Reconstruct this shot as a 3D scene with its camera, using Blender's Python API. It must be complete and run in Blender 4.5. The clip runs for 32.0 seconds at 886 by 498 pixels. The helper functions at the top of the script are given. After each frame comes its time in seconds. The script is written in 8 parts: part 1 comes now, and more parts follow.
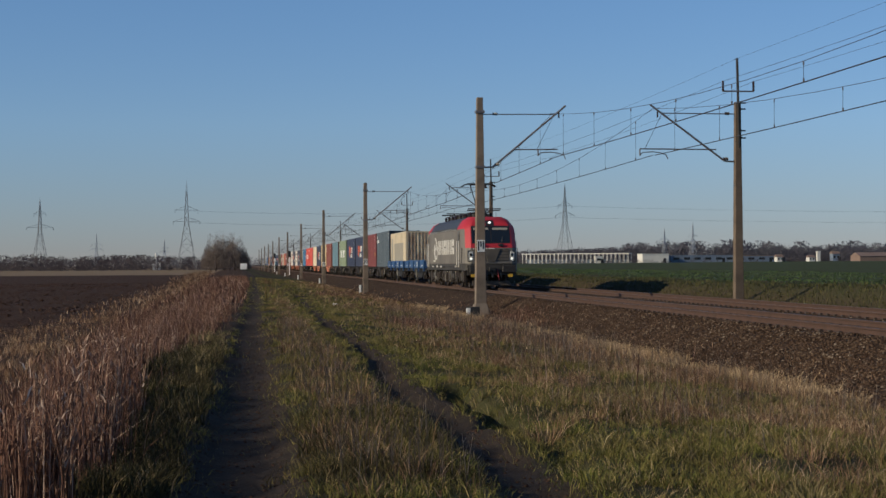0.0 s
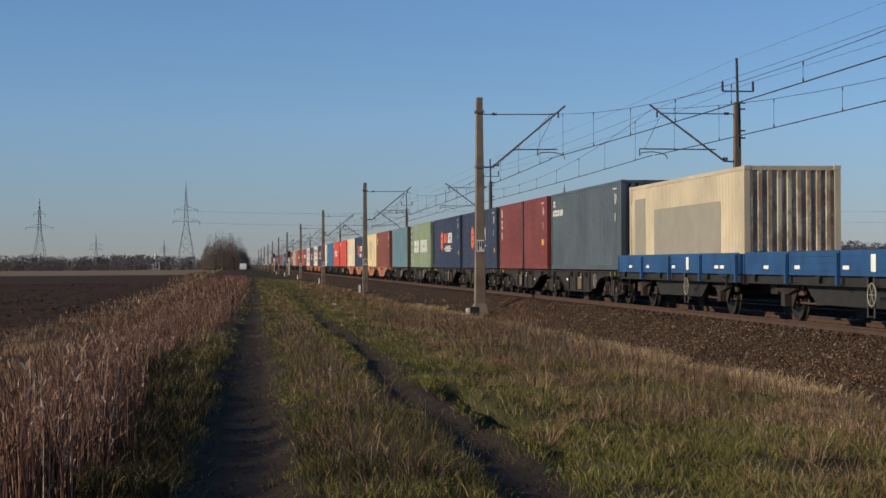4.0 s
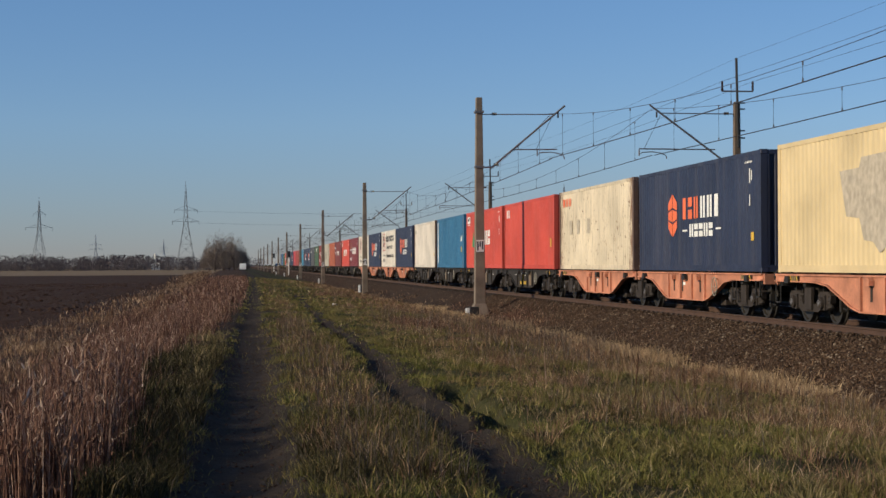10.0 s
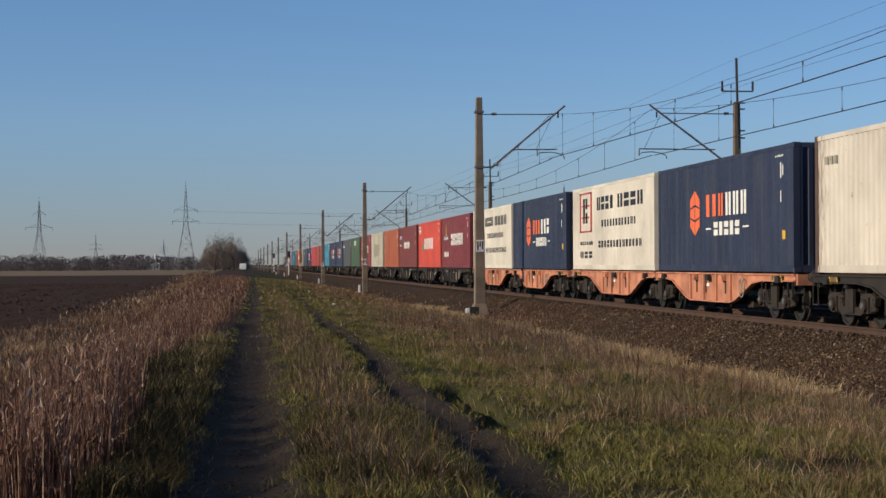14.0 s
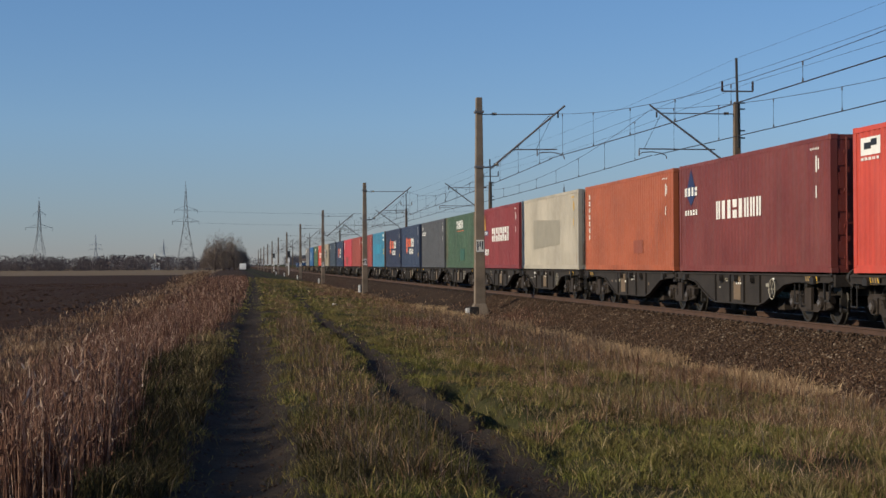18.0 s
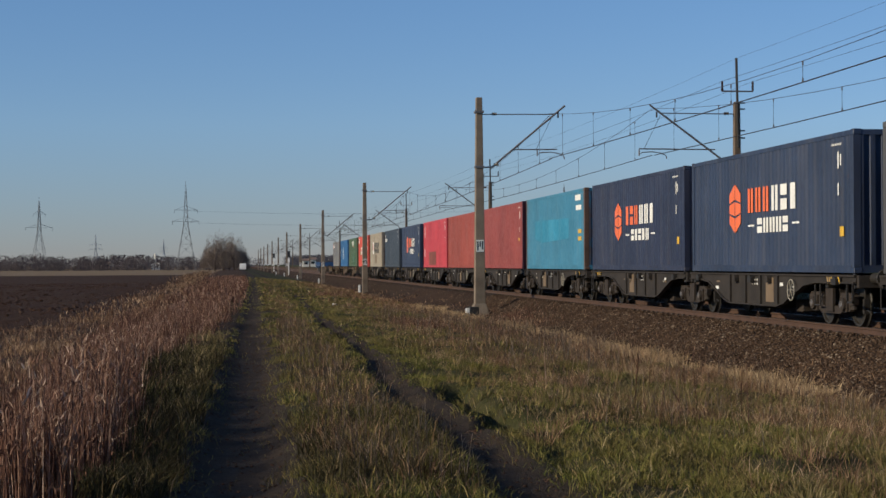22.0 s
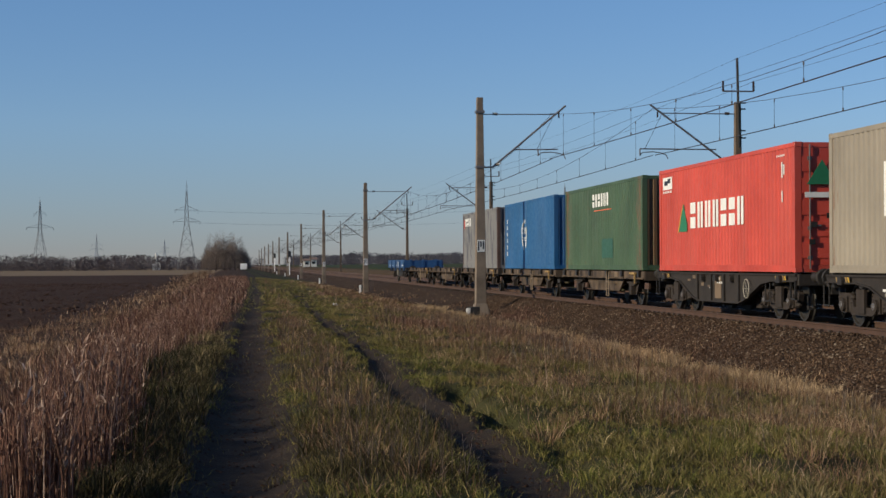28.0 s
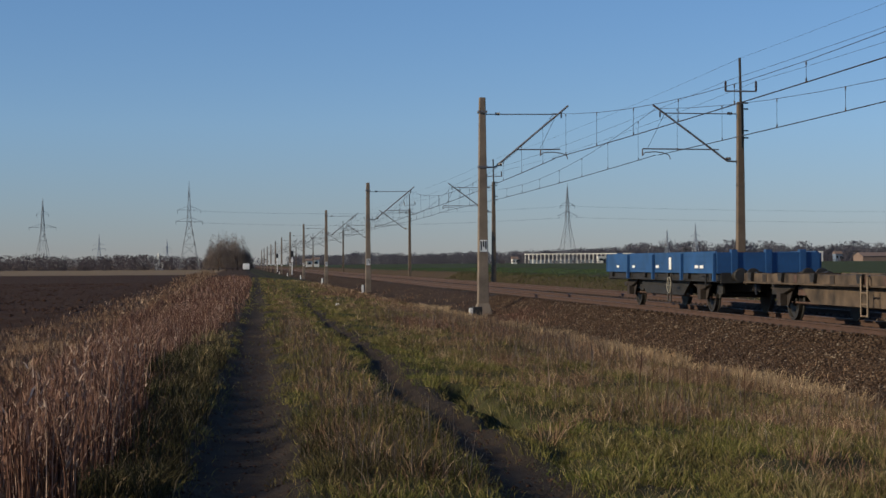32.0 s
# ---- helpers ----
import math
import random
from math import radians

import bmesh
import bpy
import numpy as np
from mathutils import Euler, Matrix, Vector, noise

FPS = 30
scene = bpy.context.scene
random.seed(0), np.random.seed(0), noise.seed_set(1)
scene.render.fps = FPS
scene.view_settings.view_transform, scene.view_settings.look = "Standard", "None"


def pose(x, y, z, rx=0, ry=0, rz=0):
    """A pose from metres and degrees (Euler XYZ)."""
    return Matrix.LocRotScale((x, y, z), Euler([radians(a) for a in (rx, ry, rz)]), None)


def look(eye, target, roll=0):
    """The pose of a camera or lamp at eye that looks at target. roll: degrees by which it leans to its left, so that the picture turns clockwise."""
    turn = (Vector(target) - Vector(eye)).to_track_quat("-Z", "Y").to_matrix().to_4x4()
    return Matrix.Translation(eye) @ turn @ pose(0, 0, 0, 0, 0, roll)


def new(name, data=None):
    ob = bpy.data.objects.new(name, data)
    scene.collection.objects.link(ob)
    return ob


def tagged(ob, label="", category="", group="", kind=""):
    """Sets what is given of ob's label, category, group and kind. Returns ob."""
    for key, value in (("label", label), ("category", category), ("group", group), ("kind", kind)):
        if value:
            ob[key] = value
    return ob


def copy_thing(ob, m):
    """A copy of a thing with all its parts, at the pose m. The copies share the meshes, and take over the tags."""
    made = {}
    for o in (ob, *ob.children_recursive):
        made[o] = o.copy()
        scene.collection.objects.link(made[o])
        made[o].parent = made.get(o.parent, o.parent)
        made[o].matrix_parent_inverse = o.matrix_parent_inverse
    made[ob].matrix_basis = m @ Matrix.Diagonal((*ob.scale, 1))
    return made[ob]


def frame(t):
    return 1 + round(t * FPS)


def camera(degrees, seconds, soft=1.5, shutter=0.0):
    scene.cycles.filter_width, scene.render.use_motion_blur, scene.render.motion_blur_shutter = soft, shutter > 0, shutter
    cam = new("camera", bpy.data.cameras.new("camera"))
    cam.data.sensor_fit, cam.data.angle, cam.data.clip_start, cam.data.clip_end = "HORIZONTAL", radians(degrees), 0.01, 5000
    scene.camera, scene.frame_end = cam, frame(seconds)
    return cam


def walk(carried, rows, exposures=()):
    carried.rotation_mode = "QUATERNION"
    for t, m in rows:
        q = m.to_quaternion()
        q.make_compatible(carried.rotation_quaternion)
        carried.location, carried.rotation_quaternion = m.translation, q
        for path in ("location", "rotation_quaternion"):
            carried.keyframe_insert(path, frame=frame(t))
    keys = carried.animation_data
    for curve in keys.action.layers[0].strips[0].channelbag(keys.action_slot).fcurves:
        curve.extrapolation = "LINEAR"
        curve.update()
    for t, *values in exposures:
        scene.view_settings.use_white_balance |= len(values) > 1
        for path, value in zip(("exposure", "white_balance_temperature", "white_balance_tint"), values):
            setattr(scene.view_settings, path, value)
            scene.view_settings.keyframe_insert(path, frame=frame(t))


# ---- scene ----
# Camera on a tripod beside the line, with a slow drift at the end
TH = 0.1212          # heading right of the track's direction
cam = camera(28.83, 32.0, 1.5)


def cam_pose(shift):
    a = TH - shift / 3050
    p = 0.00857          # a touch upwards
    d = Vector((math.sin(a) * math.cos(p), math.cos(a) * math.cos(p), math.sin(p)))
    eye = Vector((0, 0, 1.33))
    return look(eye, eye + d * 50, -0.25)


walk(cam, [(t, cam_pose(s)) for t, s in (
    (0, 1.3), (3, 1.0), (4.5, 0.3), (5.5, 0), (16, 0), (25.5, 0), (27.0, 0.7), (28, 1.4), (28.5, 2.5), (29.5, 4.2), (31.0, 4.3), (31.5, 4.6), (32, 5.8))],
     exposures=[(0, -0.12, 5700, 10), (1.5, -0.05, 5700, 10), (32, -0.05, 5700, 10)])

# ---- light: low winter sun from the left of the line, clear sky ----
SUN_EL = radians(20)
SUN_DIR = Vector((-1, -0.25, 0)).normalized() * math.cos(SUN_EL) + Vector((0, 0, math.sin(SUN_EL)))
world = bpy.data.worlds.new("world")
scene.world = world
world.use_nodes = True
wn = world.node_tree.nodes
sky = wn.new("ShaderNodeTexSky")
sky.sky_type, sky.sun_disc = "NISHITA", False
sky.sun_elevation, sky.sun_rotation = SUN_EL, math.atan2(SUN_DIR.x, SUN_DIR.y)
sky.air_density, sky.dust_density, sky.ozone_density, sky.altitude = 1.0, 0.0, 3.0, 200
wn["Background"].inputs["Strength"].default_value = 0.084
# winter haze: a faint lavender cast that grows towards the horizon, all round
wtc, wsp, wrp, wmx = wn.new("ShaderNodeTexCoord"), wn.new("ShaderNodeSeparateXYZ"), wn.new("ShaderNodeValToRGB"), wn.new("ShaderNodeMix")
wmx.data_type, wmx.blend_type, wmx.inputs[0].default_value = "RGBA", "MULTIPLY", 1.0
for el_, (p_, c_) in zip([wrp.color_ramp.elements[0], wrp.color_ramp.elements[1], wrp.color_ramp.elements.new(0.08), wrp.color_ramp.elements.new(0.25)],
                         ((0.0, (0.63, 0.65, 0.87)), (1.0, (0.95, 1.1, 1.2)), (0.08, (0.89, 0.94, 1.11)), (0.25, (0.99, 1.085, 1.18)))):
    el_.position, el_.color = p_, (*c_, 1)
wl = world.node_tree.links
wl.new(wtc.outputs["Generated"], wsp.inputs[0])
wl.new(wsp.outputs["Z"], wrp.inputs[0])
wl.new(sky.outputs[0], wmx.inputs[6])
wl.new(wrp.outputs[0], wmx.inputs[7])
wl.new(wmx.outputs[2], wn["Background"].inputs["Color"])
sun_data = bpy.data.lights.new("sun", "SUN")
sun_data.energy, sun_data.angle, sun_data.color = 5.0, radians(0.53), (1.0, 0.80, 0.51)
sun = new("sun", sun_data)
sun.matrix_basis = look((0, 0, 60), Vector((0, 0, 60)) - SUN_DIR)

# ---- plan ----
TRACK1, TRACK2 = 13.51, 17.5     # centre lines, rail top at z = 0
GAUGE = 1.507
NEAR_POLES = [-57.0, 7.6, 72.2, 136.2, 200.2, 267.6, 335.5, 399, 463, 528, 593, 658, 724]
FAR_POLES = [-68.0, 0.7, 69.6, 138.8, 207.3, 273, 338, 405, 472, 540, 608, 676]
NEAR_X, FAR_X = 10.35, 20.8
CONT_Z = 1.10                    # underside of the containers over the rail
V0, V1, V2 = 20.307, -0.011351, 0.00012504


def run(t):
    """How far the train has come at t seconds."""
    return V0 * t + V1 * (t - 16) ** 2 + V2 * (t - 16) ** 3


MOVERS = []      # (object, place along the train)
WHEELS = []      # (object, place in its parent, radius)


# ---- materials ----
def ramp(nt, fac, stops):
    n = nt.nodes.new("ShaderNodeValToRGB")
    e = n.color_ramp.elements
    while len(e) < len(stops):
        e.new(0.5)
    for el, (p, c) in zip(e, stops):
        el.position, el.color = p, (*c, 1) if len(c) == 3 else c
    nt.links.new(fac, n.inputs[0])
    return n.outputs[0]


def coords(nt, kind="Object", scale=(1, 1, 1), shuffle=False):
    tc = nt.nodes.new("ShaderNodeTexCoord")
    mp = nt.nodes.new("ShaderNodeMapping")
    mp.inputs["Scale"].default_value = scale
    nt.links.new(tc.outputs[kind], mp.inputs["Vector"])
    if shuffle:
        oi = nt.nodes.new("ShaderNodeObjectInfo")
        ml = nt.nodes.new("ShaderNodeMath")
        ml.operation = "MULTIPLY"
        ml.inputs[1].default_value = 60
        nt.links.new(oi.outputs["Random"], ml.inputs[0])
        nt.links.new(ml.outputs[0], mp.inputs["Location"])
    return mp.outputs[0]


def noise_of(nt, vec, scale, detail=4, rough=0.55):
    n = nt.nodes.new("ShaderNodeTexNoise")
    n.inputs["Scale"].default_value, n.inputs["Detail"].default_value, n.inputs["Roughness"].default_value = scale, detail, rough
    nt.links.new(vec, n.inputs["Vector"])
    return n.outputs["Fac"]


def mix(nt, fac, a, b):
    n = nt.nodes.new("ShaderNodeMix")
    n.data_type = "RGBA"
    for sock, v in ((n.inputs[0], fac), (n.inputs[6], a), (n.inputs[7], b)):
        if isinstance(v, (int, float)):
            sock.default_value = v
        elif isinstance(v, tuple):
            sock.default_value = (*v, 1)
        else:
            nt.links.new(v, sock)
    return n.outputs[2]


def bumped(nt, bsdf, height, strength, dist):
    b = nt.nodes.new("ShaderNodeBump")
    b.inputs["Strength"].default_value, b.inputs["Distance"].default_value = strength, dist
    nt.links.new(height, b.inputs["Height"])
    nt.links.new(b.outputs[0], bsdf.inputs["Normal"])


def base(name, rough=0.6, metal=0.0):
    m = bpy.data.materials.new(name)
    m.use_nodes = True
    b = m.node_tree.nodes["Principled BSDF"]
    b.inputs["Roughness"].default_value, b.inputs["Metallic"].default_value = rough, metal
    return m, m.node_tree, b


def plain(name, c, rough=0.6, metal=0.0, var=0.35, scale=3.0, dirt=None, bump=0.0, kind="Object", shuffle=False):
    """Colour with variation at two scales, dirt patches and fine relief."""
    m, nt, b = base(name, rough, metal)
    v = coords(nt, kind, shuffle=shuffle)
    big = noise_of(nt, v, scale, 5)
    fine = noise_of(nt, v, scale * 14, 3)
    lo = tuple(x * (1 - var) for x in c)
    hi = tuple(min(1, x * (1 + var * 0.6)) for x in c)
    col = ramp(nt, big, [(0.3, lo), (0.7, hi)])
    col = mix(nt, ramp(nt, fine, [(0.45, (0, 0, 0)), (0.75, (0.35, 0.35, 0.35))]), col, dirt or tuple(x * 0.5 for x in c))
    nt.links.new(col, b.inputs["Base Color"])
    if bump:
        bumped(nt, b, fine, 0.6, bump)
    return m


def painted_steel(name, c, rust=0.2, fade=0.25, rough=0.5):
    """Container paint: faded areas, vertical rust and dirt runs, scuffs."""
    m, nt, b = base(name, rough)
    v = coords(nt, shuffle=True)
    runs = coords(nt, scale=(1.0, 2.6, 0.22), shuffle=True)
    fadeno = noise_of(nt, v, 0.5, 4)
    col = ramp(nt, fadeno, [(0.3, tuple(x * (1 - fade) for x in c)), (0.72, tuple(min(1, x * (1 + fade * 0.5) + 0.02 * fade) for x in c))])
    r1 = noise_of(nt, runs, 2.2, 6, 0.65)
    r2 = noise_of(nt, v, 5.0, 5, 0.7)
    t = 0.68 - 0.2 * rust
    k_ = 0.25 + 0.5 * rust
    streak = ramp(nt, r1, [(t, (0, 0, 0)), (t + 0.14, (k_, k_, k_))])
    spots = ramp(nt, r2, [(0.72 - 0.17 * rust, (0, 0, 0)), (0.82 - 0.17 * rust, (1, 1, 1))])
    col = mix(nt, streak, col, tuple(0.45 * x + y for x, y in zip(c, (0.03, 0.022, 0.016))))
    col = mix(nt, spots, col, (0.12, 0.05, 0.025))
    # dirt and rust creep in from the ends
    tc = nt.nodes.new("ShaderNodeTexCoord")
    sp = nt.nodes.new("ShaderNodeSeparateXYZ")
    nt.links.new(tc.outputs["Object"], sp.inputs[0])
    ab = nt.nodes.new("ShaderNodeMath")
    ab.operation = "ABSOLUTE"
    nt.links.new(sp.outputs["Y"], ab.inputs[0])
    mr = nt.nodes.new("ShaderNodeMapRange")
    for q, val in ((1, 6.1 - 0.5 - 5.0 * max(0.0, min(rust, 0.42) - 0.25)), (2, 6.1), (3, 0.0), (4, 0.16 + 0.34 * min(rust, 0.5))):
        mr.inputs[q].default_value = val
    nt.links.new(ab.outputs[0], mr.inputs[0])
    drip = noise_of(nt, coords(nt, scale=(1.0, 3.4, 0.55), shuffle=True), 2.6, 6, 0.72)
    ad = nt.nodes.new("ShaderNodeMath")
    ad.operation = "ADD"
    nt.links.new(drip, ad.inputs[0])
    nt.links.new(mr.outputs[0], ad.inputs[1])
    k_ = 0.45 + 0.5 * rust
    col = mix(nt, ramp(nt, ad.outputs[0], [(0.74 - 0.14 * min(rust, 0.5), (0, 0, 0)), (0.83 - 0.14 * min(rust, 0.5), (k_, k_, k_))]), col, (0.15, 0.062, 0.030) if rust > 0.25 else tuple(0.4 * x for x in c))
    if rust >= 0.4:
        fall = noise_of(nt, coords(nt, scale=(1.0, 5.5, 0.45), shuffle=True), 2.2, 6, 0.68)
        lo = 0.735 - 0.15 * rust
        col = mix(nt, ramp(nt, fall, [(lo, (0, 0, 0)), (lo + 0.05, (0.85, 0.85, 0.85))]), col, (0.125, 0.055, 0.028))
    dust = noise_of(nt, runs, 0.9, 3)
    col = mix(nt, ramp(nt, dust, [(0.45, (0, 0, 0)), (0.8, (0.14, 0.14, 0.14))]), col, (0.22, 0.19, 0.16))
    nt.links.new(col, b.inputs["Base Color"])
    rr = ramp(nt, r2, [(0.3, (rough - 0.1,) * 3), (0.8, (rough + 0.25,) * 3)])
    nt.links.new(rr, b.inputs["Roughness"])
    bumped(nt, b, r2, 0.25, 0.004)
    return m


def peeling_paint(name, c, under):
    """Grey paint worn off in tall ragged patches over a darker coat."""
    m, nt, b = base(name, 0.65)
    runs = coords(nt, scale=(1.0, 0.9, 0.28))
    n1 = noise_of(nt, runs, 1.6, 7, 0.6)
    mask = ramp(nt, n1, [(0.535, (0, 0, 0)), (0.56, (1, 1, 1))])
    fine = noise_of(nt, coords(nt), 6, 4)
    col = mix(nt, mask, c, under)
    col = mix(nt, ramp(nt, fine, [(0.5, (0, 0, 0)), (0.8, (0.5, 0.5, 0.5))]), col, (0.11, 0.09, 0.08))
    nt.links.new(col, b.inputs["Base Color"])
    return m


RUST = plain("rusty_steel", (0.09, 0.05, 0.035), 0.75, 0.1, 0.4, 4, (0.03, 0.02, 0.018), 0.004)
RAIL_SIDE = plain("rusty_rail", (0.062, 0.031, 0.019), 0.85, 0.0, 0.3, 2, (0.034, 0.018, 0.012), 0.002)
RAIL_TOP = plain("polished_rail_head", (0.20, 0.155, 0.13), 0.55, 1.0, 0.2, 2)
GREASE = plain("greasy_black_steel", (0.0238, 0.0213, 0.0187), 0.6, 0.2, 0.4, 5, (0.0638, 0.0467, 0.0340), 0.004)
BOGIE = plain("dusty_brown_steel", (0.029, 0.0205, 0.015), 0.8, 0.1, 0.5, 4, (0.052, 0.036, 0.026), 0.004)
GREY_FRAME = plain("dark_grey_wagon_paint", (0.0175, 0.0135, 0.0108), 0.85, 0.0, 0.6, 1.7, (0.054, 0.034, 0.021), 0.002, shuffle=True)
ORANGE_FRAME = plain("faded_orange_wagon_paint", (0.50, 0.205, 0.115), 0.7, 0.0, 0.45, 1.4, (0.20, 0.088, 0.052), 0.002, shuffle=True)
OLIVE_FRAME = plain("dusty_olive_wagon_paint", (0.084, 0.058, 0.036), 0.85, 0.0, 0.85, 1.8, (0.050, 0.023, 0.013), 0.003, shuffle=True)
BLUE_FRAME = plain("blue_wagon_paint", (0.0204, 0.0723, 0.1955), 0.5, 0.0, 0.35, 1.2, (0.0340, 0.0595, 0.1105), 0.002, shuffle=True)
CONCRETE = plain("weathered_concrete", (0.1980, 0.1550, 0.1160), 0.9, 0.0, 0.35, 1.2, (0.0858, 0.0620, 0.0464), 0.006)
MAST_BROWN = plain("brown_stained_concrete", (0.135, 0.098, 0.068), 0.9, 0.0, 0.35, 1.2, (0.07, 0.05, 0.036), 0.006)
SLEEPER = plain("dirty_concrete_sleeper", (0.044, 0.031, 0.023), 0.9, 0.0, 0.3, 2, (0.0450, 0.0338, 0.0300), 0.006, shuffle=True)
GALV = plain("galvanised_steel", (0.22, 0.20, 0.19), 0.5, 0.6, 0.3, 3)
WIRE = plain("dark_copper_wire", (0.05, 0.045, 0.045), 0.6, 0.5, 0.2, 1)
INSUL = plain("brown_porcelain", (0.035, 0.022, 0.02), 0.25, 0.0, 0.2, 8)
WHITE = plain("white_paint", (0.80, 0.79, 0.75), 0.5, 0.0, 0.12, 3, (0.5, 0.46, 0.4))
DUSTY_YELLOW = plain("dusty_yellow_paint", (0.34, 0.22, 0.07), 0.7, 0.0, 0.4, 3, (0.14, 0.08, 0.04))
YELLOW = plain("yellow_paint", (0.62, 0.38, 0.03), 0.5, 0.0, 0.2, 3)
BLACK = plain("black_paint", (0.018, 0.018, 0.02), 0.5, 0.0, 0.2, 3)
DECAL_ORANGE = plain("orange_red_marking", (0.80, 0.16, 0.05), 0.5, 0.0, 0.12, 2)
DECAL_GREEN = plain("green_marking", (0.03, 0.18, 0.08), 0.5, 0.0, 0.12, 2)
DECAL_TAN = plain("tan_data_panel", (0.165, 0.115, 0.068), 0.6, 0.0, 0.15, 2)
DECAL_WORN = plain("worn_cream_marking", (0.46, 0.395, 0.30), 0.7, 0.0, 0.3, 6)
DECAL_GREY = plain("grey_overpaint", (0.29, 0.265, 0.21), 0.6, 0.0, 0.12, 2)


# ---- mesh helpers ----
def quadbox(bm, x0, x1, y0, y1, z0, z1):
    v = [bm.verts.new((x, y, z)) for z in (z0, z1) for y in (y0, y1) for x in (x0, x1)]
    for f in ((0, 2, 3, 1), (4, 5, 7, 6), (0, 1, 5, 4), (2, 6, 7, 3), (0, 4, 6, 2), (1, 3, 7, 5)):
        bm.faces.new([v[i] for i in f])
    return v


def boxes(*dims):
    bm = bmesh.new()
    for d in dims:
        quadbox(bm, *d)
    return bm


def rod(bm, p, q, r, r2=None, seg=8, caps=True):
    p, q = Vector(p), Vector(q)
    d = (q - p).normalized()
    a = d.orthogonal().normalized()
    c = d.cross(a)
    r2 = r if r2 is None else r2
    rings = []
    for o, rad in ((p, r), (q, r2)):
        rings.append([bm.verts.new(o + (a * math.cos(k * 2 * math.pi / seg) + c * math.sin(k * 2 * math.pi / seg)) * rad) for k in range(seg)])
    for k in range(seg):
        bm.faces.new((rings[0][k], rings[0][(k + 1) % seg], rings[1][(k + 1) % seg], rings[1][k]))
    if caps:
        bm.faces.new(rings[0][::-1])
        bm.faces.new(rings[1])


def lathe(bm, profile, axis="x", seg=20, at=(0, 0, 0)):
    """profile: (distance along the axis, radius) pairs, closed at both ends."""
    rings = []
    for h, r in profile:
        ring = []
        for k in range(seg):
            a = k * 2 * math.pi / seg
            u, w = r * math.cos(a), r * math.sin(a)
            ring.append(bm.verts.new(Vector(at) + Vector((h, u, w) if axis == "x" else (u, h, w) if axis == "y" else (u, w, h))))
        rings.append(ring)
    for A, B in zip(rings, rings[1:]):
        for k in range(seg):
            bm.faces.new((A[k], A[(k + 1) % seg], B[(k + 1) % seg], B[k]))
    bm.faces.new(rings[0][::-1])
    bm.faces.new(rings[-1])


def slab(bm, outline, x0, x1, axis="x"):
    """An outline in the other two axes, thickened from x0 to x1 along the axis."""
    def at(h, u, w):
        return (h, u, w) if axis == "x" else (u, h, w) if axis == "y" else (u, w, h)
    A = [bm.verts.new(at(x0, *o)) for o in outline]
    B = [bm.verts.new(at(x1, *o)) for o in outline]
    n = len(outline)
    bm.faces.new(A)
    bm.faces.new(B[::-1])
    for k in range(n):
        bm.faces.new((A[k], B[k], B[(k + 1) % n], A[(k + 1) % n]))


def done(bm, smooth=False, bevel=0.0):
    if bevel:
        bmesh.ops.bevel(bm, geom=bm.edges[:], offset=bevel, segments=1, affect="EDGES", clamp_overlap=True)
    bmesh.ops.recalc_face_normals(bm, faces=bm.faces[:])
    me = bpy.data.meshes.new("mesh")
    bm.to_mesh(me)
    bm.free()
    if smooth:
        me.shade_smooth()
    return me


def piece(name, me, material, parent=None, label="", at=None):
    """Links mesh data as one object with its own material slot."""
    ob = new(name, me)
    if not me.materials:
        me.materials.append(material)
    ob.material_slots[0].link = "OBJECT"
    ob.material_slots[0].material = material
    if parent:
        ob.parent = parent
    if at is not None:
        ob.matrix_basis = at if isinstance(at, Matrix) else Matrix.Translation(at)
    if label:
        tagged(ob, label)
    return ob


def part(name, bm, material, parent=None, label="", smooth=False, bevel=0.0, at=None):
    return piece(name, done(bm, smooth, bevel), material, parent, label, at)


MESHES = {}


def shared(key, maker):
    if key not in MESHES:
        MESHES[key] = maker()
    return MESHES[key]


def thing(name, x, y, z, label, category, group="", kind=""):
    ob = new(name)
    ob.empty_display_size = 0.3
    ob.matrix_basis = pose(x, y, z)
    return tagged(ob, label, category, group, kind)


def raw_mesh(name, verts, faces, material, label="", category="", kind="", smooth=False):
    me = bpy.data.meshes.new("mesh")
    me.from_pydata(verts, [], faces)
    me.materials.append(material)
    if smooth:
        me.shade_smooth()
    ob = new(name, me)
    return tagged(ob, label, category, "", kind)


# ---- ground: one sheet from the ploughed field over the lane to the far fields ----
def lerp(x, pts):
    for (a, b), (c, d) in zip(pts, pts[1:]):
        if x <= c:
            u = (x - a) / (c - a)
            return b + (d - b) * max(0, min(1, u))
    return pts[-1][1]


PROFILE = [(-3000, -1.5), (-400, -1.0), (-60, -0.72), (-6, -0.62), (-4.6, -0.5), (-2, -0.36), (-0.95, -0.30), (0.6, -0.31), (1.15, -0.28), (2.6, -0.32),
           (4.0, -0.42), (6.5, -0.60), (8.6, -0.84), (9.8, -0.96), (10.6, -0.94), (12, -0.72), (20.5, -0.6),
           (22.4, -0.5), (23.0, -0.34), (24.4, 0.32), (25.2, 0.42), (60, 0.46), (150, 1.1), (300, 1.7), (900, 2.6), (3000, 6.0)]
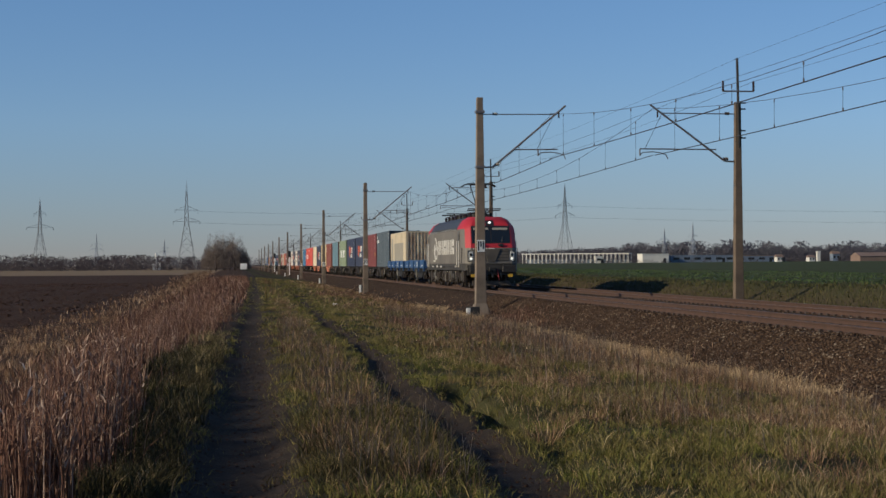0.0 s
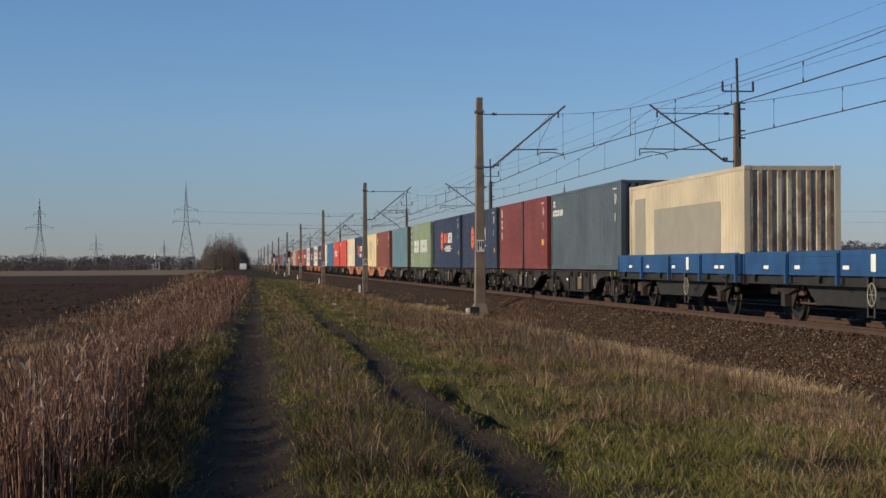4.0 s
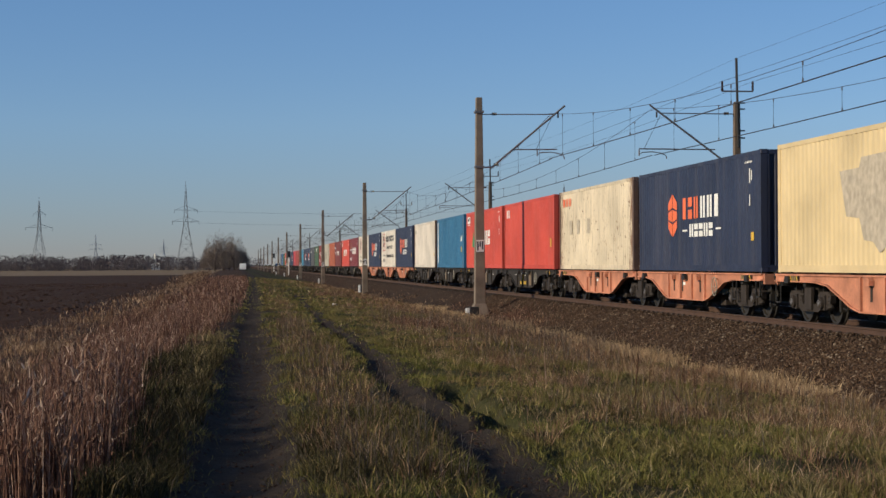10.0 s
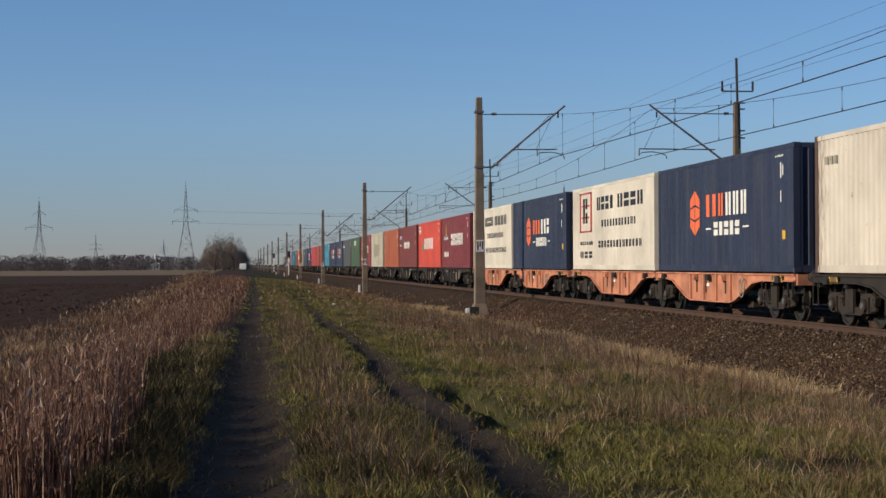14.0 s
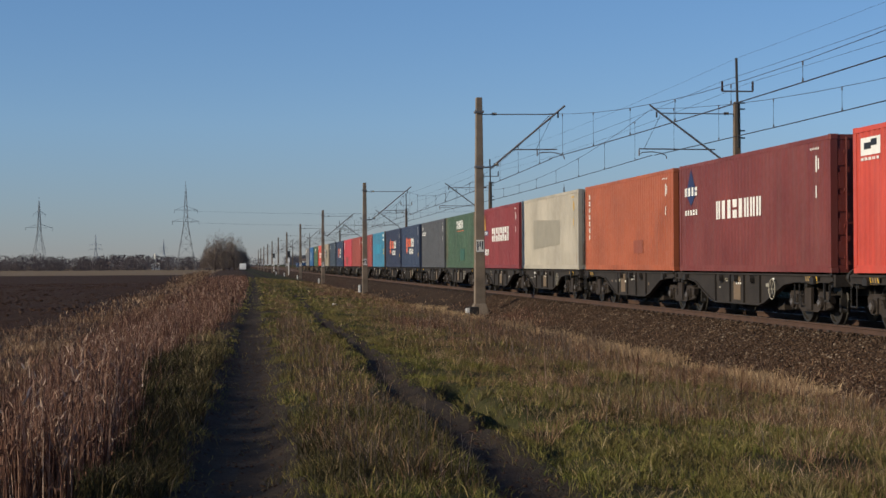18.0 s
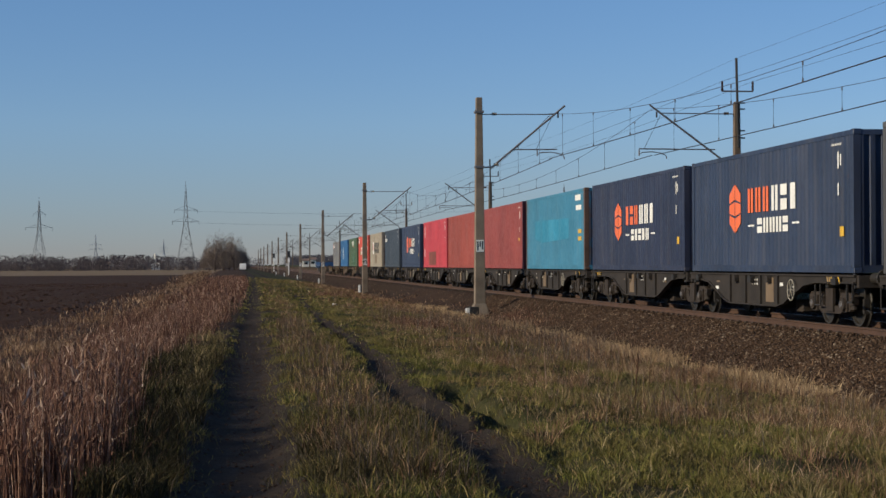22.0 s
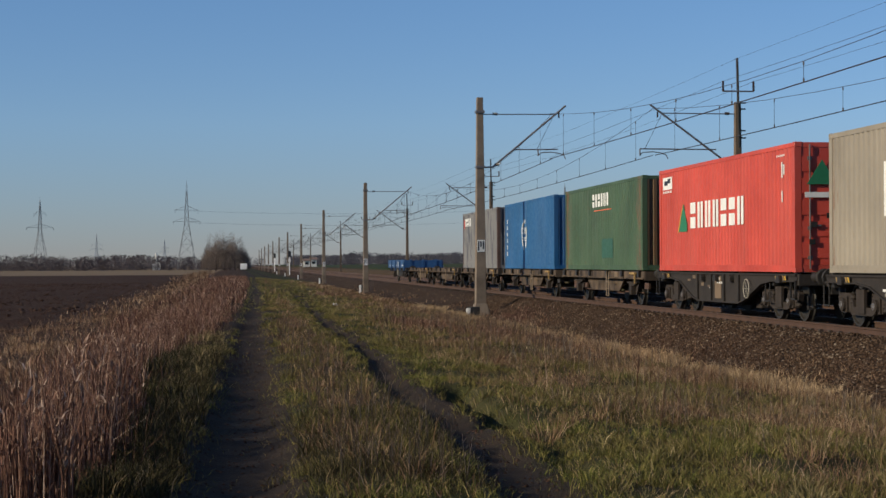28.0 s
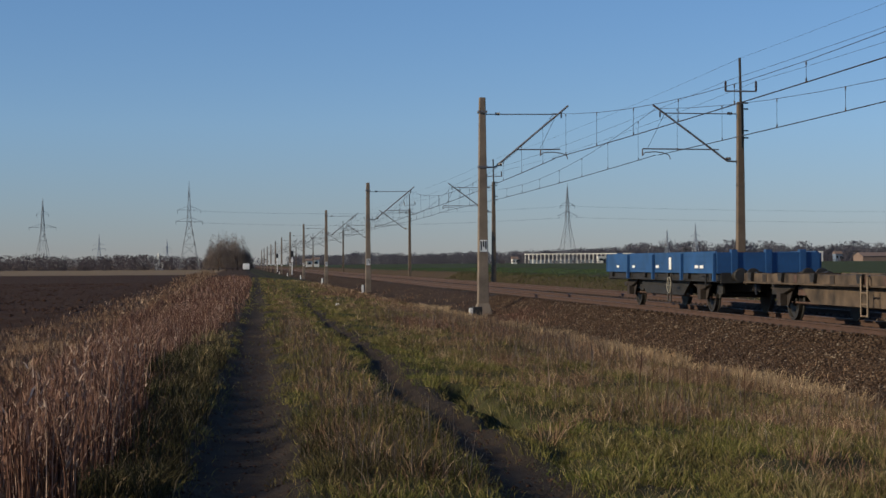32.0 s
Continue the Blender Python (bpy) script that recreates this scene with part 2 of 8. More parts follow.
# the lane: its middle, and the second rut beside it with its half width
LANE = [(0, -0.05), (13, -0.02), (21, 0.12), (28, 0.25), (41, 0.36), (59, 0.63), (88, 1.07), (130, 1.55), (204, 2.35), (300, 2.6), (488, 2.7)]
LANE_HALF = [(13, 0.41), (30, 0.40), (60, 0.30), (130, 0.24), (300, 0.2)]
RUT = [(13, 2.25), (19, 2.23), (22, 1.99), (26, 2.02), (30, 2.2), (38, 2.2), (46, 2.1), (84, 2.12)]
RUT_HALF = [(13, 0.33), (16, 0.27), (19, 0.21), (22, 0.17), (26, 0.19), (30, 0.22), (36, 0.16), (60, 0.14), (90, 0.09)]


def table(v, pts):
    return np.interp(v, [p[0] for p in pts], [p[1] for p in pts])


def vnoise(x, y, seed):
    """Smooth lattice noise between -1 and 1."""
    x, y = np.asarray(x, float), np.asarray(y, float)
    i, j = np.floor(x), np.floor(y)
    u, v = x - i, y - j
    u, v = u * u * (3 - 2 * u), v * v * (3 - 2 * v)

    def h(a, b):
        q = np.sin(a * 127.1 + b * 311.7 + seed * 74.7) * 43758.5453
        return q - np.floor(q)
    return 2 * ((h(i, j) * (1 - u) + h(i + 1, j) * u) * (1 - v) + (h(i, j + 1) * (1 - u) + h(i + 1, j + 1) * u) * v) - 1


def drift(y):
    """The lane's middle swings to the right with distance."""
    return table(y, LANE)


def in_ruts(x, y, edge=0.0):
    """1 in the two wheel ruts, falling to 0 over the grass."""
    u = np.asarray(x) - drift(y)
    a = np.exp(-(u / (table(y, LANE_HALF) + edge)) ** 4)
    b = np.exp(-((u - table(y, RUT)) / (table(y, RUT_HALF) + edge)) ** 4) * np.clip((110 - np.asarray(y)) / 50, 0, 1)
    return np.maximum(a, b)


def washout(x, y):
    """A crumbled gully along the second rut's outer edge."""
    line = 2.86 + 0.05 * np.sin(y * 1.7) + 0.04 * np.sin(y * 4.1)
    deep = np.clip((y - 16.9) / 1.0, 0, 1) * np.clip((23.9 - y) / 1.2, 0, 1) + 0.28 * np.clip((y - 13.2) / 0.8, 0, 1) * np.clip((16.9 - y) / 0.6, 0, 1)
    return deep * np.exp(-((x - line) / 0.16) ** 2)


def ground_z(x, y):
    x, y = np.asarray(x, float), np.asarray(y, float)
    near = np.where(y < 160, 1.0, 0.3)
    z = table(x, PROFILE)
    z = z - np.interp(y, [35, 60], [0.105, 0.05]) * in_ruts(x, y) - 0.40 * washout(x, y)
    lane = np.where(x < 9.5, near, 0.0)
    z = z + lane * (0.06 * vnoise(x * 0.9, y * 0.5, 0) + 0.025 * vnoise(x * 2.6, y * 1.9, 4))
    hump = lane * np.clip((x - drift(y) - 2.7) / 0.6, 0, 1) * np.where(y < 70, 1.0, 0.3)
    z = z + hump * (0.055 * np.abs(vnoise(x * 1.7, y * 1.2, 5)) + 0.035 * vnoise(x * 3.1, y * 2.3, 6))
    field = np.where(x < -5, near, 0.0)
    z = z + field * (0.07 * vnoise(x * 0.8, y * 0.45, 9) + 0.03 * vnoise(x * 3.3, y * 2.7, 3))
    return z + np.where(x > 24, 0.10 * vnoise(x * 0.4, y * 0.16, 7), 0)


def spread(a, b, step0, grow):
    out, x, s = [a], a, step0
    while x < b:
        x += s
        s *= grow
        out.append(min(x, b))
    return out


def ground_material():
    m, nt, b = base("field_and_verge_soil", 0.95)
    b.inputs["Specular IOR Level"].default_value = 0.08
    tc = nt.nodes.new("ShaderNodeTexCoord")
    sp = nt.nodes.new("ShaderNodeSeparateXYZ")
    nt.links.new(tc.outputs["Object"], sp.inputs[0])
    v = tc.outputs["Object"]
    wob = noise_of(nt, v, 0.7, 5, 0.6)

    def math_node(op, a, c):
        n = nt.nodes.new("ShaderNodeMath")
        n.operation = op
        for s, q in zip(n.inputs, (a, c)):
            if isinstance(q, (int, float)):
                s.default_value = q
            else:
                nt.links.new(q, s)
        return n.outputs[0]
    # the lane's swing with distance, as a share of 3 m over 500 m
    mr = nt.nodes.new("ShaderNodeMapRange")
    for k, q in ((1, 0), (2, 500), (3, 0), (4, 1)):
        mr.inputs[k].default_value = q
    nt.links.new(sp.outputs["Y"], mr.inputs[0])
    swing = ramp(nt, mr.outputs[0], [(a / 500, ((b_ + 0.05) / 3,) * 3) for a, b_ in LANE])
    x = math_node("SUBTRACT", sp.outputs["X"], math_node("MULTIPLY", swing, 3.0))
    x = math_node("ADD", x, math_node("MULTIPLY", math_node("SUBTRACT", wob, 0.5), 0.5))
    u = nt.nodes.new("ShaderNodeMapRange")
    for k, q in ((1, -10), (2, 30), (3, 0), (4, 1)):
        u.inputs[k].default_value = q
    nt.links.new(x, u.inputs[0])

    def at(q):
        return (q + 10) / 40
    plough, litter, dirt = (0.050, 0.0240, 0.0135), (0.060, 0.035, 0.022), (0.035, 0.027, 0.022)
    grass, dry, bank, crop = (0.052, 0.054, 0.018), (0.08, 0.055, 0.032), (0.052, 0.055, 0.022), (0.048, 0.072, 0.026)
    col = ramp(nt, u.outputs[0], [(at(-6.0), plough), (at(-4.6), litter), (at(-0.75), litter), (at(-0.45), dirt), (at(0.45), dirt), (at(0.75), grass), (at(1.65), grass), (at(1.95), dirt),
                                  (at(2.45), dirt), (at(2.75), grass), (at(6.0), grass), (at(8.4), dry), (at(21.6), dry), (at(23.3), bank), (at(24.9), bank), (at(25.5), crop)])
    patches = noise_of(nt, v, 1.6, 6, 0.7)
    col = mix(nt, ramp(nt, patches, [(0.42, (0, 0, 0)), (0.62, (0.75, 0.75, 0.75))]), col, mix(nt, 0.65, col, (0.085, 0.06, 0.042)))
    fine = noise_of(nt, v, 14, 5, 0.7)
    col = mix(nt, ramp(nt, fine, [(0.35, (0.55, 0.55, 0.55)), (0.6, (0, 0, 0))]), col, mix(nt, 0.7, col, (0.02, 0.016, 0.012)))
    broad = noise_of(nt, v, 0.02, 4, 0.6)
    col = mix(nt, ramp(nt, broad, [(0.35, (0, 0, 0)), (0.7, (0.35, 0.35, 0.35))]), col, mix(nt, 0.4, col, (0.06, 0.05, 0.035)))
    far = nt.nodes.new("ShaderNodeMapRange")
    for k, q in ((1, 335), (2, 350), (3, 0), (4, 1)):
        far.inputs[k].default_value = q
    nt.links.new(sp.outputs["Y"], far.inputs[0])
    left = nt.nodes.new("ShaderNodeMapRange")
    for k, q in ((1, -5.5), (2, -3.5), (3, 1), (4, 0)):
        left.inputs[k].default_value = q
    nt.links.new(sp.outputs["X"], left.inputs[0])
    col = mix(nt, math_node("MULTIPLY", far.outputs[0], left.outputs[0]), col, mix(nt, wob, (0.17, 0.125, 0.078), (0.24, 0.18, 0.115)))
    nt.links.new(col, b.inputs["Base Color"])
    bumped(nt, b, noise_of(nt, v, 9, 6, 0.7), 0.9, 0.05)
    return m


def build_ground():
    xs = [-v for v in spread(8, 3000, 0.5, 1.16)][::-1] + list(np.arange(-7.8, -1.2, 0.2)) + list(np.arange(-1.2, 3.8, 0.11)) + list(np.arange(3.8, 10.6, 0.2)) + list(np.arange(10.6, 26.4, 0.4)) + spread(26.5, 3000, 0.8, 1.16)
    ys = [-v for v in spread(0, 400, 4, 1.3)][::-1] + list(np.arange(1.0, 9, 1.0)) + list(np.arange(9, 32, 0.22)) + list(np.arange(32, 60, 0.35)) + spread(60, 4000, 0.4, 1.035)
    nx = len(xs)
    X, Y = np.meshgrid(xs, ys)
    verts = np.stack([X, Y, ground_z(X, Y)], -1).reshape(-1, 3).tolist()
    faces = [(j * nx + i, j * nx + i + 1, (j + 1) * nx + i + 1, (j + 1) * nx + i) for j in range(len(ys) - 1) for i in range(nx - 1)]
    return raw_mesh("ground", verts, faces, ground_material(), "flat farmland with a rutted dirt lane, weedy verge and fields", "ground", "structure", True)


build_ground()

# ---- ballast bed and two tracks ----
BALLAST = None


def ballast_material():
    m, nt, b = base("brown_rail_ballast", 0.95)
    b.inputs["Specular IOR Level"].default_value = 0.12
    v = coords(nt)
    vor = nt.nodes.new("ShaderNodeTexVoronoi")
    vor.inputs["Scale"].default_value = 17
    nt.links.new(v, vor.inputs["Vector"])
    sep = nt.nodes.new("ShaderNodeSeparateColor")
    nt.links.new(vor.outputs["Color"], sep.inputs[0])
    col = ramp(nt, sep.outputs[0], [(0.0, (0.019, 0.0112, 0.0070)), (0.5, (0.036, 0.0220, 0.0138)), (0.9, (0.053, 0.034, 0.022)), (1.0, (0.13, 0.105, 0.08))])
    big = noise_of(nt, v, 0.6, 4)
    col = mix(nt, ramp(nt, big, [(0.35, (0, 0, 0)), (0.7, (0.5, 0.5, 0.5))]), col, (0.046, 0.029, 0.020))
    nt.links.new(col, b.inputs["Base Color"])
    bumped(nt, b, vor.outputs["Distance"], 0.9, 0.05)
    return m


BALLAST = ballast_material()
BED = [(9.2, -1.16), (9.7, -1.04), (10.4, -0.90), (11.0, -0.72), (11.9, -0.27), (12.12, -0.175), (13.5, -0.19), (14.8, -0.18), (15.5, -0.24), (16.1, -0.19), (18.9, -0.19), (19.3, -0.22), (20.9, -0.62)]


def bed_z(x, y):
    ragged = max(0.0, min(1.0, (11.6 - x) / 1.2))
    x += ragged * (0.34 * noise.noise((y * 0.22, 0, 8)) + 0.22 * noise.noise((y * 0.75, 3, 8)))
    return lerp(x, BED) + 0.05 * noise.noise((x * 1.4, y * 0.9, 2)) + 0.03 * noise.noise((x * 4, y * 4, 5)) * (1 if y < 110 else 0)


def build_bed():
    xs = list(np.arange(9.22, 12.3, 0.16)) + [12.5, 13.5, 14.5, 15.0, 15.5, 16.0, 17.5, 18.9, 19.3, 20.1, 20.9]
    ys = [-v for v in spread(0, 300, 3, 1.3)][::-1] + list(np.arange(1.0, 20, 1.0)) + list(np.arange(20, 90, 0.25)) + spread(90, 3000, 0.5, 1.06)
    nx = len(xs)
    verts = [(x, y, bed_z(x, y)) for y in ys for x in xs]
    faces = [(j * nx + i, j * nx + i + 1, (j + 1) * nx + i + 1, (j + 1) * nx + i) for j in range(len(ys) - 1) for i in range(nx - 1)]
    return raw_mesh("ballast_bed", verts, faces, BALLAST, "brown crushed-stone ballast bed under two railway tracks", "ballast", "structure", True)


build_bed()
RAIL_OUT = [(-0.075, -0.172), (0.075, -0.172), (0.075, -0.16), (0.012, -0.135), (0.010, -0.05), (0.036, -0.038), (0.036, -0.004), (-0.036, -0.004), (-0.036, -0.038), (-0.010, -0.05), (-0.012, -0.135), (-0.075, -0.16)]


def rail_mesh(length0, length1):
    bm = bmesh.new()
    slab(bm, RAIL_OUT, length0, length1, "y")
    return done(bm)


def build_track(cx, label):
    tr = thing("railway_track", cx, 0, 0, label, "railway track", kind="structure")
    for sx in (-1, 1):
        r = piece("rail", shared("rail", lambda: rail_mesh(-300, 2600)), RAIL_SIDE, tr, "rust-brown steel rail", (sx * GAUGE / 2, 0, 0))
        part("rail_head", boxes((-0.034, 0.034, -300, 2600, -0.004, 0.0)), RAIL_TOP, r, "polished running surface of the rail")
    return tr


TRACKS = [build_track(TRACK1, "railway track with rusty rails on dirty concrete sleepers"), build_track(TRACK2, "second railway track with rusty rails and shiny heads")]


# ---- catenary masts ----
def tapered_post(bm, w0, d0, w1, d1, z0, z1):
    c = [[bm.verts.new((sx * w / 2, sy * d / 2, z)) for sx, sy in ((-1, -1), (1, -1), (1, 1), (-1, 1))] for w, d, z in ((w0, d0, z0), (w1, d1, z1))]
    for k in range(4):
        bm.faces.new((c[0][k], c[0][(k + 1) % 4], c[1][(k + 1) % 4], c[1][k]))
    bm.faces.new(c[0][::-1])
    bm.faces.new(c[1])


def cantilever(root, s, off, tip, tie, reg, reach0, reach1, drop=2.62):
    """Tube bracket over the track; s = +1 reaches to the right, -1 to the left. tip, tie, reg: heights; reach: ends of the registration tube; drop: the bracket's rise."""
    bm = bmesh.new()
    rod(bm, (s * 0.18, 0, tip - drop - 0.02), (s * 0.55, 0, tip - drop), 0.035)
    rod(bm, (s * 0.55, 0, tip - drop), (s * 3.70, 0, tip), 0.042)
    part("bracket_tube", bm, GALV, root, "grey steel bracket tube", at=off)
    bm = bmesh.new()
    rod(bm, (s * 0.12, 0, tie - 0.02), (s * 3.25, 0, tie), 0.022)
    part("tie_rod", bm, GALV, root, at=off)
    for z, x in ((tip - drop, 0.62), (tie - 0.1, 0.55)):
        bm = bmesh.new()
        lathe(bm, [(0, 0.03), (0.02, 0.075), (0.06, 0.04), (0.1, 0.075), (0.14, 0.04), (0.18, 0.075), (0.22, 0.03)], "x", 10, (s * x, 0, z + 0.10))
        part("insulator", bm, INSUL, root, "brown ribbed insulator", at=off)
    bm = bmesh.new()
    rod(bm, (s * reach0, 0, reg), (s * reach1, 0, reg + 0.02), 0.026)
    part("registration_tube", bm, GALV, root, at=off)
    e = reach1 if reach1 > 4 else reach1 - 0.85
    d = -1 if reach1 > 4 else 1
    bm = bmesh.new()
    rod(bm, (s * e, 0, reg), (s * e, 0, reg - 0.27), 0.03)
    part("drop_bracket", bm, GALV, root, at=off)
    bm = bmesh.new()
    path = [(0, -0.24), (0.12, -0.13), (0.55, -0.10), (0.9, -0.15), (1.12, -0.24), (1.18, -0.40)]
    for a, b_ in zip(path, path[1:]):
        rod(bm, (s * (e + d * a[0]), 0, reg + a[1]), (s * (e + d * b_[0]), 0, reg + b_[1]), 0.02, seg=6)
    part("steady_arm", bm, GALV, root, at=off)
    bm = bmesh.new()
    rod(bm, (s * 3.2, 0, tie), (s * (reach1 - 0.9 if reach1 < 4 else 3.95), 0, reg), 0.009, seg=5)
    part("stay_wire", bm, WIRE, root, at=off)
    bm = bmesh.new()
    rod(bm, (s * 3.4, 0, tip - 0.28), (s * 3.4, 0, tip - 0.52), 0.035, seg=6)
    part("wire_clamp", bm, GREASE, root, at=off)


def near_mast(y):
    m = thing("catenary_mast", NEAR_X, y, -0.62, "tall tapered concrete catenary mast with a steel bracket arm", "catenary mast", "masts along the line")
    off = Matrix.Translation((0, 0, 0.62))
    bm = bmesh.new()
    tapered_post(bm, 0.46, 0.46, 0.26, 0.26, -0.2, 8.98)
    part("shaft", bm, CONCRETE, m, "grey-brown concrete shaft", bevel=0.02)
    bm = bmesh.new()
    tapered_post(bm, 0.92, 0.92, 0.52, 0.52, -0.6, 0.26)
    part("foundation", bm, CONCRETE, m, "pale concrete footing", bevel=0.03)
    part("number_plate", boxes((-0.16, 0.16, -0.225, -0.215, 2.45, 2.95)), WHITE, m, "white plate with dark marks")
    part("plate_mark", boxes(*[(x, x + 0.055, -0.23, -0.226, 2.5 + dz, 2.9) for x, dz in ((-0.13, 0), (-0.03, 0.16), (0.07, 0.06))]), BLACK, m)
    for z in (5.42 + 0.62, 7.75 + 0.62):
        part("clamp_band", boxes((-0.19, 0.19, -0.19, 0.19, z - 0.05, z + 0.05)), GALV, m)
    cantilever(m, 1, off, 8.04, 7.67, 6.16, 1.42, 3.35)
    return m


def far_mast(y):
    m = thing("catenary_mast", FAR_X, y, -0.5, "concrete catenary mast with a steel top pole and crossarm", "catenary mast", "masts along the line")
    off = Matrix.Translation((0, 0, 0.5))
    bm = bmesh.new()
    tapered_post(bm, 0.38, 0.38, 0.24, 0.24, -0.3, 8.5)
    part("shaft", bm, MAST_BROWN, m, "grey-brown concrete shaft", bevel=0.02)
    bm = bmesh.new()
    rod(bm, (0.02, -0.16, 6.6), (-0.04, -0.13, 10.32), 0.055)
    part("top_pole", bm, GREASE, m, "dark steel top pole")
    part("crossarm", boxes((-0.68, 0.66, -0.2, -0.14, 8.90, 8.96)), GALV, m)
    for x in (-0.66, 0.64):
        bm = bmesh.new()
        lathe(bm, [(0, 0.04), (0.05, 0.055), (0.12, 0.04), (0.18, 0.06), (0.25, 0.04), (0.32, 0.055), (0.42, 0.03)], "z", 10, (x, -0.17, 8.94))
        part("insulator", bm, INSUL, m, "brown ribbed insulator")
    for z in (8.2, 8.45, 7.3, 7.0):
        bm = bmesh.new()
        rod(bm, (0.1, -0.1, z), (0.32, -0.1, z), 0.03, seg=6)
        part("bracket_stub", bm, GREASE, m)
    cantilever(m, -1, off, 7.86, 7.52, 6.02, 0.92, 4.15, 2.32)
    return m


NEAR0 = near_mast(NEAR_POLES[2])


def settle(y):
    """The line of masts drops a little past the second one."""
    return lerp(y, [(-100, 0), (72.2, 0), (136.2, -0.58), (200, -0.75), (800, -0.85)])


for y in NEAR_POLES[:2] + NEAR_POLES[3:]:
    copy_thing(NEAR0, pose(NEAR_X + (0.1 if y > 500 else 0), y, -0.62 + settle(y)))
FAR0 = far_mast(FAR_POLES[2])
for y in FAR_POLES[:2] + FAR_POLES[3:]:
    copy_thing(FAR0, pose(FAR_X, y, -0.5))


# ---- overhead wires ----
def wire(bm, p, q, sag, r, n=14):
    pts = []
    for k in range(n + 1):
        u = k / n
        v = Vector(p).lerp(Vector(q), u)
        v.z -= 4 * sag * u * (1 - u)
        pts.append(v)
    rings = [[bm.verts.new(v + Vector((r * math.cos(q * 1.2566), 0, r * math.sin(q * 1.2566)))) for q in range(5)] for v in pts]
    if abs(q_dir(p, q)) > 0.7:
        for ring, v in zip(rings, pts):
            for k, w in enumerate(ring):
                w.co = v + Vector((0, r * math.cos(k * 1.2566), r * math.sin(k * 1.2566)))
    for A, B in zip(rings, rings[1:]):
        for k in range(5):
            bm.faces.new((A[k], A[(k + 1) % 5], B[(k + 1) % 5], B[k]))
    return pts


def q_dir(p, q):
    return (Vector(q) - Vector(p)).normalized().x


def overhead(x, poles, label, s):
    root = thing("overhead_line", x, 0, 0, label, "overhead wire")
    for i, (a, b_) in enumerate(zip(poles, poles[1:])):
        st = 0.15 * (1 if i % 2 else -1) + s * 0.05
        far = a > 250
        bm = bmesh.new()
        za, zb = (settle(a), settle(b_)) if s > 0 else (0, 0)
        wire(bm, (st, a, 7.70 + za), (-st, b_, 7.70 + zb), 1.55, 0.0088 if not far else 0.014)
        part("messenger_wire", bm, WIRE, root)
        bm = bmesh.new()
        wire(bm, (st, a, 5.78 + za), (-st, b_, 5.78 + zb), 0.14, 0.017 if not far else 0.018, 8)
        part("contact_wire", bm, WIRE, root)
        if a < 260:
            n = 11
            for k in range(n):
                u = (k + 0.5) / n
                xx, yy = st * (1 - 2 * u), a + (b_ - a) * u
                bm = bmesh.new()
                zo = za + (zb - za) * u
                zc = zo + 5.78 - 4 * 0.14 * u * (1 - u)
                rod(bm, (xx, yy, zc), (xx, yy, zo + 7.70 - 4 * 1.55 * u * (1 - u)), 0.0072, seg=4, caps=False)
                rod(bm, (xx, yy, zo + 7.60 - 4 * 1.55 * u * (1 - u)), (xx, yy, zo + 7.70 - 4 * 1.55 * u * (1 - u)), 0.02, seg=5)
                rod(bm, (xx, yy, zc), (xx, yy, zc + 0.1), 0.022, seg=5)
                part("dropper_wire", bm, WIRE, root)


overhead(TRACK1 + 0.05, NEAR_POLES, "messenger and contact wire with droppers over the track", 1)
overhead(TRACK2 - 0.1, FAR_POLES, "messenger and contact wire with droppers over the second track", -1)
feeder = thing("feeder_line", FAR_X, 0, 0, "thin feeder wires along the mast tops", "overhead wire")
for i, (a, b_) in enumerate(zip(FAR_POLES, FAR_POLES[1:])):
    for x_, dy_, z_, sg_, r_ in ((-0.66, -0.17, 8.84, 0.22, 0.0075), (0.64, -0.17, 8.84, 0.3, 0.0065), (-0.04, -0.13, 9.8, 0.2, 0.005)):
        bm = bmesh.new()
        wire(bm, (x_, a + dy_, z_), (x_, b_ + dy_, z_), sg_, r_)
        part("wire", bm, WIRE, feeder)


# ---- shipping containers ----
HALF, WID = 6.096, 1.219


def corrugation(length, z0, z1, period, depth, along_y=True, out=0.0, flat=0.26):
    """A trapezoid-ribbed sheet; out is the outer plane, ribs go inwards."""
    n = max(2, int(round(length / period)))
    p = length / n
    line = []
    for k in range(n):
        y = -length / 2 + k * p
        line += [(y, 0), (y + flat * p, 0), (y + 0.5 * p, depth), (y + (0.5 + flat) * p, depth)]
    line.append((length / 2, 0))
    bm = bmesh.new()
    cols = []
    for y, d in line:
        cols.append([bm.verts.new((out + d, y, z) if along_y else (y, out + d, z)) for z in (z0, z1)])
    for a, b_ in zip(cols, cols[1:]):
        bm.faces.new((a[0], b_[0], b_[1], a[1]))
    return bm


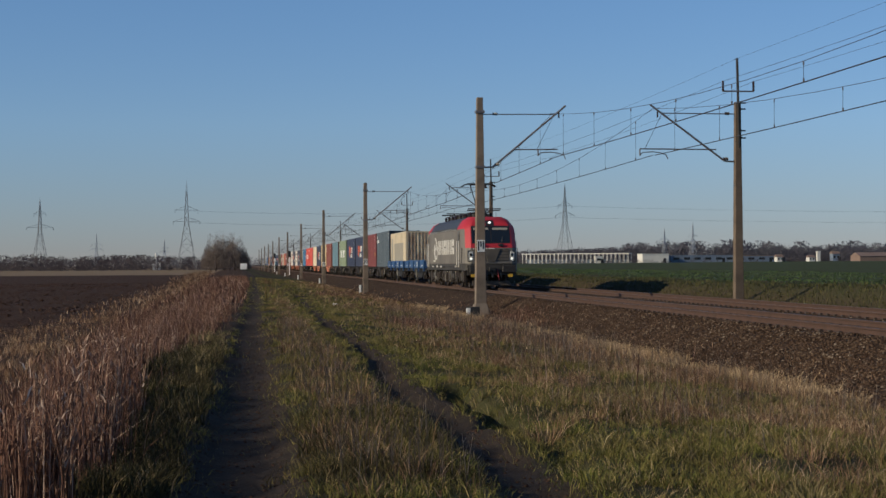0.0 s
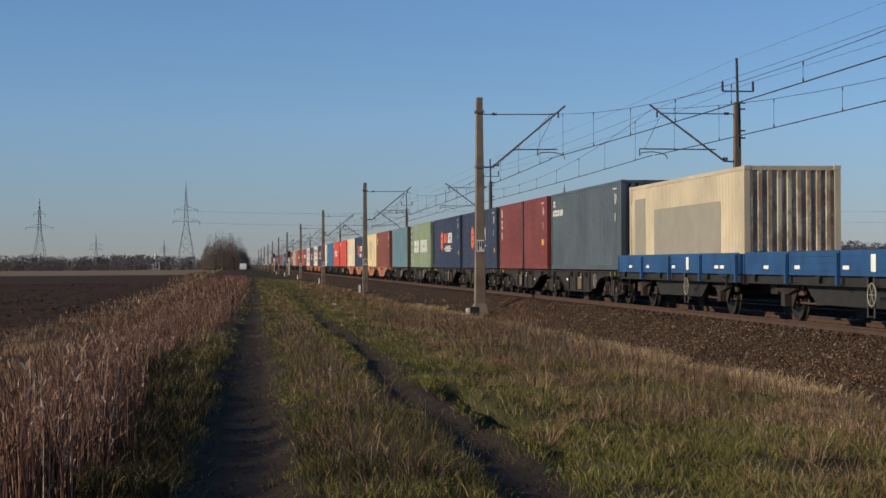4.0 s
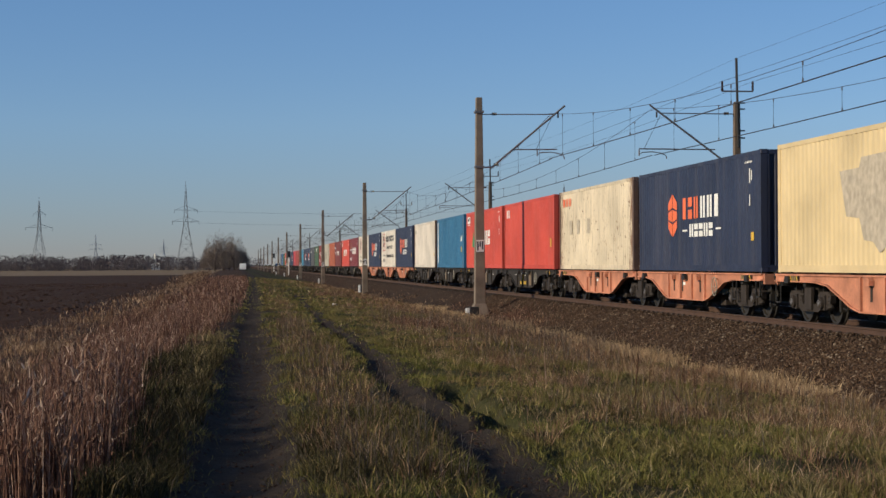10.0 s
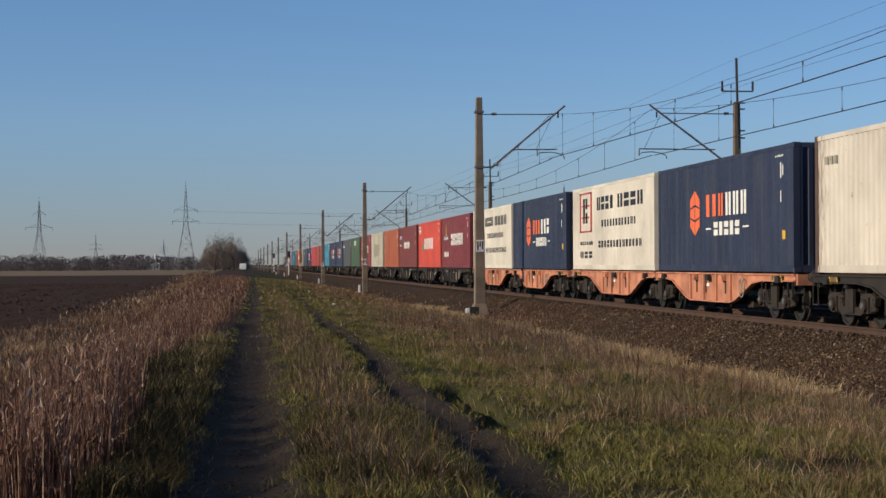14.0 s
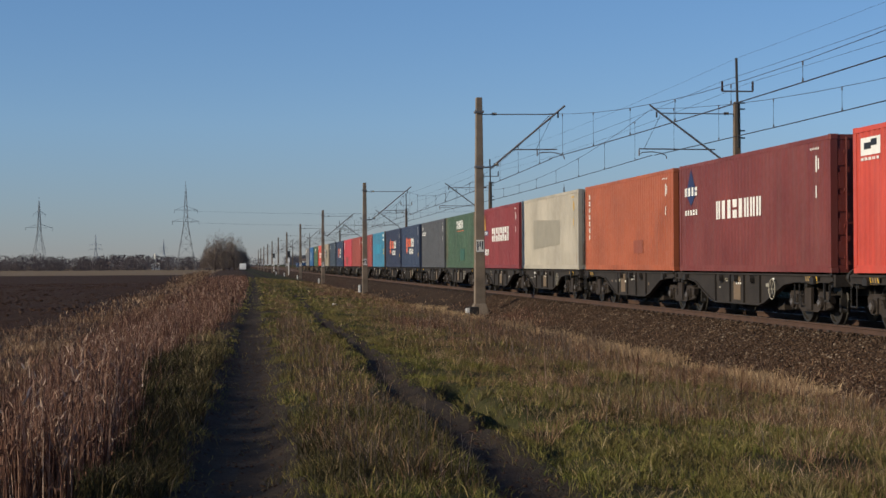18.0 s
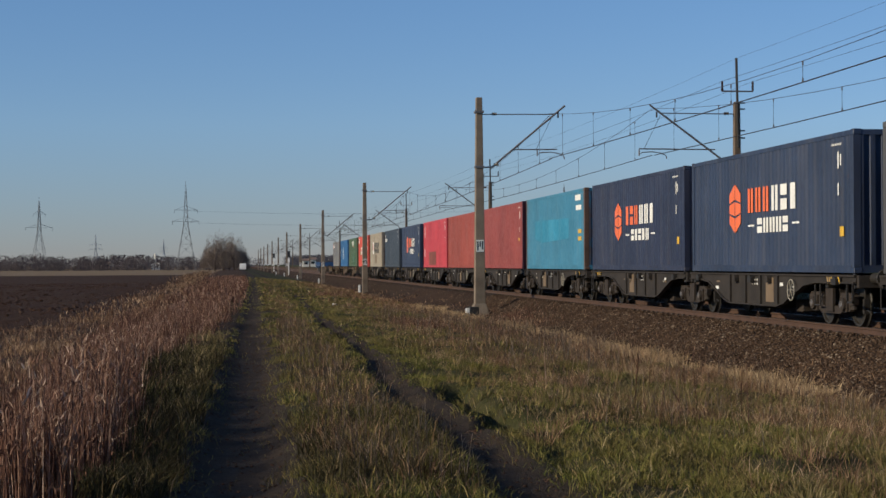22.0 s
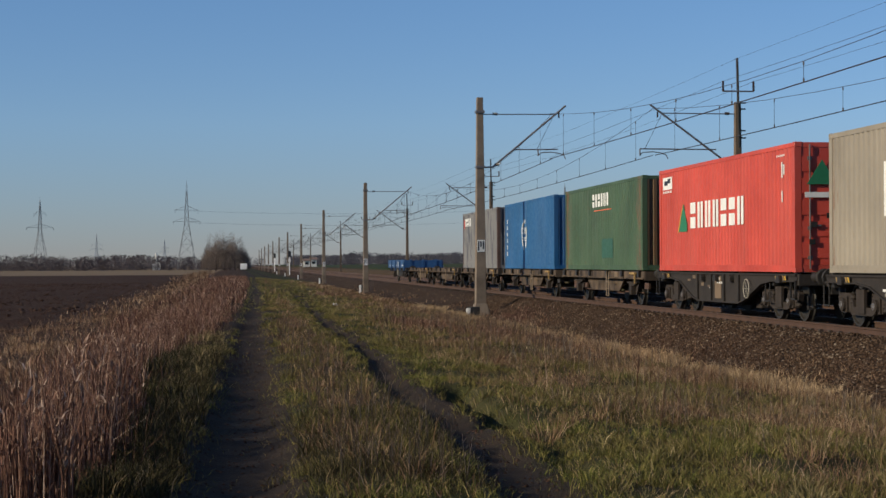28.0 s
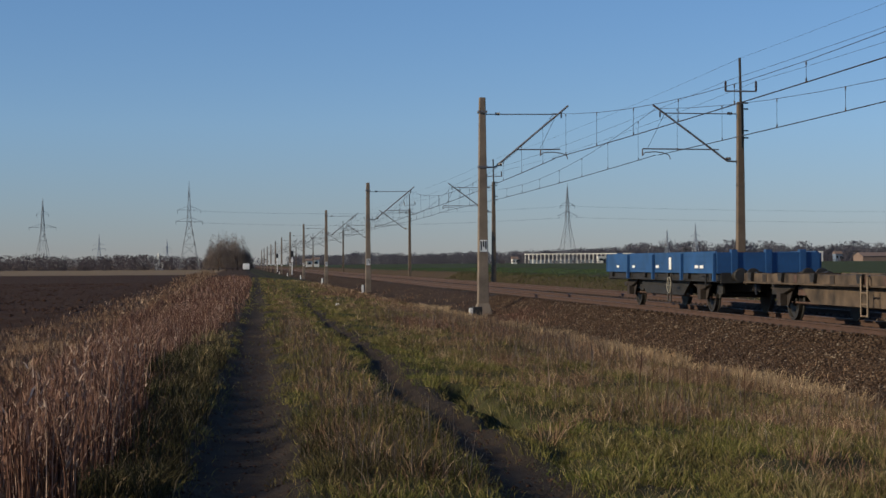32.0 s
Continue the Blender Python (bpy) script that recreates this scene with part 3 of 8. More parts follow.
def container_meshes(h, deep):
    def box(*d):
        return lambda: done(boxes(*d))

    def castings():
        return done(boxes((-0.089, 0.089, -0.081, 0.081, 0, 0.118)), bevel=0.012)
    k = "c%.2f%d" % (h, deep * 1000)
    M = {}
    M["side"] = shared(k + "side", lambda: done(corrugation(11.9, 0.16, h - 0.11, 0.278, deep, True, -1.209)))
    M["side2"] = shared(k + "side2", lambda: done(corrugation(11.9, 0.16, h - 0.11, 0.278, -deep, True, 1.209)))
    M["end"] = shared(k + "end", lambda: done(corrugation(2.2, 0.16, h - 0.11, 0.245, 0.05, False, -HALF + 0.012, 0.40)))
    M["roof"] = shared(k + "roof", lambda: done(corrugation_roof(h)))
    M["post"] = shared(k + "post", box((-0.075, 0.075, -0.09, 0.09, 0.118, h - 0.118)))
    M["toprail"] = shared(k + "toprail", box((-0.03, 0.03, -HALF + 0.16, HALF - 0.16, h - 0.11, h - 0.012)))
    M["botrail"] = shared(k + "botrail", box((-0.03, 0.03, -HALF + 0.16, HALF - 0.16, 0.012, 0.165)))
    M["header"] = shared(k + "header", box((-1.14, 1.14, -0.05, 0.05, h - 0.118, h - 0.012)))
    M["sill"] = shared(k + "sill", box((-1.14, 1.14, -0.05, 0.05, 0.012, 0.165)))
    M["casting"] = shared("casting", castings)
    M["floor"] = shared("contfloor", box((-1.17, 1.17, -6.0, 6.0, 0.05, 0.15)))
    M["door"] = shared(k + "door", lambda: done(door_bm(h)))
    M["bar"] = shared(k + "bar", lambda: done(lock_bar(h)))
    return M


def corrugation_roof(h):
    bm = corrugation(11.9, 0, 1, 0.3, 0.02)
    for v in bm.verts:
        v.co = Vector((-1.17 + 2.34 * v.co.z, v.co.y, h - 0.012 - v.co.x))
    return bm


def door_bm(h):
    bm = boxes((-0.565, 0.565, -0.03, 0.02, 0.17, h - 0.12))
    for k in range(5):
        z = 0.32 + k * (h - 0.5) / 5
        quadbox(bm, -0.47, 0.47, -0.045, -0.028, z, z + (h - 0.5) / 5 - 0.14)
    return bm


def lock_bar(h):
    bm = bmesh.new()
    rod(bm, (0, -0.07, 0.08), (0, -0.07, h - 0.06), 0.018, seg=6)
    for z in (0.3, 0.95, 1.7, h - 0.4):
        quadbox(bm, -0.05, 0.05, -0.075, -0.03, z, z + 0.07)
    quadbox(bm, -0.02, 0.26, -0.085, -0.07, 1.02, 1.06)
    return bm


def yu(u):
    """Place along the side, from the end that shows first in reading direction (0) to the other (1)."""
    return HALF - 2 * HALF * u


def marks(name, rects, material, root, label="", x=-1.2145):
    """Painted rectangles on the side; those of one blocky mark make one part."""
    groups = {}
    for k, q in enumerate(rects):
        groups.setdefault(q[4] if len(q) > 4 else -k - 1, []).append(q)
    for g in groups.values():
        bm = bmesh.new()
        for u0, u1, v0, v1 in (q[:4] for q in g):
            quadbox(bm, x, x + 0.003, yu(u1), yu(u0), v0 * 2.896, v1 * 2.896)
        part(name, bm, material, root, label)


GLYPHS = [[(0, 0.34, 0, 1), (0.52, 0.86, 0, 1)], [(0.08, 0.74, 0, 1)], [(0, 0.86, 0, 0.43), (0, 0.86, 0.57, 1)], [(0, 0.34, 0, 1), (0.52, 0.86, 0, 1)]]
COUNT = [0]


def bars(u0, u1, v0, v1, n, seed, fill=0.8):
    """A row of n plain blocky marks."""
    rng = random.Random(seed)
    out, w = [], (u1 - u0) / n
    for k in range(n):
        a = u0 + k * w
        COUNT[0] += 1
        for c in rng.choice(GLYPHS):
            out.append((a + c[0] * w * fill, a + c[1] * w * fill, v0 + c[2] * (v1 - v0), v0 + c[3] * (v1 - v0), COUNT[0]))
    return out


def hexagon_badge(root):
    """Orange six-sided badge: two slanted faces, each cut into three bands."""
    yc, zc, w, hc, he = yu(0.327), 1.55, 0.47, 0.60, 0.36
    for a, b_ in ((0.02, w), (-0.02, -w)):
        for f0, f1 in ((0.0, 0.30), (0.35, 0.64), (0.69, 1.0)):
            bm = bmesh.new()
            za, zb = (-hc + 2 * hc * f0, -hc + 2 * hc * f1), (-he + 2 * he * f0, -he + 2 * he * f1)
            slab(bm, [(yc + a, zc + za[0]), (yc + b_, zc + zb[0]), (yc + b_, zc + zb[1]), (yc + a, zc + za[1])], -1.2145, -1.2115)
            part("badge_band", bm, DECAL_ORANGE, root, "orange band of a six-sided badge")


def ident(root, seed, colour=None):
    """Small number rows near the end, drawn as bars."""
    c = colour or WHITE
    marks("ident_mark", bars(0.895, 0.945, 0.905, 0.92, 6, seed) + [(0.924, 0.930, 0.74, 0.86), (0.936, 0.941, 0.76, 0.84), (0.924, 0.929, 0.55, 0.64)], c, root, "small white number bars")


def end_panel_marks(root):
    """Plates and a green triangle on the door end that looks ahead."""
    y = -HALF - 0.045
    bm = bmesh.new()
    slab(bm, [(-0.95, 1.95), (-0.25, 1.95), (-0.6, 2.5)], y, y + 0.01, "y")
    part("door_badge", bm, DECAL_GREEN, root, "green triangle on the door")
    part("door_plate", boxes((-1.0, -0.1, y, y + 0.01, 1.66, 1.78)), WHITE, root, "white plate on the door")
    for x, z in ((-0.85, 1.0), (-0.5, 1.2), (-0.4, 0.8), (-0.9, 0.62)):
        part("door_label", boxes((x, x + 0.14, y, y + 0.01, z, z + 0.12)), GREASE, root)


def deco(kind, root, seed):
    if kind == "epu":
        hexagon_badge(root)
        marks("wordmark", bars(0.415, 0.56, 0.49, 0.69, 3, seed), DECAL_ORANGE, root, "orange-red block marks")
        marks("wordmark", bars(0.565, 0.725, 0.49, 0.69, 3, seed + 5), WHITE, root, "white block marks")
        marks("subline", [(0.415, 0.455, 0.375, 0.39), (0.685, 0.725, 0.375, 0.39)] + bars(0.475, 0.67, 0.32, 0.44, 5, seed + 9, 0.9), WHITE, root, "white line of blocky marks")
        marks("warning_label", [(0.933, 0.952, 0.26, 0.33)], YELLOW, root, "yellow label")
        ident(root, seed + 3)
    elif kind == "hyundai":
        marks("wordmark", bars(0.28, 0.70, 0.40, 0.64, 7, seed, 0.82), WHITE, root, "row of white block marks")
        bm = bmesh.new()
        slab(bm, [(yu(0.18), 1.08), (yu(0.25), 1.08), (yu(0.25), 1.3), (yu(0.22), 1.85)], -1.2145, -1.2115)
        part("badge", bm, DECAL_GREEN, root, "green and gold triangular badge")
        bm = bmesh.new()
        slab(bm, [(yu(0.17), 1.08), (yu(0.177), 1.08), (yu(0.217), 1.85), (yu(0.207), 1.72)], -1.2145, -1.2115)
        part("badge_edge", bm, YELLOW, root)
        marks("corner_panel", [(0.035, 0.12, 0.80, 0.92)], WHITE, root, "white square panel")
        marks("corner_mark", [(0.05, 0.08, 0.84, 0.885), (0.08, 0.105, 0.86, 0.905)], BLACK, root, x=-1.2185)
        marks("corner_line", bars(0.035, 0.12, 0.765, 0.785, 5, seed), WHITE, root)
        ident(root, seed + 3)
        end_panel_marks(root)
    elif kind == "shipping":
        marks("wordmark", bars(0.2, 0.44, 0.34, 0.62, 5, seed, 0.85) + bars(0.52, 0.84, 0.34, 0.62, 8, seed + 2, 0.8), WHITE, root, "large white block marks")
        marks("end_column", sum([bars(0.045, 0.075, v, v + 0.07, 1, seed + int(v * 50)) for v in (0.12, 0.26, 0.4, 0.54, 0.68, 0.82)], []), WHITE, root, "column of white marks")
    elif kind == "column":
        marks("end_column", sum([bars(0.05, 0.075, v, v + 0.06, 1, seed + int(v * 50)) for v in (0.2, 0.3, 0.4, 0.5, 0.6, 0.7)], []), WHITE, root, "column of white marks")
    elif kind == "darkcolumn":
        marks("end_column", sum([bars(0.055, 0.08, v, v + 0.05, 1, seed + int(v * 50)) for v in (0.2, 0.28, 0.36, 0.44, 0.52, 0.6, 0.68, 0.76)], []), GREY_FRAME, root, "column of worn dark marks")
    elif kind == "cream_patch":
        bm = bmesh.new()
        slab(bm, [(yu(0.33), 2.08), (yu(0.42), 2.1), (yu(0.43), 2.3), (yu(0.56), 2.33), (yu(0.58), 2.1), (yu(0.63), 2.1), (yu(0.62), 1.25), (yu(0.57), 1.2), (yu(0.56), 0.62), (yu(0.51), 0.4), (yu(0.48), 0.62), (yu(0.44), 0.66), (yu(0.42), 1.1), (yu(0.36), 1.15)], -1.2145, -1.2115)
        part("overpaint", bm, DECAL_WORN, root, "grey painted-over patch")
    elif kind == "gray_patch":
        bm = bmesh.new()
        slab(bm, [(yu(0.24), 2.0), (yu(0.71), 1.86), (yu(0.71), 0.95), (yu(0.24), 0.8)], -1.2145, -1.2115)
        part("overpaint", bm, DECAL_GREY, root, "grey painted-over patch")
        ident(root, seed, YELLOW)
    elif kind == "cyan_patch":
        bm = bmesh.new()
        slab(bm, [(yu(0.18), 1.95), (yu(0.76), 1.9), (yu(0.76), 1.15), (yu(0.3), 1.05), (yu(0.18), 1.2)], -1.2145, -1.2115)
        part("overpaint", bm, PAINT["cyan2"], root, "lighter blue painted-over patch")
        marks("warning_label", [(0.9, 0.95, 0.45, 0.5), (0.9, 0.95, 0.36, 0.41)], YELLOW, root)
        marks("ident_mark", [(0.86, 0.94, 0.86, 0.93), (0.87, 0.95, 0.74, 0.80)], WHITE, root)
    elif kind == "top_left":
        marks("ident_mark", bars(0.05, 0.09, 0.72, 0.84, 1, seed) + bars(0.05, 0.11, 0.64, 0.69, 3, seed), WHITE, root, "small white marks")
        marks("warning_label", [(0.925, 0.945, 0.2, 0.28)], YELLOW, root)
        ident(root, seed + 3)
    elif kind == "cronos":
        marks("badge", bars(0.04, 0.075, 0.82, 0.9, 2, seed), WHITE, root)
        marks("wordmark", bars(0.03, 0.2, 0.70, 0.78, 6, seed, 0.75), WHITE, root, "small row of white marks")
        ident(root, seed + 3)
    elif kind == "three":
        marks("end_column", bars(0.05, 0.075, 0.80, 0.94, 1, 3) + bars(0.05, 0.075, 0.62, 0.76, 1, 5) + bars(0.05, 0.075, 0.45, 0.58, 1, 8), WHITE, root, "column of white marks")
        marks("warning_label", [(0.9, 0.94, 0.33, 0.41)], YELLOW, root, "yellow label")
        ident(root, seed + 3)
    elif kind == "ocl":
        marks("wordmark", bars(0.06, 0.20, 0.80, 0.90, 3, seed), DECAL_ORANGE, root, "red block marks")
        marks("worn_mark", [(u, u + 0.04, 0.44, 0.62) for u in (0.16, 0.27, 0.42)], DECAL_WORN, root)
    elif kind == "cai":
        marks("wordmark", bars(0.05, 0.13, 0.78, 0.9, 2, seed), WHITE, root, "white block marks")
        marks("warning_label", [(0.93, 0.95, 0.3, 0.42)], YELLOW, root)
    elif kind == "tealcol":
        marks("end_strip", [(0.03, 0.055, 0.09, 0.93)], WHITE, root, "white vertical strip")
        marks("ident_mark", bars(0.90, 0.95, 0.55, 0.6, 2, seed) + [(0.89, 0.93, 0.5, 0.56)], WHITE, root)
        marks("warning_label", [(0.9, 0.93, 0.3, 0.40)], YELLOW, root)
    elif kind == "logo":
        marks("badge", [(0.10, 0.12, 0.45, 0.93), (0.25, 0.27, 0.45, 0.93), (0.10, 0.27, 0.91, 0.93), (0.10, 0.27, 0.45, 0.47), (0.13, 0.24, 0.62, 0.64), (0.13, 0.24, 0.76, 0.78)], DECAL_RED, root, "faded red square badge")
        marks("wordmark", bars(0.34, 0.56, 0.70, 0.85, 4, seed, 0.85) + bars(0.6, 0.90, 0.70, 0.85, 4, seed + 2, 0.85) + bars(0.4, 0.82, 0.50, 0.58, 12, seed + 1, 0.7) + bars(0.36, 0.88, 0.26, 0.34, 14, seed + 3, 0.7), BLACK, root, "rows of black marks")
        marks("badge_core", bars(0.15, 0.22, 0.56, 0.86, 2, seed) + bars(0.11, 0.29, 0.30, 0.34, 6, seed) + bars(0.11, 0.29, 0.14, 0.22, 3, seed), BLACK, root)
    elif kind == "itms":
        bm = bmesh.new()
        slab(bm, [(yu(0.16), 1.85), (yu(0.19), 1.85), (yu(0.172), 2.6)], -1.2145, -1.2115)
        part("badge", bm, YELLOW, root, "yellow spire badge")
        marks("badge_band", [(0.10, 0.26, 0.55, 0.63)], NAVY_MARK, root, "dark blue band")
        marks("badge_text", bars(0.11, 0.25, 0.565, 0.615, 4, seed), WHITE, root, x=-1.2185)
        marks("wordmark", bars(0.36, 0.78, 0.44, 0.66, 8, seed, 0.85), WHITE, root, "large white block marks")
        marks("subline", bars(0.10, 0.28, 0.22, 0.32, 5, seed + 1), WHITE, root)
        ident(root, seed + 3)
    elif kind == "train":
        bm = bmesh.new()
        slab(bm, [(yu(0.06), 2.1), (yu(0.1), 2.75), (yu(0.145), 2.1), (yu(0.1), 1.75)], -1.2145, -1.2115)
        part("badge", bm, NAVY_MARK, root, "blue and white badge")
        marks("badge_text", bars(0.05, 0.16, 0.7, 0.78, 4, seed) + bars(0.05, 0.16, 0.52, 0.57, 5, seed), WHITE, root, x=-1.2185)
        marks("wordmark", bars(0.30, 0.62, 0.46, 0.62, 8, seed, 0.85), WHITE, root, "large white block marks")
        ident(root, seed + 3)
    elif kind == "capital":
        marks("wordmark", bars(0.40, 0.62, 0.74, 0.89, 6, seed, 0.8), WHITE, root, "white block marks")
        marks("underline", [(0.42, 0.64, 0.69, 0.70)], DECAL_ORANGE, root)
        marks("patch", [(0.52, 0.66, 0.14, 0.36)], PAINT["green2"], root, "repainted square patch")
    elif kind == "script":
        marks("badge_panel", [(0.25, 0.335, 0.38, 0.74)], WHITE, root, "white badge panel")
        marks("badge", [(0.26, 0.3, 0.5, 0.68)], DECAL_RED, root, x=-1.2185)
        marks("wordmark", bars(0.36, 0.44, 0.46, 0.66, 1, seed) + bars(0.46, 0.54, 0.4, 0.72, 1, seed + 1) + bars(0.55, 0.64, 0.4, 0.72, 2, seed + 2) + bars(0.66, 0.76, 0.4, 0.72, 2, seed + 3), BLACK, root, "large dark brush-like marks")
        marks("worn_patch", [(0.46, 0.58, 0.1, 0.36)], DECAL_TAN, root)
    elif kind == "globe":
        bm = bmesh.new()
        yc, zc, R = yu(0.43), 1.45, 0.66
        for k in range(3):
            a0 = 30 + 120 * k
            pts = [(yc + R * math.cos(radians(a)) * 0.95, zc + R * math.sin(radians(a))) for a in range(a0, a0 + 91, 15)]
            pts += [(yc + (R - 0.15) * math.cos(radians(a)) * 0.95, zc + (R - 0.15) * math.sin(radians(a))) for a in range(a0 + 90, a0 - 1, -15)]
            slab(bm, pts, -1.2145, -1.2115)
        part("badge", bm, WHITE, root, "white ring badge")
        marks("wordmark", bars(0.375, 0.485, 0.51, 0.61, 4, seed) + bars(0.38, 0.48, 0.41, 0.47, 6, seed), WHITE, root, "white block marks")
        deco("column", root, seed)
    elif kind == "seaco":
        marks("wordmark", bars(0.07, 0.26, 0.76, 0.90, 5, seed, 0.85), WHITE, root, "white block marks")
        marks("badge", [(0.035, 0.065, 0.72, 0.88)], DECAL_RED, root)
        bm = bmesh.new()
        slab(bm, [(yu(u), 2.896 * v) for u, v in ((0.40, 0.95), (0.55, 0.95), (0.555, 0.62), (0.585, 0.45), (0.56, 0.36), (0.545, 0.22), (0.52, 0.30), (0.495, 0.12), (0.47, 0.26), (0.445, 0.16), (0.43, 0.42), (0.405, 0.6))], -1.2145, -1.2115)
        part("peeled_patch", bm, SEACO_DARK, root, "dark bare patch where the paint has peeled")
    elif kind == "whitebox":
        marks("ident_mark", [(0.035, 0.06, 0.74, 0.86)], WHITE, root, "white panel")
        marks("warning_label", [(0.9, 0.93, 0.42, 0.46)], YELLOW, root)
        ident(root, seed)
    elif kind == "number_column":
        marks("end_column", sum([bars(0.05, 0.075, v, v + 0.055, 1, seed + int(v * 50)) for v in (0.36, 0.44, 0.52, 0.6, 0.68, 0.76, 0.84)], []), WHITE, root, "column of white marks")
        ident(root, seed)
        marks("patch", [(0.60, 0.70, 0.18, 0.32)], PAINT["orange2"], root, "darker repaired patch")
    elif kind == "pinkish":
        marks("end_column", bars(0.05, 0.08, 0.66, 0.90, 2, seed) + bars(0.05, 0.08, 0.24, 0.4, 2, seed), WHITE, root)
        marks("patch", [(0.26, 0.56, 0.05, 0.34)], PAINT["rb"], root, "brown repaired patch")
        ident(root, seed)
    elif kind == "faint":
        marks("worn_mark", bars(0.05, 0.12, 0.78, 0.84, 3, seed), DECAL_GREY, root)
        marks("warning_label", [(0.93, 0.95, 0.25, 0.32)], YELLOW, root)
    elif kind == "flatpatch":
        marks("overpaint", [(0.26, 0.83, 0.10, 0.62)], DECAL_GREY, root, "grey painted-over rectangle")
        marks("overpaint", [(0.06, 0.17, 0.05, 0.75)], DECAL_GREY, root)
    elif kind == "small":
        ident(root, seed)


DECAL_RED = plain("faded_red_marking", (0.45, 0.06, 0.05), 0.5, 0, 0.2, 2)
NAVY_MARK = plain("navy_marking", (0.02, 0.03, 0.10), 0.5, 0, 0.2, 2)
SEACO_DARK = plain("weathered_dark_paint", (0.085, 0.09, 0.11), 0.6, 0, 0.3, 2)
PAINT = {n: painted_steel(n + "_container_paint", c, r) for n, c, r in (
    ("cream", (0.50, 0.42, 0.29), 0.3), ("slate", (0.0664, 0.0863, 0.1029), 0.2), ("rb", (0.185, 0.046, 0.024), 0.2), ("navy", (0.0174, 0.0241, 0.0564), 0.08), ("sage", (0.20, 0.25, 0.155), 0.45),
    ("lblue", (0.112, 0.195, 0.24), 0.5), ("creamy", (0.64, 0.50, 0.27), 0.15), ("crust", (0.66, 0.56, 0.40), 0.75), ("red", (0.50, 0.058, 0.033), 0.2), ("red2", (0.5, 0.045, 0.026), 0.1),
    ("teal", (0.026, 0.125, 0.245), 0.4), ("white", (0.60, 0.54, 0.46), 0.4), ("logo", (0.66, 0.60, 0.51), 0.12), ("dred", (0.1594, 0.0232, 0.0266), 0.2), ("brick", (0.158, 0.0285, 0.0215), 0.15), ("orange", (0.3453, 0.0863, 0.0299), 0.15),
    ("orange2", (0.2656, 0.0664, 0.0299), 0.15), ("lgray", (0.41, 0.37, 0.30), 0.3), ("itred", (0.195, 0.0255, 0.0265), 0.15), ("green", (0.048, 0.090, 0.042), 0.5), ("green3", (0.050, 0.092, 0.046), 0.5), ("green2", (0.0266, 0.0930, 0.0598), 0.2), ("mgray", (0.066, 0.066, 0.069), 0.12),
    ("navy2", (0.0199, 0.0332, 0.0730), 0.12), ("cyan", (0.045, 0.19, 0.31), 0.35), ("cyan2", (0.0332, 0.2258, 0.3652), 0.1), ("redbr", (0.2390, 0.0432, 0.0332), 0.15), ("rust", (0.2656, 0.0465, 0.0266), 0.15), ("pink", (0.43, 0.038, 0.050), 0.15),
    ("dkslate", (0.0299, 0.0432, 0.0631), 0.1), ("beige", (0.2855, 0.2457, 0.1859), 0.3), ("blue", (0.0149, 0.0954, 0.2490), 0.12), ("pale", (0.2390, 0.2390, 0.2390), 0.5))}
PAINT["pale"] = peeling_paint("peeling_grey_container_paint", (0.1743, 0.1701, 0.1660), (0.0706, 0.0747, 0.0871))
DARK_POST = plain("dark_rust_brown_paint", (0.10, 0.06, 0.045), 0.65, 0, 0.4, 2)


RIBBED = ("cream", "slate", "sage", "creamy", "crust", "white", "dred", "navy2", "lgray", "green", "beige", "itred", "red")


def container(c0, paint, kind, label, door=False, h=2.896, z=CONT_Z, post=None, seed=1):
    """c0: where the container's front end stands along the train."""
    M = container_meshes(h, 0.020 if paint in RIBBED else 0.009)
    mat_ = PAINT[paint]
    pm = post or mat_
    r = thing("shipping_container", TRACK1, c0 + HALF, z, label, "container", "containers on the train")
    piece("side_panel", M["side"], mat_, r)
    piece("side_panel", M["side2"], mat_, r)
    flip = pose(0, 0, 0, 0, 0, 180)
    piece("end_panel", M["end"], mat_, r, "ribbed end wall", None if not door else flip)
    dm = None if door else flip
    for sx in (-1, 1):
        at = Matrix.Translation((sx * 0.575, -HALF + 0.05, 0))
        d = piece("door", M["door"], mat_, r, "steel door leaf", at if door else flip @ at)
        for o in (-0.3, 0.3):
            piece("locking_bar", M["bar"], GALV if seed % 2 else mat_, d, "", (o, 0, 0))
    piece("roof", M["roof"], mat_, r)
    piece("floor", M["floor"], GREASE, r)
    for sx in (-1, 1):
        piece("top_rail", M["toprail"], mat_, r, "", (sx * (WID - 0.035), 0, 0))
        piece("bottom_rail", M["botrail"], mat_, r, "", (sx * (WID - 0.035), 0, 0))
        for sy in (-1, 1):
            piece("corner_post", M["post"], pm, r, "", (sx * (WID - 0.08), sy * (HALF - 0.095), 0))
            for zz in (0, h - 0.118):
                piece("corner_casting", M["casting"], pm, r, "", (sx * (WID - 0.089), sy * (HALF - 0.081), zz))
    for sy in (-1, 1):
        piece("end_header", M["header"], mat_, r, "", (0, sy * (HALF - 0.06), 0))
        piece("end_sill", M["sill"], mat_, r, "", (0, sy * (HALF - 0.06), 0))
    if kind:
        deco(kind, r, seed)
    MOVERS.append((r, c0 + HALF))
    return r


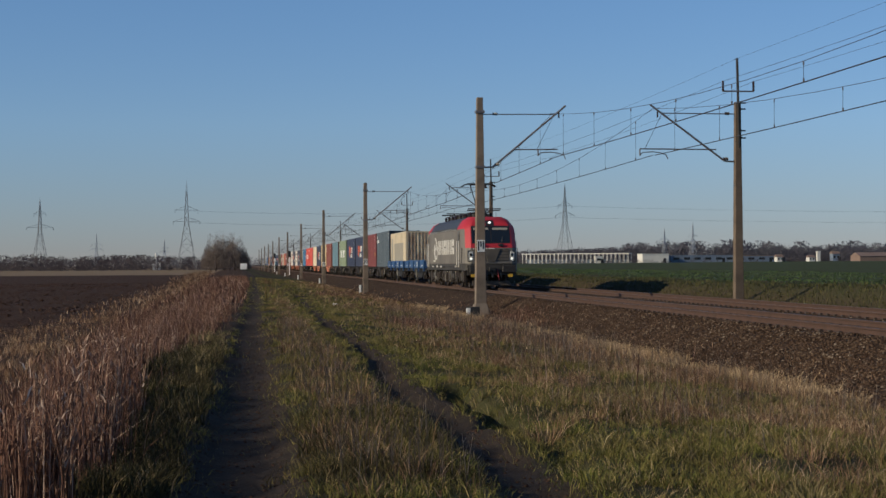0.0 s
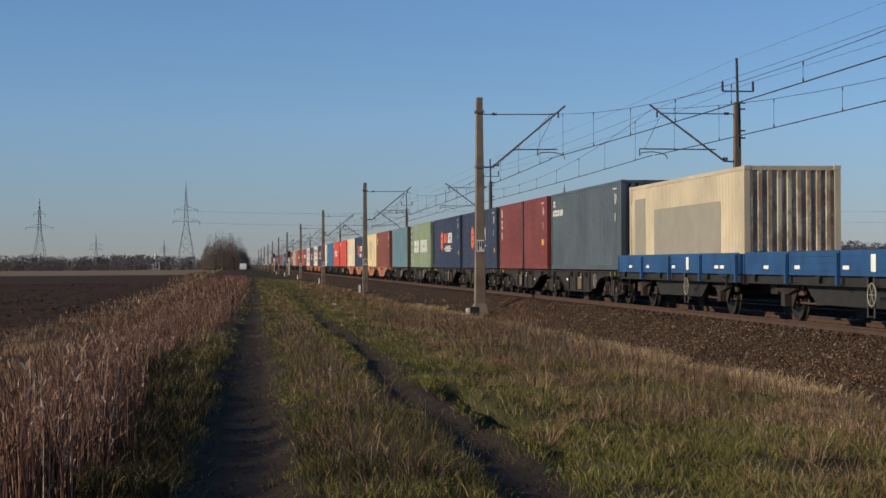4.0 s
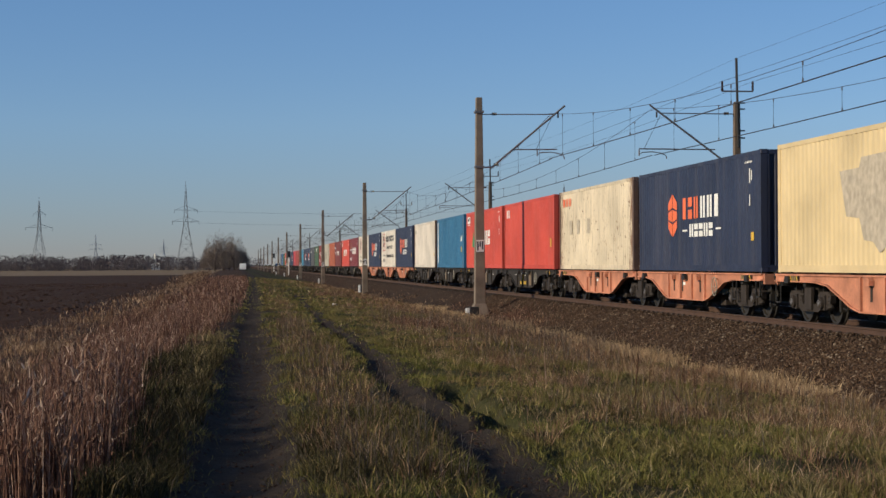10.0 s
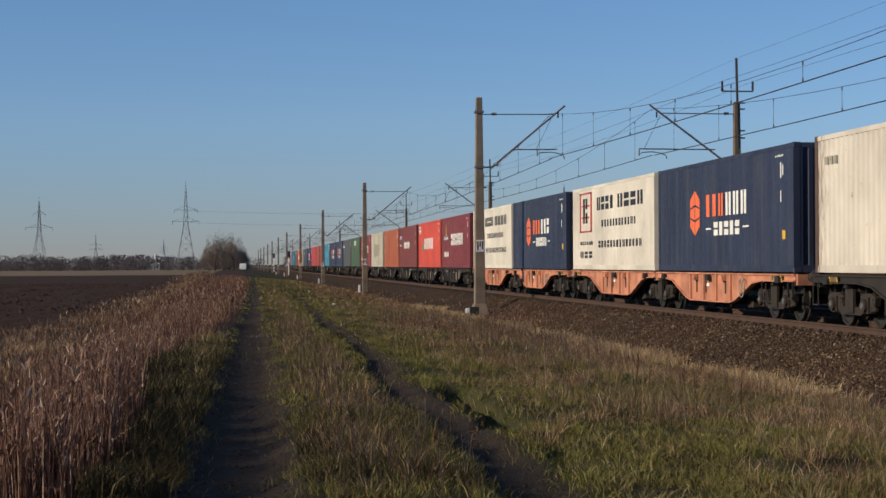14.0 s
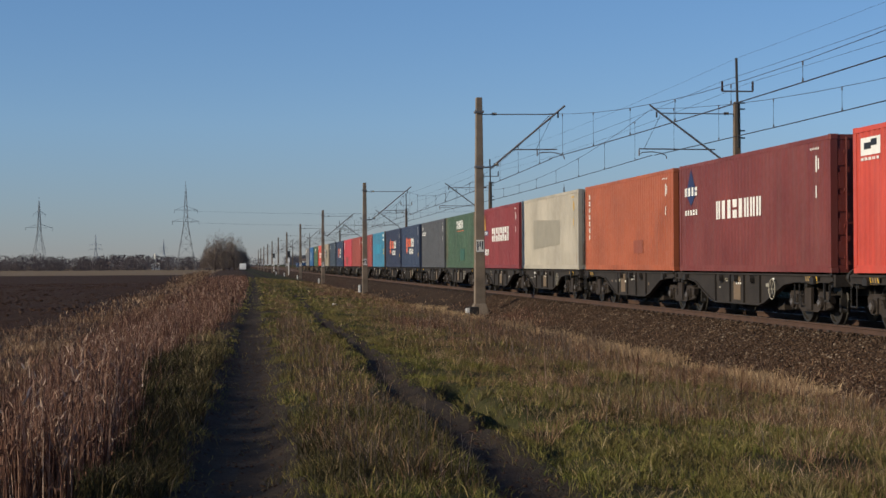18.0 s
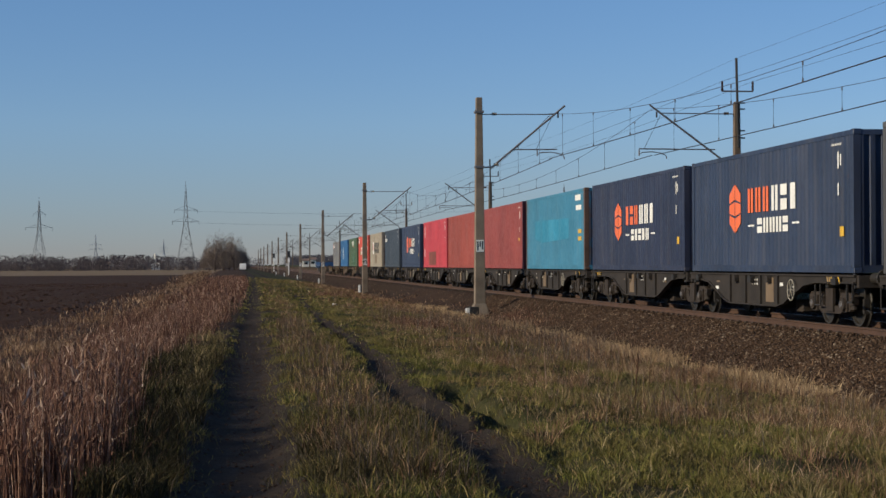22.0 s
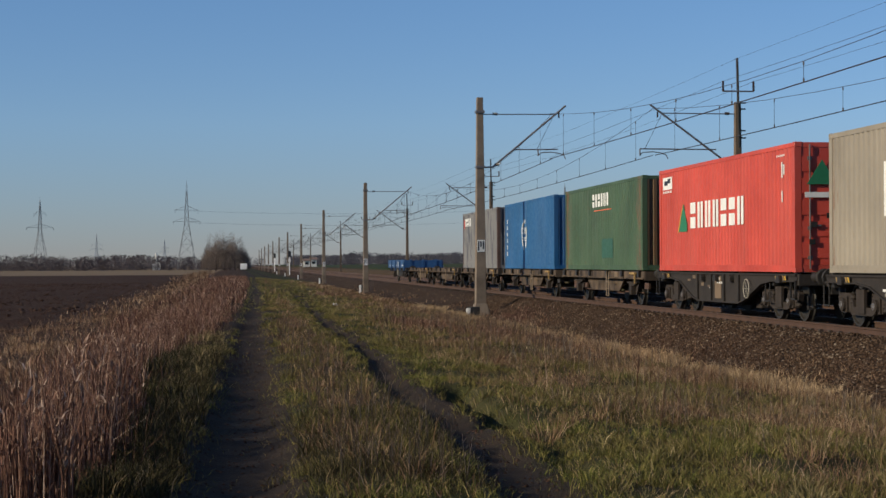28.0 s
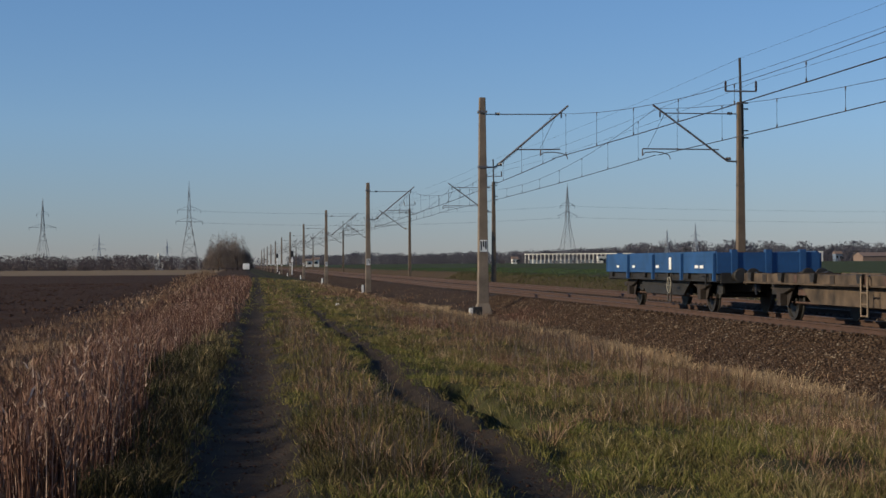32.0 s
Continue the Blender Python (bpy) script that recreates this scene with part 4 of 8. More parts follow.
CARGO = [
    (119.95, "cream", "flatpatch", "cream ribbed container with grey painted-over patches", 0, 2.591),
    (133.3, "slate", "cronos", "slate-grey ribbed container with small white marks", 0, 2.896),
    (146.4, "brick", "three", "brown-red ribbed container with white marks", 1, 2.896),
    (159.6, "navy", "epu", "dark navy container with orange badge and white marks", 0, 2.896),
    (172.8, "navy", "epu", "dark navy container with orange badge and white marks", 0, 2.896),
    (186.95, "sage", "shipping", "pale green ribbed container with large white marks", 0, 2.896),
    (201.4, "lblue", "darkcolumn", "weathered light blue container with rust streaks", 0, 2.896),
    (215.6, "rb", "top_left", "brown-red container with a few white marks", 0, 2.896),
    (228.4, "creamy", "cream_patch", "cream-yellow container with a grey painted-over patch", 0, 2.896),
    (241.85, "navy", "epu", "dark navy container with orange badge and white marks", 0, 2.896),
    (254.8, "crust", "ocl", "cream container badly streaked with rust", 0, 2.896),
    (268.1, "red", "cai", "bright red container with small white marks", 0, 2.896),
    (281.05, "red", "hyundai", "bright red container with white block marks and green badge", 1, 2.896),
    (294.3, "teal", "tealcol", "teal-blue weathered container with a white strip", 0, 2.896),
    (307.5, "white", "faint", "off-white container with rusty corners", 0, 2.896),
    (321.1, "navy", "epu", "dark navy container with orange badge and white marks", 0, 2.896),
    (333.8, "logo", "logo", "off-white container with black marks and red badge", 1, 2.896),
    (347.3, "navy", "epu", "dark navy container with orange badge and white marks", 0, 2.896),
    (360.0, "logo", "logo", "off-white container with black marks and red badge", 0, 2.896),
    (373.6, "dred", "itms", "dark red ribbed container with white marks and yellow spire badge", 0, 2.896),
    (386.45, "red", "hyundai", "bright red container with white block marks and green badge", 1, 2.896),
    (399.95, "brick", "train", "dark brick-red container with white marks", 1, 2.896),
    (412.8, "orange", "number_column", "orange container with a column of white marks", 0, 2.896),
    (426.25, "lgray", "gray_patch", "pale grey container with a grey painted-over patch", 0, 2.896),
    (439.2, "itred", "itms", "red ribbed container with white marks and yellow spire badge", 0, 2.896),
    (452.8, "green3", "capital", "dark green container with white marks and rust stains", 0, 2.896),
    (465.75, "mgray", "cronos", "mid-grey container with small white marks", 0, 2.896),
    (479.5, "navy2", "epu", "navy blue ribbed container with orange badge and white marks", 0, 2.896),
    (492.5, "navy", "epu", "dark navy container with orange badge and white marks", 0, 2.896),
    (506.0, "cyan", "cyan_patch", "cyan-blue container with a lighter painted-over patch", 0, 2.896),
    (519.0, "redbr", "whitebox", "red-brown container with a white panel", 0, 2.896),
    (532.6, "rust", "small", "rust-red container with faint marks", 0, 2.896),
    (545.5, "pink", "pinkish", "pinkish-red container with a brown repaired patch", 1, 2.896),
    (560.0, "navy2", "epu", "dark navy container with orange badge and white marks", 0, 2.896),
    (574.3, "dkslate", "cronos", "dark slate-blue container with small white marks", 0, 2.896),
    (589.6, "beige", "script", "beige ribbed container with large dark marks", 0, 2.896),
    (604.0, "red", "hyundai", "bright red container with white block marks and green badge", 1, 2.896),
    (618.3, "green", "capital", "dark green container with white marks and rust stains", 0, 2.896),
    (632.8, "blue", "globe", "bright blue container with a white ring badge", 0, 2.896),
    (647.3, "pale", "seaco", "weathered grey container with peeling dark patches", 0, 2.896),
]
for i, (c0, p_, k_, lab, dr, h_) in enumerate(CARGO):
    container(c0, p_, k_, lab, bool(dr), h_, CONT_Z, DARK_POST if p_ in ("white", "crust", "pale", "cyan", "lblue") else None, 11 + i)


# ---- wagons ----
def wheelset_mesh(r, simple=False):
    bm = bmesh.new()
    for s in (-1, 1):
        lathe(bm, [(s * 0.68, r + 0.03), (s * 0.705, r + 0.03), (s * 0.725, r), (s * 0.815, r - 0.006), (s * 0.815, r - 0.06), (s * 0.775, r - 0.075), (s * 0.755, 0.14), (s * 0.80, 0.12), (s * 0.80, 0.09)], "x", 24)
    rod(bm, (-1.0, 0, 0), (1.0, 0, 0), 0.075, seg=10)
    for s in (-1, 1):
        for k in range(4):      # marks that show the turning
            a = k * math.pi / 2
            quadbox(bm, s * 0.76 - 0.012, s * 0.76 + 0.03, math.cos(a) * 0.25 - 0.03, math.cos(a) * 0.25 + 0.03, math.sin(a) * 0.25 - 0.03, math.sin(a) * 0.25 + 0.03)
    return done(bm)


def wheelset(parent, y, z=0.0, r=0.46):
    w = piece("wheelset", shared("wheelset%.2f" % r, lambda: wheelset_mesh(r)), GREASE, parent, "dark steel wheels on an axle", (0, y, z + r))
    WHEELS.append((w, (0, y, z + r), r))
    return w


def bogie_frame():
    bm = bmesh.new()
    for s in (-1, 1):
        slab(bm, [(-1.35, 0.62), (-1.2, 0.70), (-0.62, 0.70), (-0.45, 0.42), (0.45, 0.42), (0.62, 0.70), (1.2, 0.70), (1.35, 0.62), (1.3, 0.46), (1.12, 0.44), (1.12, 0.32), (0.68, 0.32), (0.55, 0.26), (-0.55, 0.26), (-0.68, 0.32), (-1.12, 0.32), (-1.12, 0.44), (-1.3, 0.46)], s * 0.96, s * 1.08)
        quadbox(bm, s * 1.06, s * 1.12, -0.22, 0.22, 0.30, 0.78)
    quadbox(bm, -0.95, 0.95, -0.2, 0.2, 0.45, 0.80)
    return done(bm)


def axle_box():
    bm = boxes((-0.1, 0.1, -0.16, 0.16, -0.15, 0.17))
    lathe(bm, [(-0.1, 0.14), (-0.16, 0.13), (-0.17, 0.05)], "x", 12)
    for dy in (-0.3, 0.3):
        lathe(bm, [(-0.1, 0.085), (0.02, 0.06), (0.05, 0.085), (0.10, 0.06), (0.14, 0.085), (0.19, 0.06), (0.24, 0.085)], "z", 10, (0, dy, 0.0))
    return done(bm)


def axle_cap():
    bm = bmesh.new()
    lathe(bm, [(0.0, 0.075), (-0.015, 0.07), (-0.02, 0.03)], "x", 12)
    for k in range(3):
        a = k * 2.094
        rod(bm, (-0.01, 0.045 * math.cos(a), 0.045 * math.sin(a)), (-0.035, 0.045 * math.cos(a), 0.045 * math.sin(a)), 0.012, seg=5)
    return done(bm)


def brake_unit():
    bm = boxes((-0.06, 0.06, -0.05, 0.05, -0.14, 0.16), (-0.03, 0.03, -0.03, 0.03, 0.16, 0.42))
    rod(bm, (0, 0, -0.05), (0, 0.28, -0.10), 0.022, seg=5)
    return done(bm)


def bogie(parent, y):
    b = piece("bogie", shared("bogie", bogie_frame), BOGIE, parent, "dusty brown bogie frame", (0, y, 0))
    for dy in (-0.9, 0.9):
        wheelset(b, dy)
        for s in (-1, 1):
            piece("axle_box", shared("axlebox", axle_box), BOGIE, b, "", pose(s * 1.02, dy, 0.46, 0, 0, 0 if s < 0 else 180))
            for q in (-0.56, 0.56):
                piece("brake_block", shared("brake_unit", brake_unit), GREASE, b, "", pose(s * 0.86, dy + q, 0.42, 0, 0, 0 if q > 0 else 180))
        piece("axle_cap", shared("axle_cap", axle_cap), GALV, b, "worn bright axle cap", (-1.19, dy, 0.46))
    return b


def buffers(parent, y, s):
    """s: -1 for the end that looks ahead, +1 for the tail."""
    for sx in (-1, 1):
        bm = bmesh.new()
        lathe(bm, [(0, 0.11), (s * 0.3, 0.10), (s * 0.3, 0.08), (s * 0.52, 0.08), (s * 0.52, 0.18), (s * 0.56, 0.195), (s * 0.58, 0.16)], "y", 14, (sx * 0.875, y, 1.0))
        part("buffer", bm, GREASE, parent)
    bm = bmesh.new()
    rod(bm, (0, y, 0.98), (0, y + s * 0.4, 0.95), 0.05, seg=6)
    rod(bm, (0, y + s * 0.4, 0.95), (0, y + s * 0.45, 0.55), 0.035, seg=6)
    part("coupling", bm, GREASE, parent)
    bm = bmesh.new()
    rod(bm, (-0.35, y, 0.9), (-0.38, y + s * 0.22, 0.5), 0.025, seg=6)
    rod(bm, (0.35, y, 0.9), (0.36, y + s * 0.22, 0.5), 0.025, seg=6)
    part("brake_hose", bm, BLACK, parent)


def handwheel(parent, x, y, z, material=DECAL_GREY, r=0.23):
    bm = bmesh.new()
    for k in range(16):
        a, b_ = k * math.pi / 8, (k + 1) * math.pi / 8
        rod(bm, (0, r * math.cos(a), r * math.sin(a)), (0, r * math.cos(b_), r * math.sin(b_)), 0.014, seg=5)
    for k in range(3):
        a = k * math.pi / 3
        rod(bm, (0, -r * math.cos(a), -r * math.sin(a)), (0, r * math.cos(a), r * math.sin(a)), 0.009, seg=4)
    part("handwheel", bm, material, parent, "brake handwheel", at=(x, y, z))


BELLY = [(-6.2, 0.915), (-4.5, 0.905), (-3.75, 0.84), (-2.35, 0.42), (-1.85, 0.34), (1.85, 0.34), (2.35, 0.42), (3.75, 0.84), (4.5, 0.905), (6.2, 0.915)]


def belly_line(shift):
    return [(y + (shift if abs(y) < 5 else 0), z) for y, z in BELLY]


def fish_sill(shift):
    bm = bmesh.new()
    slab(bm, [(-6.2, 1.03)] + belly_line(shift) + [(6.2, 1.03)], -0.02, 0.02)
    return done(bm)


def belly_flange(shift):
    bm = bmesh.new()
    line = belly_line(shift)
    slab(bm, [(y, z - 0.018) for y, z in line] + [(y, z + 0.012) for y, z in line[::-1]], -0.075, 0.05)
    return done(bm)


def top_flange():
    return done(boxes((-0.06, 0.04, -6.2, 6.2, 1.03, 1.07)))


def sill_rib():
    return done(boxes((-0.07, -0.02, -0.045, 0.045, 0.352, 1.03)))


def sill_pocket():
    bm = bmesh.new()
    slab(bm, [(-0.13, 0.0), (0.13, 0.0), (0.13, 0.10), (0.07, 0.16), (-0.07, 0.16), (-0.13, 0.10)], -0.10, 0.0)
    return done(bm)


def cross_frame():
    bm = boxes((-0.45, -0.15, -6.3, 6.3, 0.62, 1.0), (0.15, 0.45, -6.3, 6.3, 0.62, 1.0))
    for y in (-6.0, -4.4, -2.2, 0, 2.2, 4.4, 6.0):
        quadbox(bm, -1.18, 1.18, y - 0.09, y + 0.09, 0.8, 1.02)
    return done(bm)


def stripes(parent, y, x=-1.262):
    """Striped board on the sill over the bogie, with a step iron below it."""
    part("hazard_board", boxes((x, x + 0.008, y - 0.42, y + 0.42, 0.885, 1.025)), BLACK, parent)
    for k in range(6):
        a = y - 0.41 + k * 0.135
        bm = bmesh.new()
        slab(bm, [(a, 0.885), (a + 0.06, 0.885), (a + 0.135, 1.025), (a + 0.075, 1.025)], x - 0.004, x)
        part("hazard_stripe", bm, DUSTY_YELLOW if k % 3 else YELLOW, parent, "yellow diagonal stripe" if k == 0 else "")
    bm = bmesh.new()
    for dy in (-0.16, 0.16):
        rod(bm, (x + 0.02, y + 1.0 + dy, 0.86), (x + 0.02, y + 1.0 + dy, 0.42), 0.016, seg=5)
    rod(bm, (x + 0.02, y + 0.84, 0.43), (x + 0.02, y + 1.16, 0.43), 0.018, seg=5)
    part("step_iron", bm, GREASE, parent, "bent steel step iron")


def wagon_unit(root, yc, paint, n, shift=0.0):
    """One deck; shift moves the deep belly along it, midway between its bogies."""
    for s in (-1, 1):
        m = pose(s * 1.20, yc, 0, 0, 0, 0 if s < 0 else 180)
        piece("side_sill", shared("fish%.2f" % (-s * shift), lambda: fish_sill(-s * shift)), paint, root, "deep fish-bellied side sill", m)
        piece("belly_flange", shared("belly%.2f" % (-s * shift), lambda: belly_flange(-s * shift)), paint, root, "", m)
        piece("top_flange", shared("topflange", top_flange), paint, root, "", m)
        for y in (-1.9, -0.62, 0.55, 1.85):
            piece("sill_rib", shared("rib", sill_rib), paint, root, "", m @ Matrix.Translation((0, y - s * shift, 0)))
        for y in (-5.2, -1.3, 0.0, 1.3, 5.2):
            piece("pocket", shared("pocket", sill_pocket), paint if y in (-1.3, 1.3) else GREASE, root, "", pose(s * 1.235, yc + y + (shift if abs(y) < 5 else 0), 0.865, 0, 0, 0 if s < 0 else 180))
    piece("underframe", shared("cross", cross_frame), GREASE, root, "", (0, yc, 0))
    for k in range(4):
        y = yc + shift - 2.4 + k * 1.6
        part("brake_gear", boxes((-0.9, -0.5, y - 0.22, y + 0.22, 0.22 + 0.05 * (k % 2), 0.5)), GREASE if k % 2 else BOGIE, root, bevel=0.02)
    for y in (-6.25, 6.25):
        part("end_beam", boxes((-1.2, 1.2, yc + y - 0.07, yc + y + 0.07, 0.82, 1.06)), paint, root)
    for sx in (-1, 1):
        for sy in (-1, 1):
            part("twist_lock", boxes((sx * 1.13 - 0.06, sx * 1.13 + 0.06, yc + sy * 6.0 - 0.06, yc + sy * 6.0 + 0.06, 1.06, 1.14)), GREASE, root)
    x = -1.228
    yc += shift
    rng = random.Random(n)
    if paint is not ORANGE_FRAME:
        y = yc + rng.choice((-1.25, 0.0, 1.2))
        part("data_panel", boxes((x, x + 0.004, y - 0.3, y + 0.28, 0.42, 0.98)), DECAL_TAN, root, "tan data panel")
        q = [(x - 0.001, x + 0.003, yc - 0.55 + rng.uniform(0, .1) + k * 0.17, yc - 0.45 + k * 0.17, z, z + 0.045) for k in range(5) for z in (0.9, 0.8)]
        for k, d in enumerate(q[:9]):
            part("data_mark", boxes(d), WHITE, root, "small white data bar" if k == 0 else "")
        for k in range(5):
            yy, zz = yc + rng.choice((-3.0, -2.3, 0.85, 1.5, 2.2, 2.9)) + rng.uniform(-0.2, 0.2), rng.uniform(0.66, 0.92)
            part("data_bar", boxes((x, x + 0.004, yy - rng.uniform(0.04, 0.16), yy + rng.uniform(0.04, 0.16), zz, zz + rng.uniform(0.03, 0.09))), rng.choice((WHITE, DECAL_GREY, DECAL_TAN)), root)
    else:
        part("data_panel", boxes((x, x + 0.004, yc + 0.1, yc + 0.42, 0.72, 0.80)), WHITE, root, "small white plate")
        for k in range(4):
            part("sill_opening", boxes((x - 0.001, x + 0.003, yc - 1.45 + k * 0.9, yc - 1.33 + k * 0.9, 0.55, 0.86)), BOGIE, root)


def articulated(c_front, c_rear, paint, label, seed):
    """Two container decks on three bogies; c_*: where the two containers' front ends stand along the train."""
    a, b_ = c_front + HALF, c_rear + HALF
    mid = (a + b_) / 2
    r = thing("container_wagon", TRACK1, mid, 0, label, "railway wagon", "wagons of the train")
    ya, yb = a - mid, b_ - mid
    wagon_unit(r, ya, paint, seed, 0.6)
    wagon_unit(r, yb, paint, seed + 1, -1.0)
    bogie(r, ya - 4.35)
    bogie(r, 0.0)
    bogie(r, yb + 4.35)
    buffers(r, ya - 6.32, -1)
    buffers(r, yb + 6.32, 1)
    stripes(r, ya - 5.0)
    stripes(r, yb + 5.0)
    if seed == 51:
        bm = bmesh.new()
        for k in range(10):
            p, q = k * math.pi / 5, (k + 1) * math.pi / 5
            rod(bm, (-1.235, ya + 1.0 + 0.11 * math.cos(p), 0.77 + 0.17 * math.sin(p)), (-1.235, ya + 1.0 + 0.11 * math.cos(q), 0.77 + 0.17 * math.sin(q)), 0.016, seg=5)
        part("owner_badge", bm, YELLOW, r, "yellow oval badge")
        for k in range(8):
            y = ya + 1.75 - k * 0.21
            part("owner_mark", boxes((-1.236, -1.23, y - 0.15, y, 0.44, 0.58)), YELLOW, r)
    handwheel(r, -1.30, ya - 2.4 if seed % 2 else yb + 1.5, 0.72)
    part("joint_block", boxes((-0.5, 0.5, ya + 6.3, yb - 6.3, 0.7, 0.98)), GREASE, r)
    part("ladder_step", boxes((-1.26, -1.20, ya - 6.1, ya - 5.75, 0.5, 0.54), (-1.26, -1.22, ya - 6.1, ya - 6.07, 0.5, 0.9), (-1.26, -1.22, ya - 5.78, ya - 5.75, 0.5, 0.9)), GREASE, r, "dark shunter's step")
    MOVERS.append((r, mid))


def single(c0, paint, label, seed):
    c = c0 + HALF
    r = thing("container_wagon", TRACK1, c, 0, label, "railway wagon", "wagons of the train")
    wagon_unit(r, 0, paint, seed)
    bogie(r, -4.6)
    bogie(r, 4.6)
    buffers(r, -6.45, -1)
    buffers(r, 6.45, 1)
    stripes(r, -5.2)
    stripes(r, 5.2)
    handwheel(r, -1.30, -2.7, 0.70)
    part("ladder_step", boxes((-1.26, -1.20, -6.2, -5.85, 0.5, 0.54), (-1.26, -1.22, -6.2, -6.17, 0.5, 0.9), (-1.26, -1.22, -5.88, -5.85, 0.5, 0.9)), GREASE, r, "dark shunter's step")
    MOVERS.append((r, c))


def two_axle(c, paint, label, seed, truss=False, length=13.0):
    """Old flat wagon on two single axles."""
    hl = length / 2
    r = thing("flat_wagon", TRACK1, c, 0, label, "railway wagon", "wagons of the train")
    for s in (-1, 1):
        part("side_sill", boxes((s * 1.2 - 0.05, s * 1.2 + 0.05, -hl, hl, 0.86, 1.07)), paint, r, "dusty channel-section sill", bevel=0.01)
        part("sill_flange", boxes((s * 1.24 - 0.06, s * 1.24 + 0.06, -hl, hl, 0.835, 0.865)), paint, r)
        for y in (-5.9, -3.6, -1.4, 1.4, 3.6, 5.9):
            bm = bmesh.new()
            slab(bm, [(y - 0.16, 1.09), (y + 0.16, 1.09), (y + 0.1, 0.9), (y - 0.1, 0.9)], s * 1.25, s * 1.33)
            part("twist_lock", bm, GREASE, r)
        for sy in (-1, 1):
            y = sy * 4.2
            bm = bmesh.new()
            slab(bm, [(y - 0.75, 0.86), (y + 0.75, 0.86), (y + 0.28, 0.34), (y + 0.2, 0.34), (y + 0.2, 0.62), (y - 0.2, 0.62), (y - 0.2, 0.34), (y - 0.28, 0.34)], s * 0.98, s * 1.02)
            part("axle_guard", bm, BOGIE, r)
            bm = bmesh.new()
            for k, w in enumerate((0.75, 0.62, 0.5, 0.38, 0.26)):
                quadbox(bm, s * 1.06 - 0.05, s * 1.06 + 0.05, y - w, y + w, 0.72 - k * 0.025, 0.742 - k * 0.025)
            quadbox(bm, s * 1.06 - 0.1, s * 1.06 + 0.1, y - 0.14, y + 0.14, 0.34, 0.62)
            part("leaf_spring", bm, BOGIE, r)
    bm = boxes((-1.15, 1.15, -hl, hl, 0.98, 1.03), (-0.4, -0.2, -hl, hl, 0.6, 0.98), (0.2, 0.4, -hl, hl, 0.6, 0.98))
    part("deck", bm, BOGIE, r, "worn brown deck")
    if truss:
        bm = bmesh.new()
        for s in (-1, 1):
            x = s * 1.16
            for a, b_ in (((-3.2, 0.86), (-1.9, 0.42)), ((-1.9, 0.42), (1.9, 0.42)), ((1.9, 0.42), (3.2, 0.86))):
                slab(bm, [(a[0], a[1] - 0.05), (b_[0], b_[1] - 0.05), (b_[0], b_[1] + 0.05), (a[0], a[1] + 0.05)], x - 0.05, x + 0.05)
        part("truss_rod", bm, paint, r, "pale truss bar under the sill")
    else:
        bm = bmesh.new()
        for s in (-1, 1):
            slab(bm, [(-3.0, 0.86), (3.0, 0.86), (2.2, 0.42), (-2.2, 0.42)], s * 1.0, s * 1.06)
        part("belly_plate", bm, paint, r, "dusty plate under the sill")
    for sy in (-1, 1):
        wheelset(r, sy * 4.2)
        buffers(r, sy * hl, sy)
        part("end_beam", boxes((-1.25, 1.25, sy * hl - 0.06, sy * hl + 0.06, 0.8, 1.07)), paint, r)
    rng = random.Random(seed)
    for k in range(7):
        y = -5.4 + k * 1.75 + rng.uniform(-0.3, 0.3)
        z = rng.uniform(0.42, 0.6)
        part("brake_gear", boxes((-0.98, -0.9, y - rng.uniform(0.1, 0.3), y + rng.uniform(0.1, 0.3), z, z + rng.uniform(0.12, 0.3))), rng.choice((GREASE, RUST, BOGIE)), r, bevel=0.01)
    bm = bmesh.new()
    rod(bm, (-0.86, -4.8, 0.4), (-0.86, 4.8, 0.42), 0.025, seg=5)
    part("brake_rod", bm, RUST, r)
    if paint is OLIVE_FRAME:
        for k in range(6):
            y = -5.0 + k * 1.95 + rng.uniform(-0.5, 0.5)
            part("sill_patch", boxes((-1.262, -1.254, y - rng.uniform(0.08, 0.25), y + rng.uniform(0.08, 0.25), 0.88, 1.05)), rng.choice((RUST, BOGIE, DECAL_TAN)), r)
    bm = bmesh.new()
    for y in (-1.9, -1.55):
        rod(bm, (-1.34, y, 0.25), (-1.34, y, 1.02), 0.022, seg=5)
        rod(bm, (-1.34, y, 1.02), (-1.27, y + 0.12, 1.06), 0.022, seg=5)
    for z in (0.27, 0.5, 0.72):
        rod(bm, (-1.34, -1.9, z), (-1.34, -1.55, z), 0.018, seg=5)
    part("ladder", bm, DECAL_TAN if paint is OLIVE_FRAME else GREASE, r, "steel step ladder")
    part("lock_lever", boxes((-1.36, -1.28, -5.6, -4.9, 0.98, 1.04), (-1.34, -1.3, -5.5, -5.44, 0.7, 1.0)), DUSTY_YELLOW if paint is OLIVE_FRAME else GREASE, r, "lock lever")
    MOVERS.append((r, c))
    return r


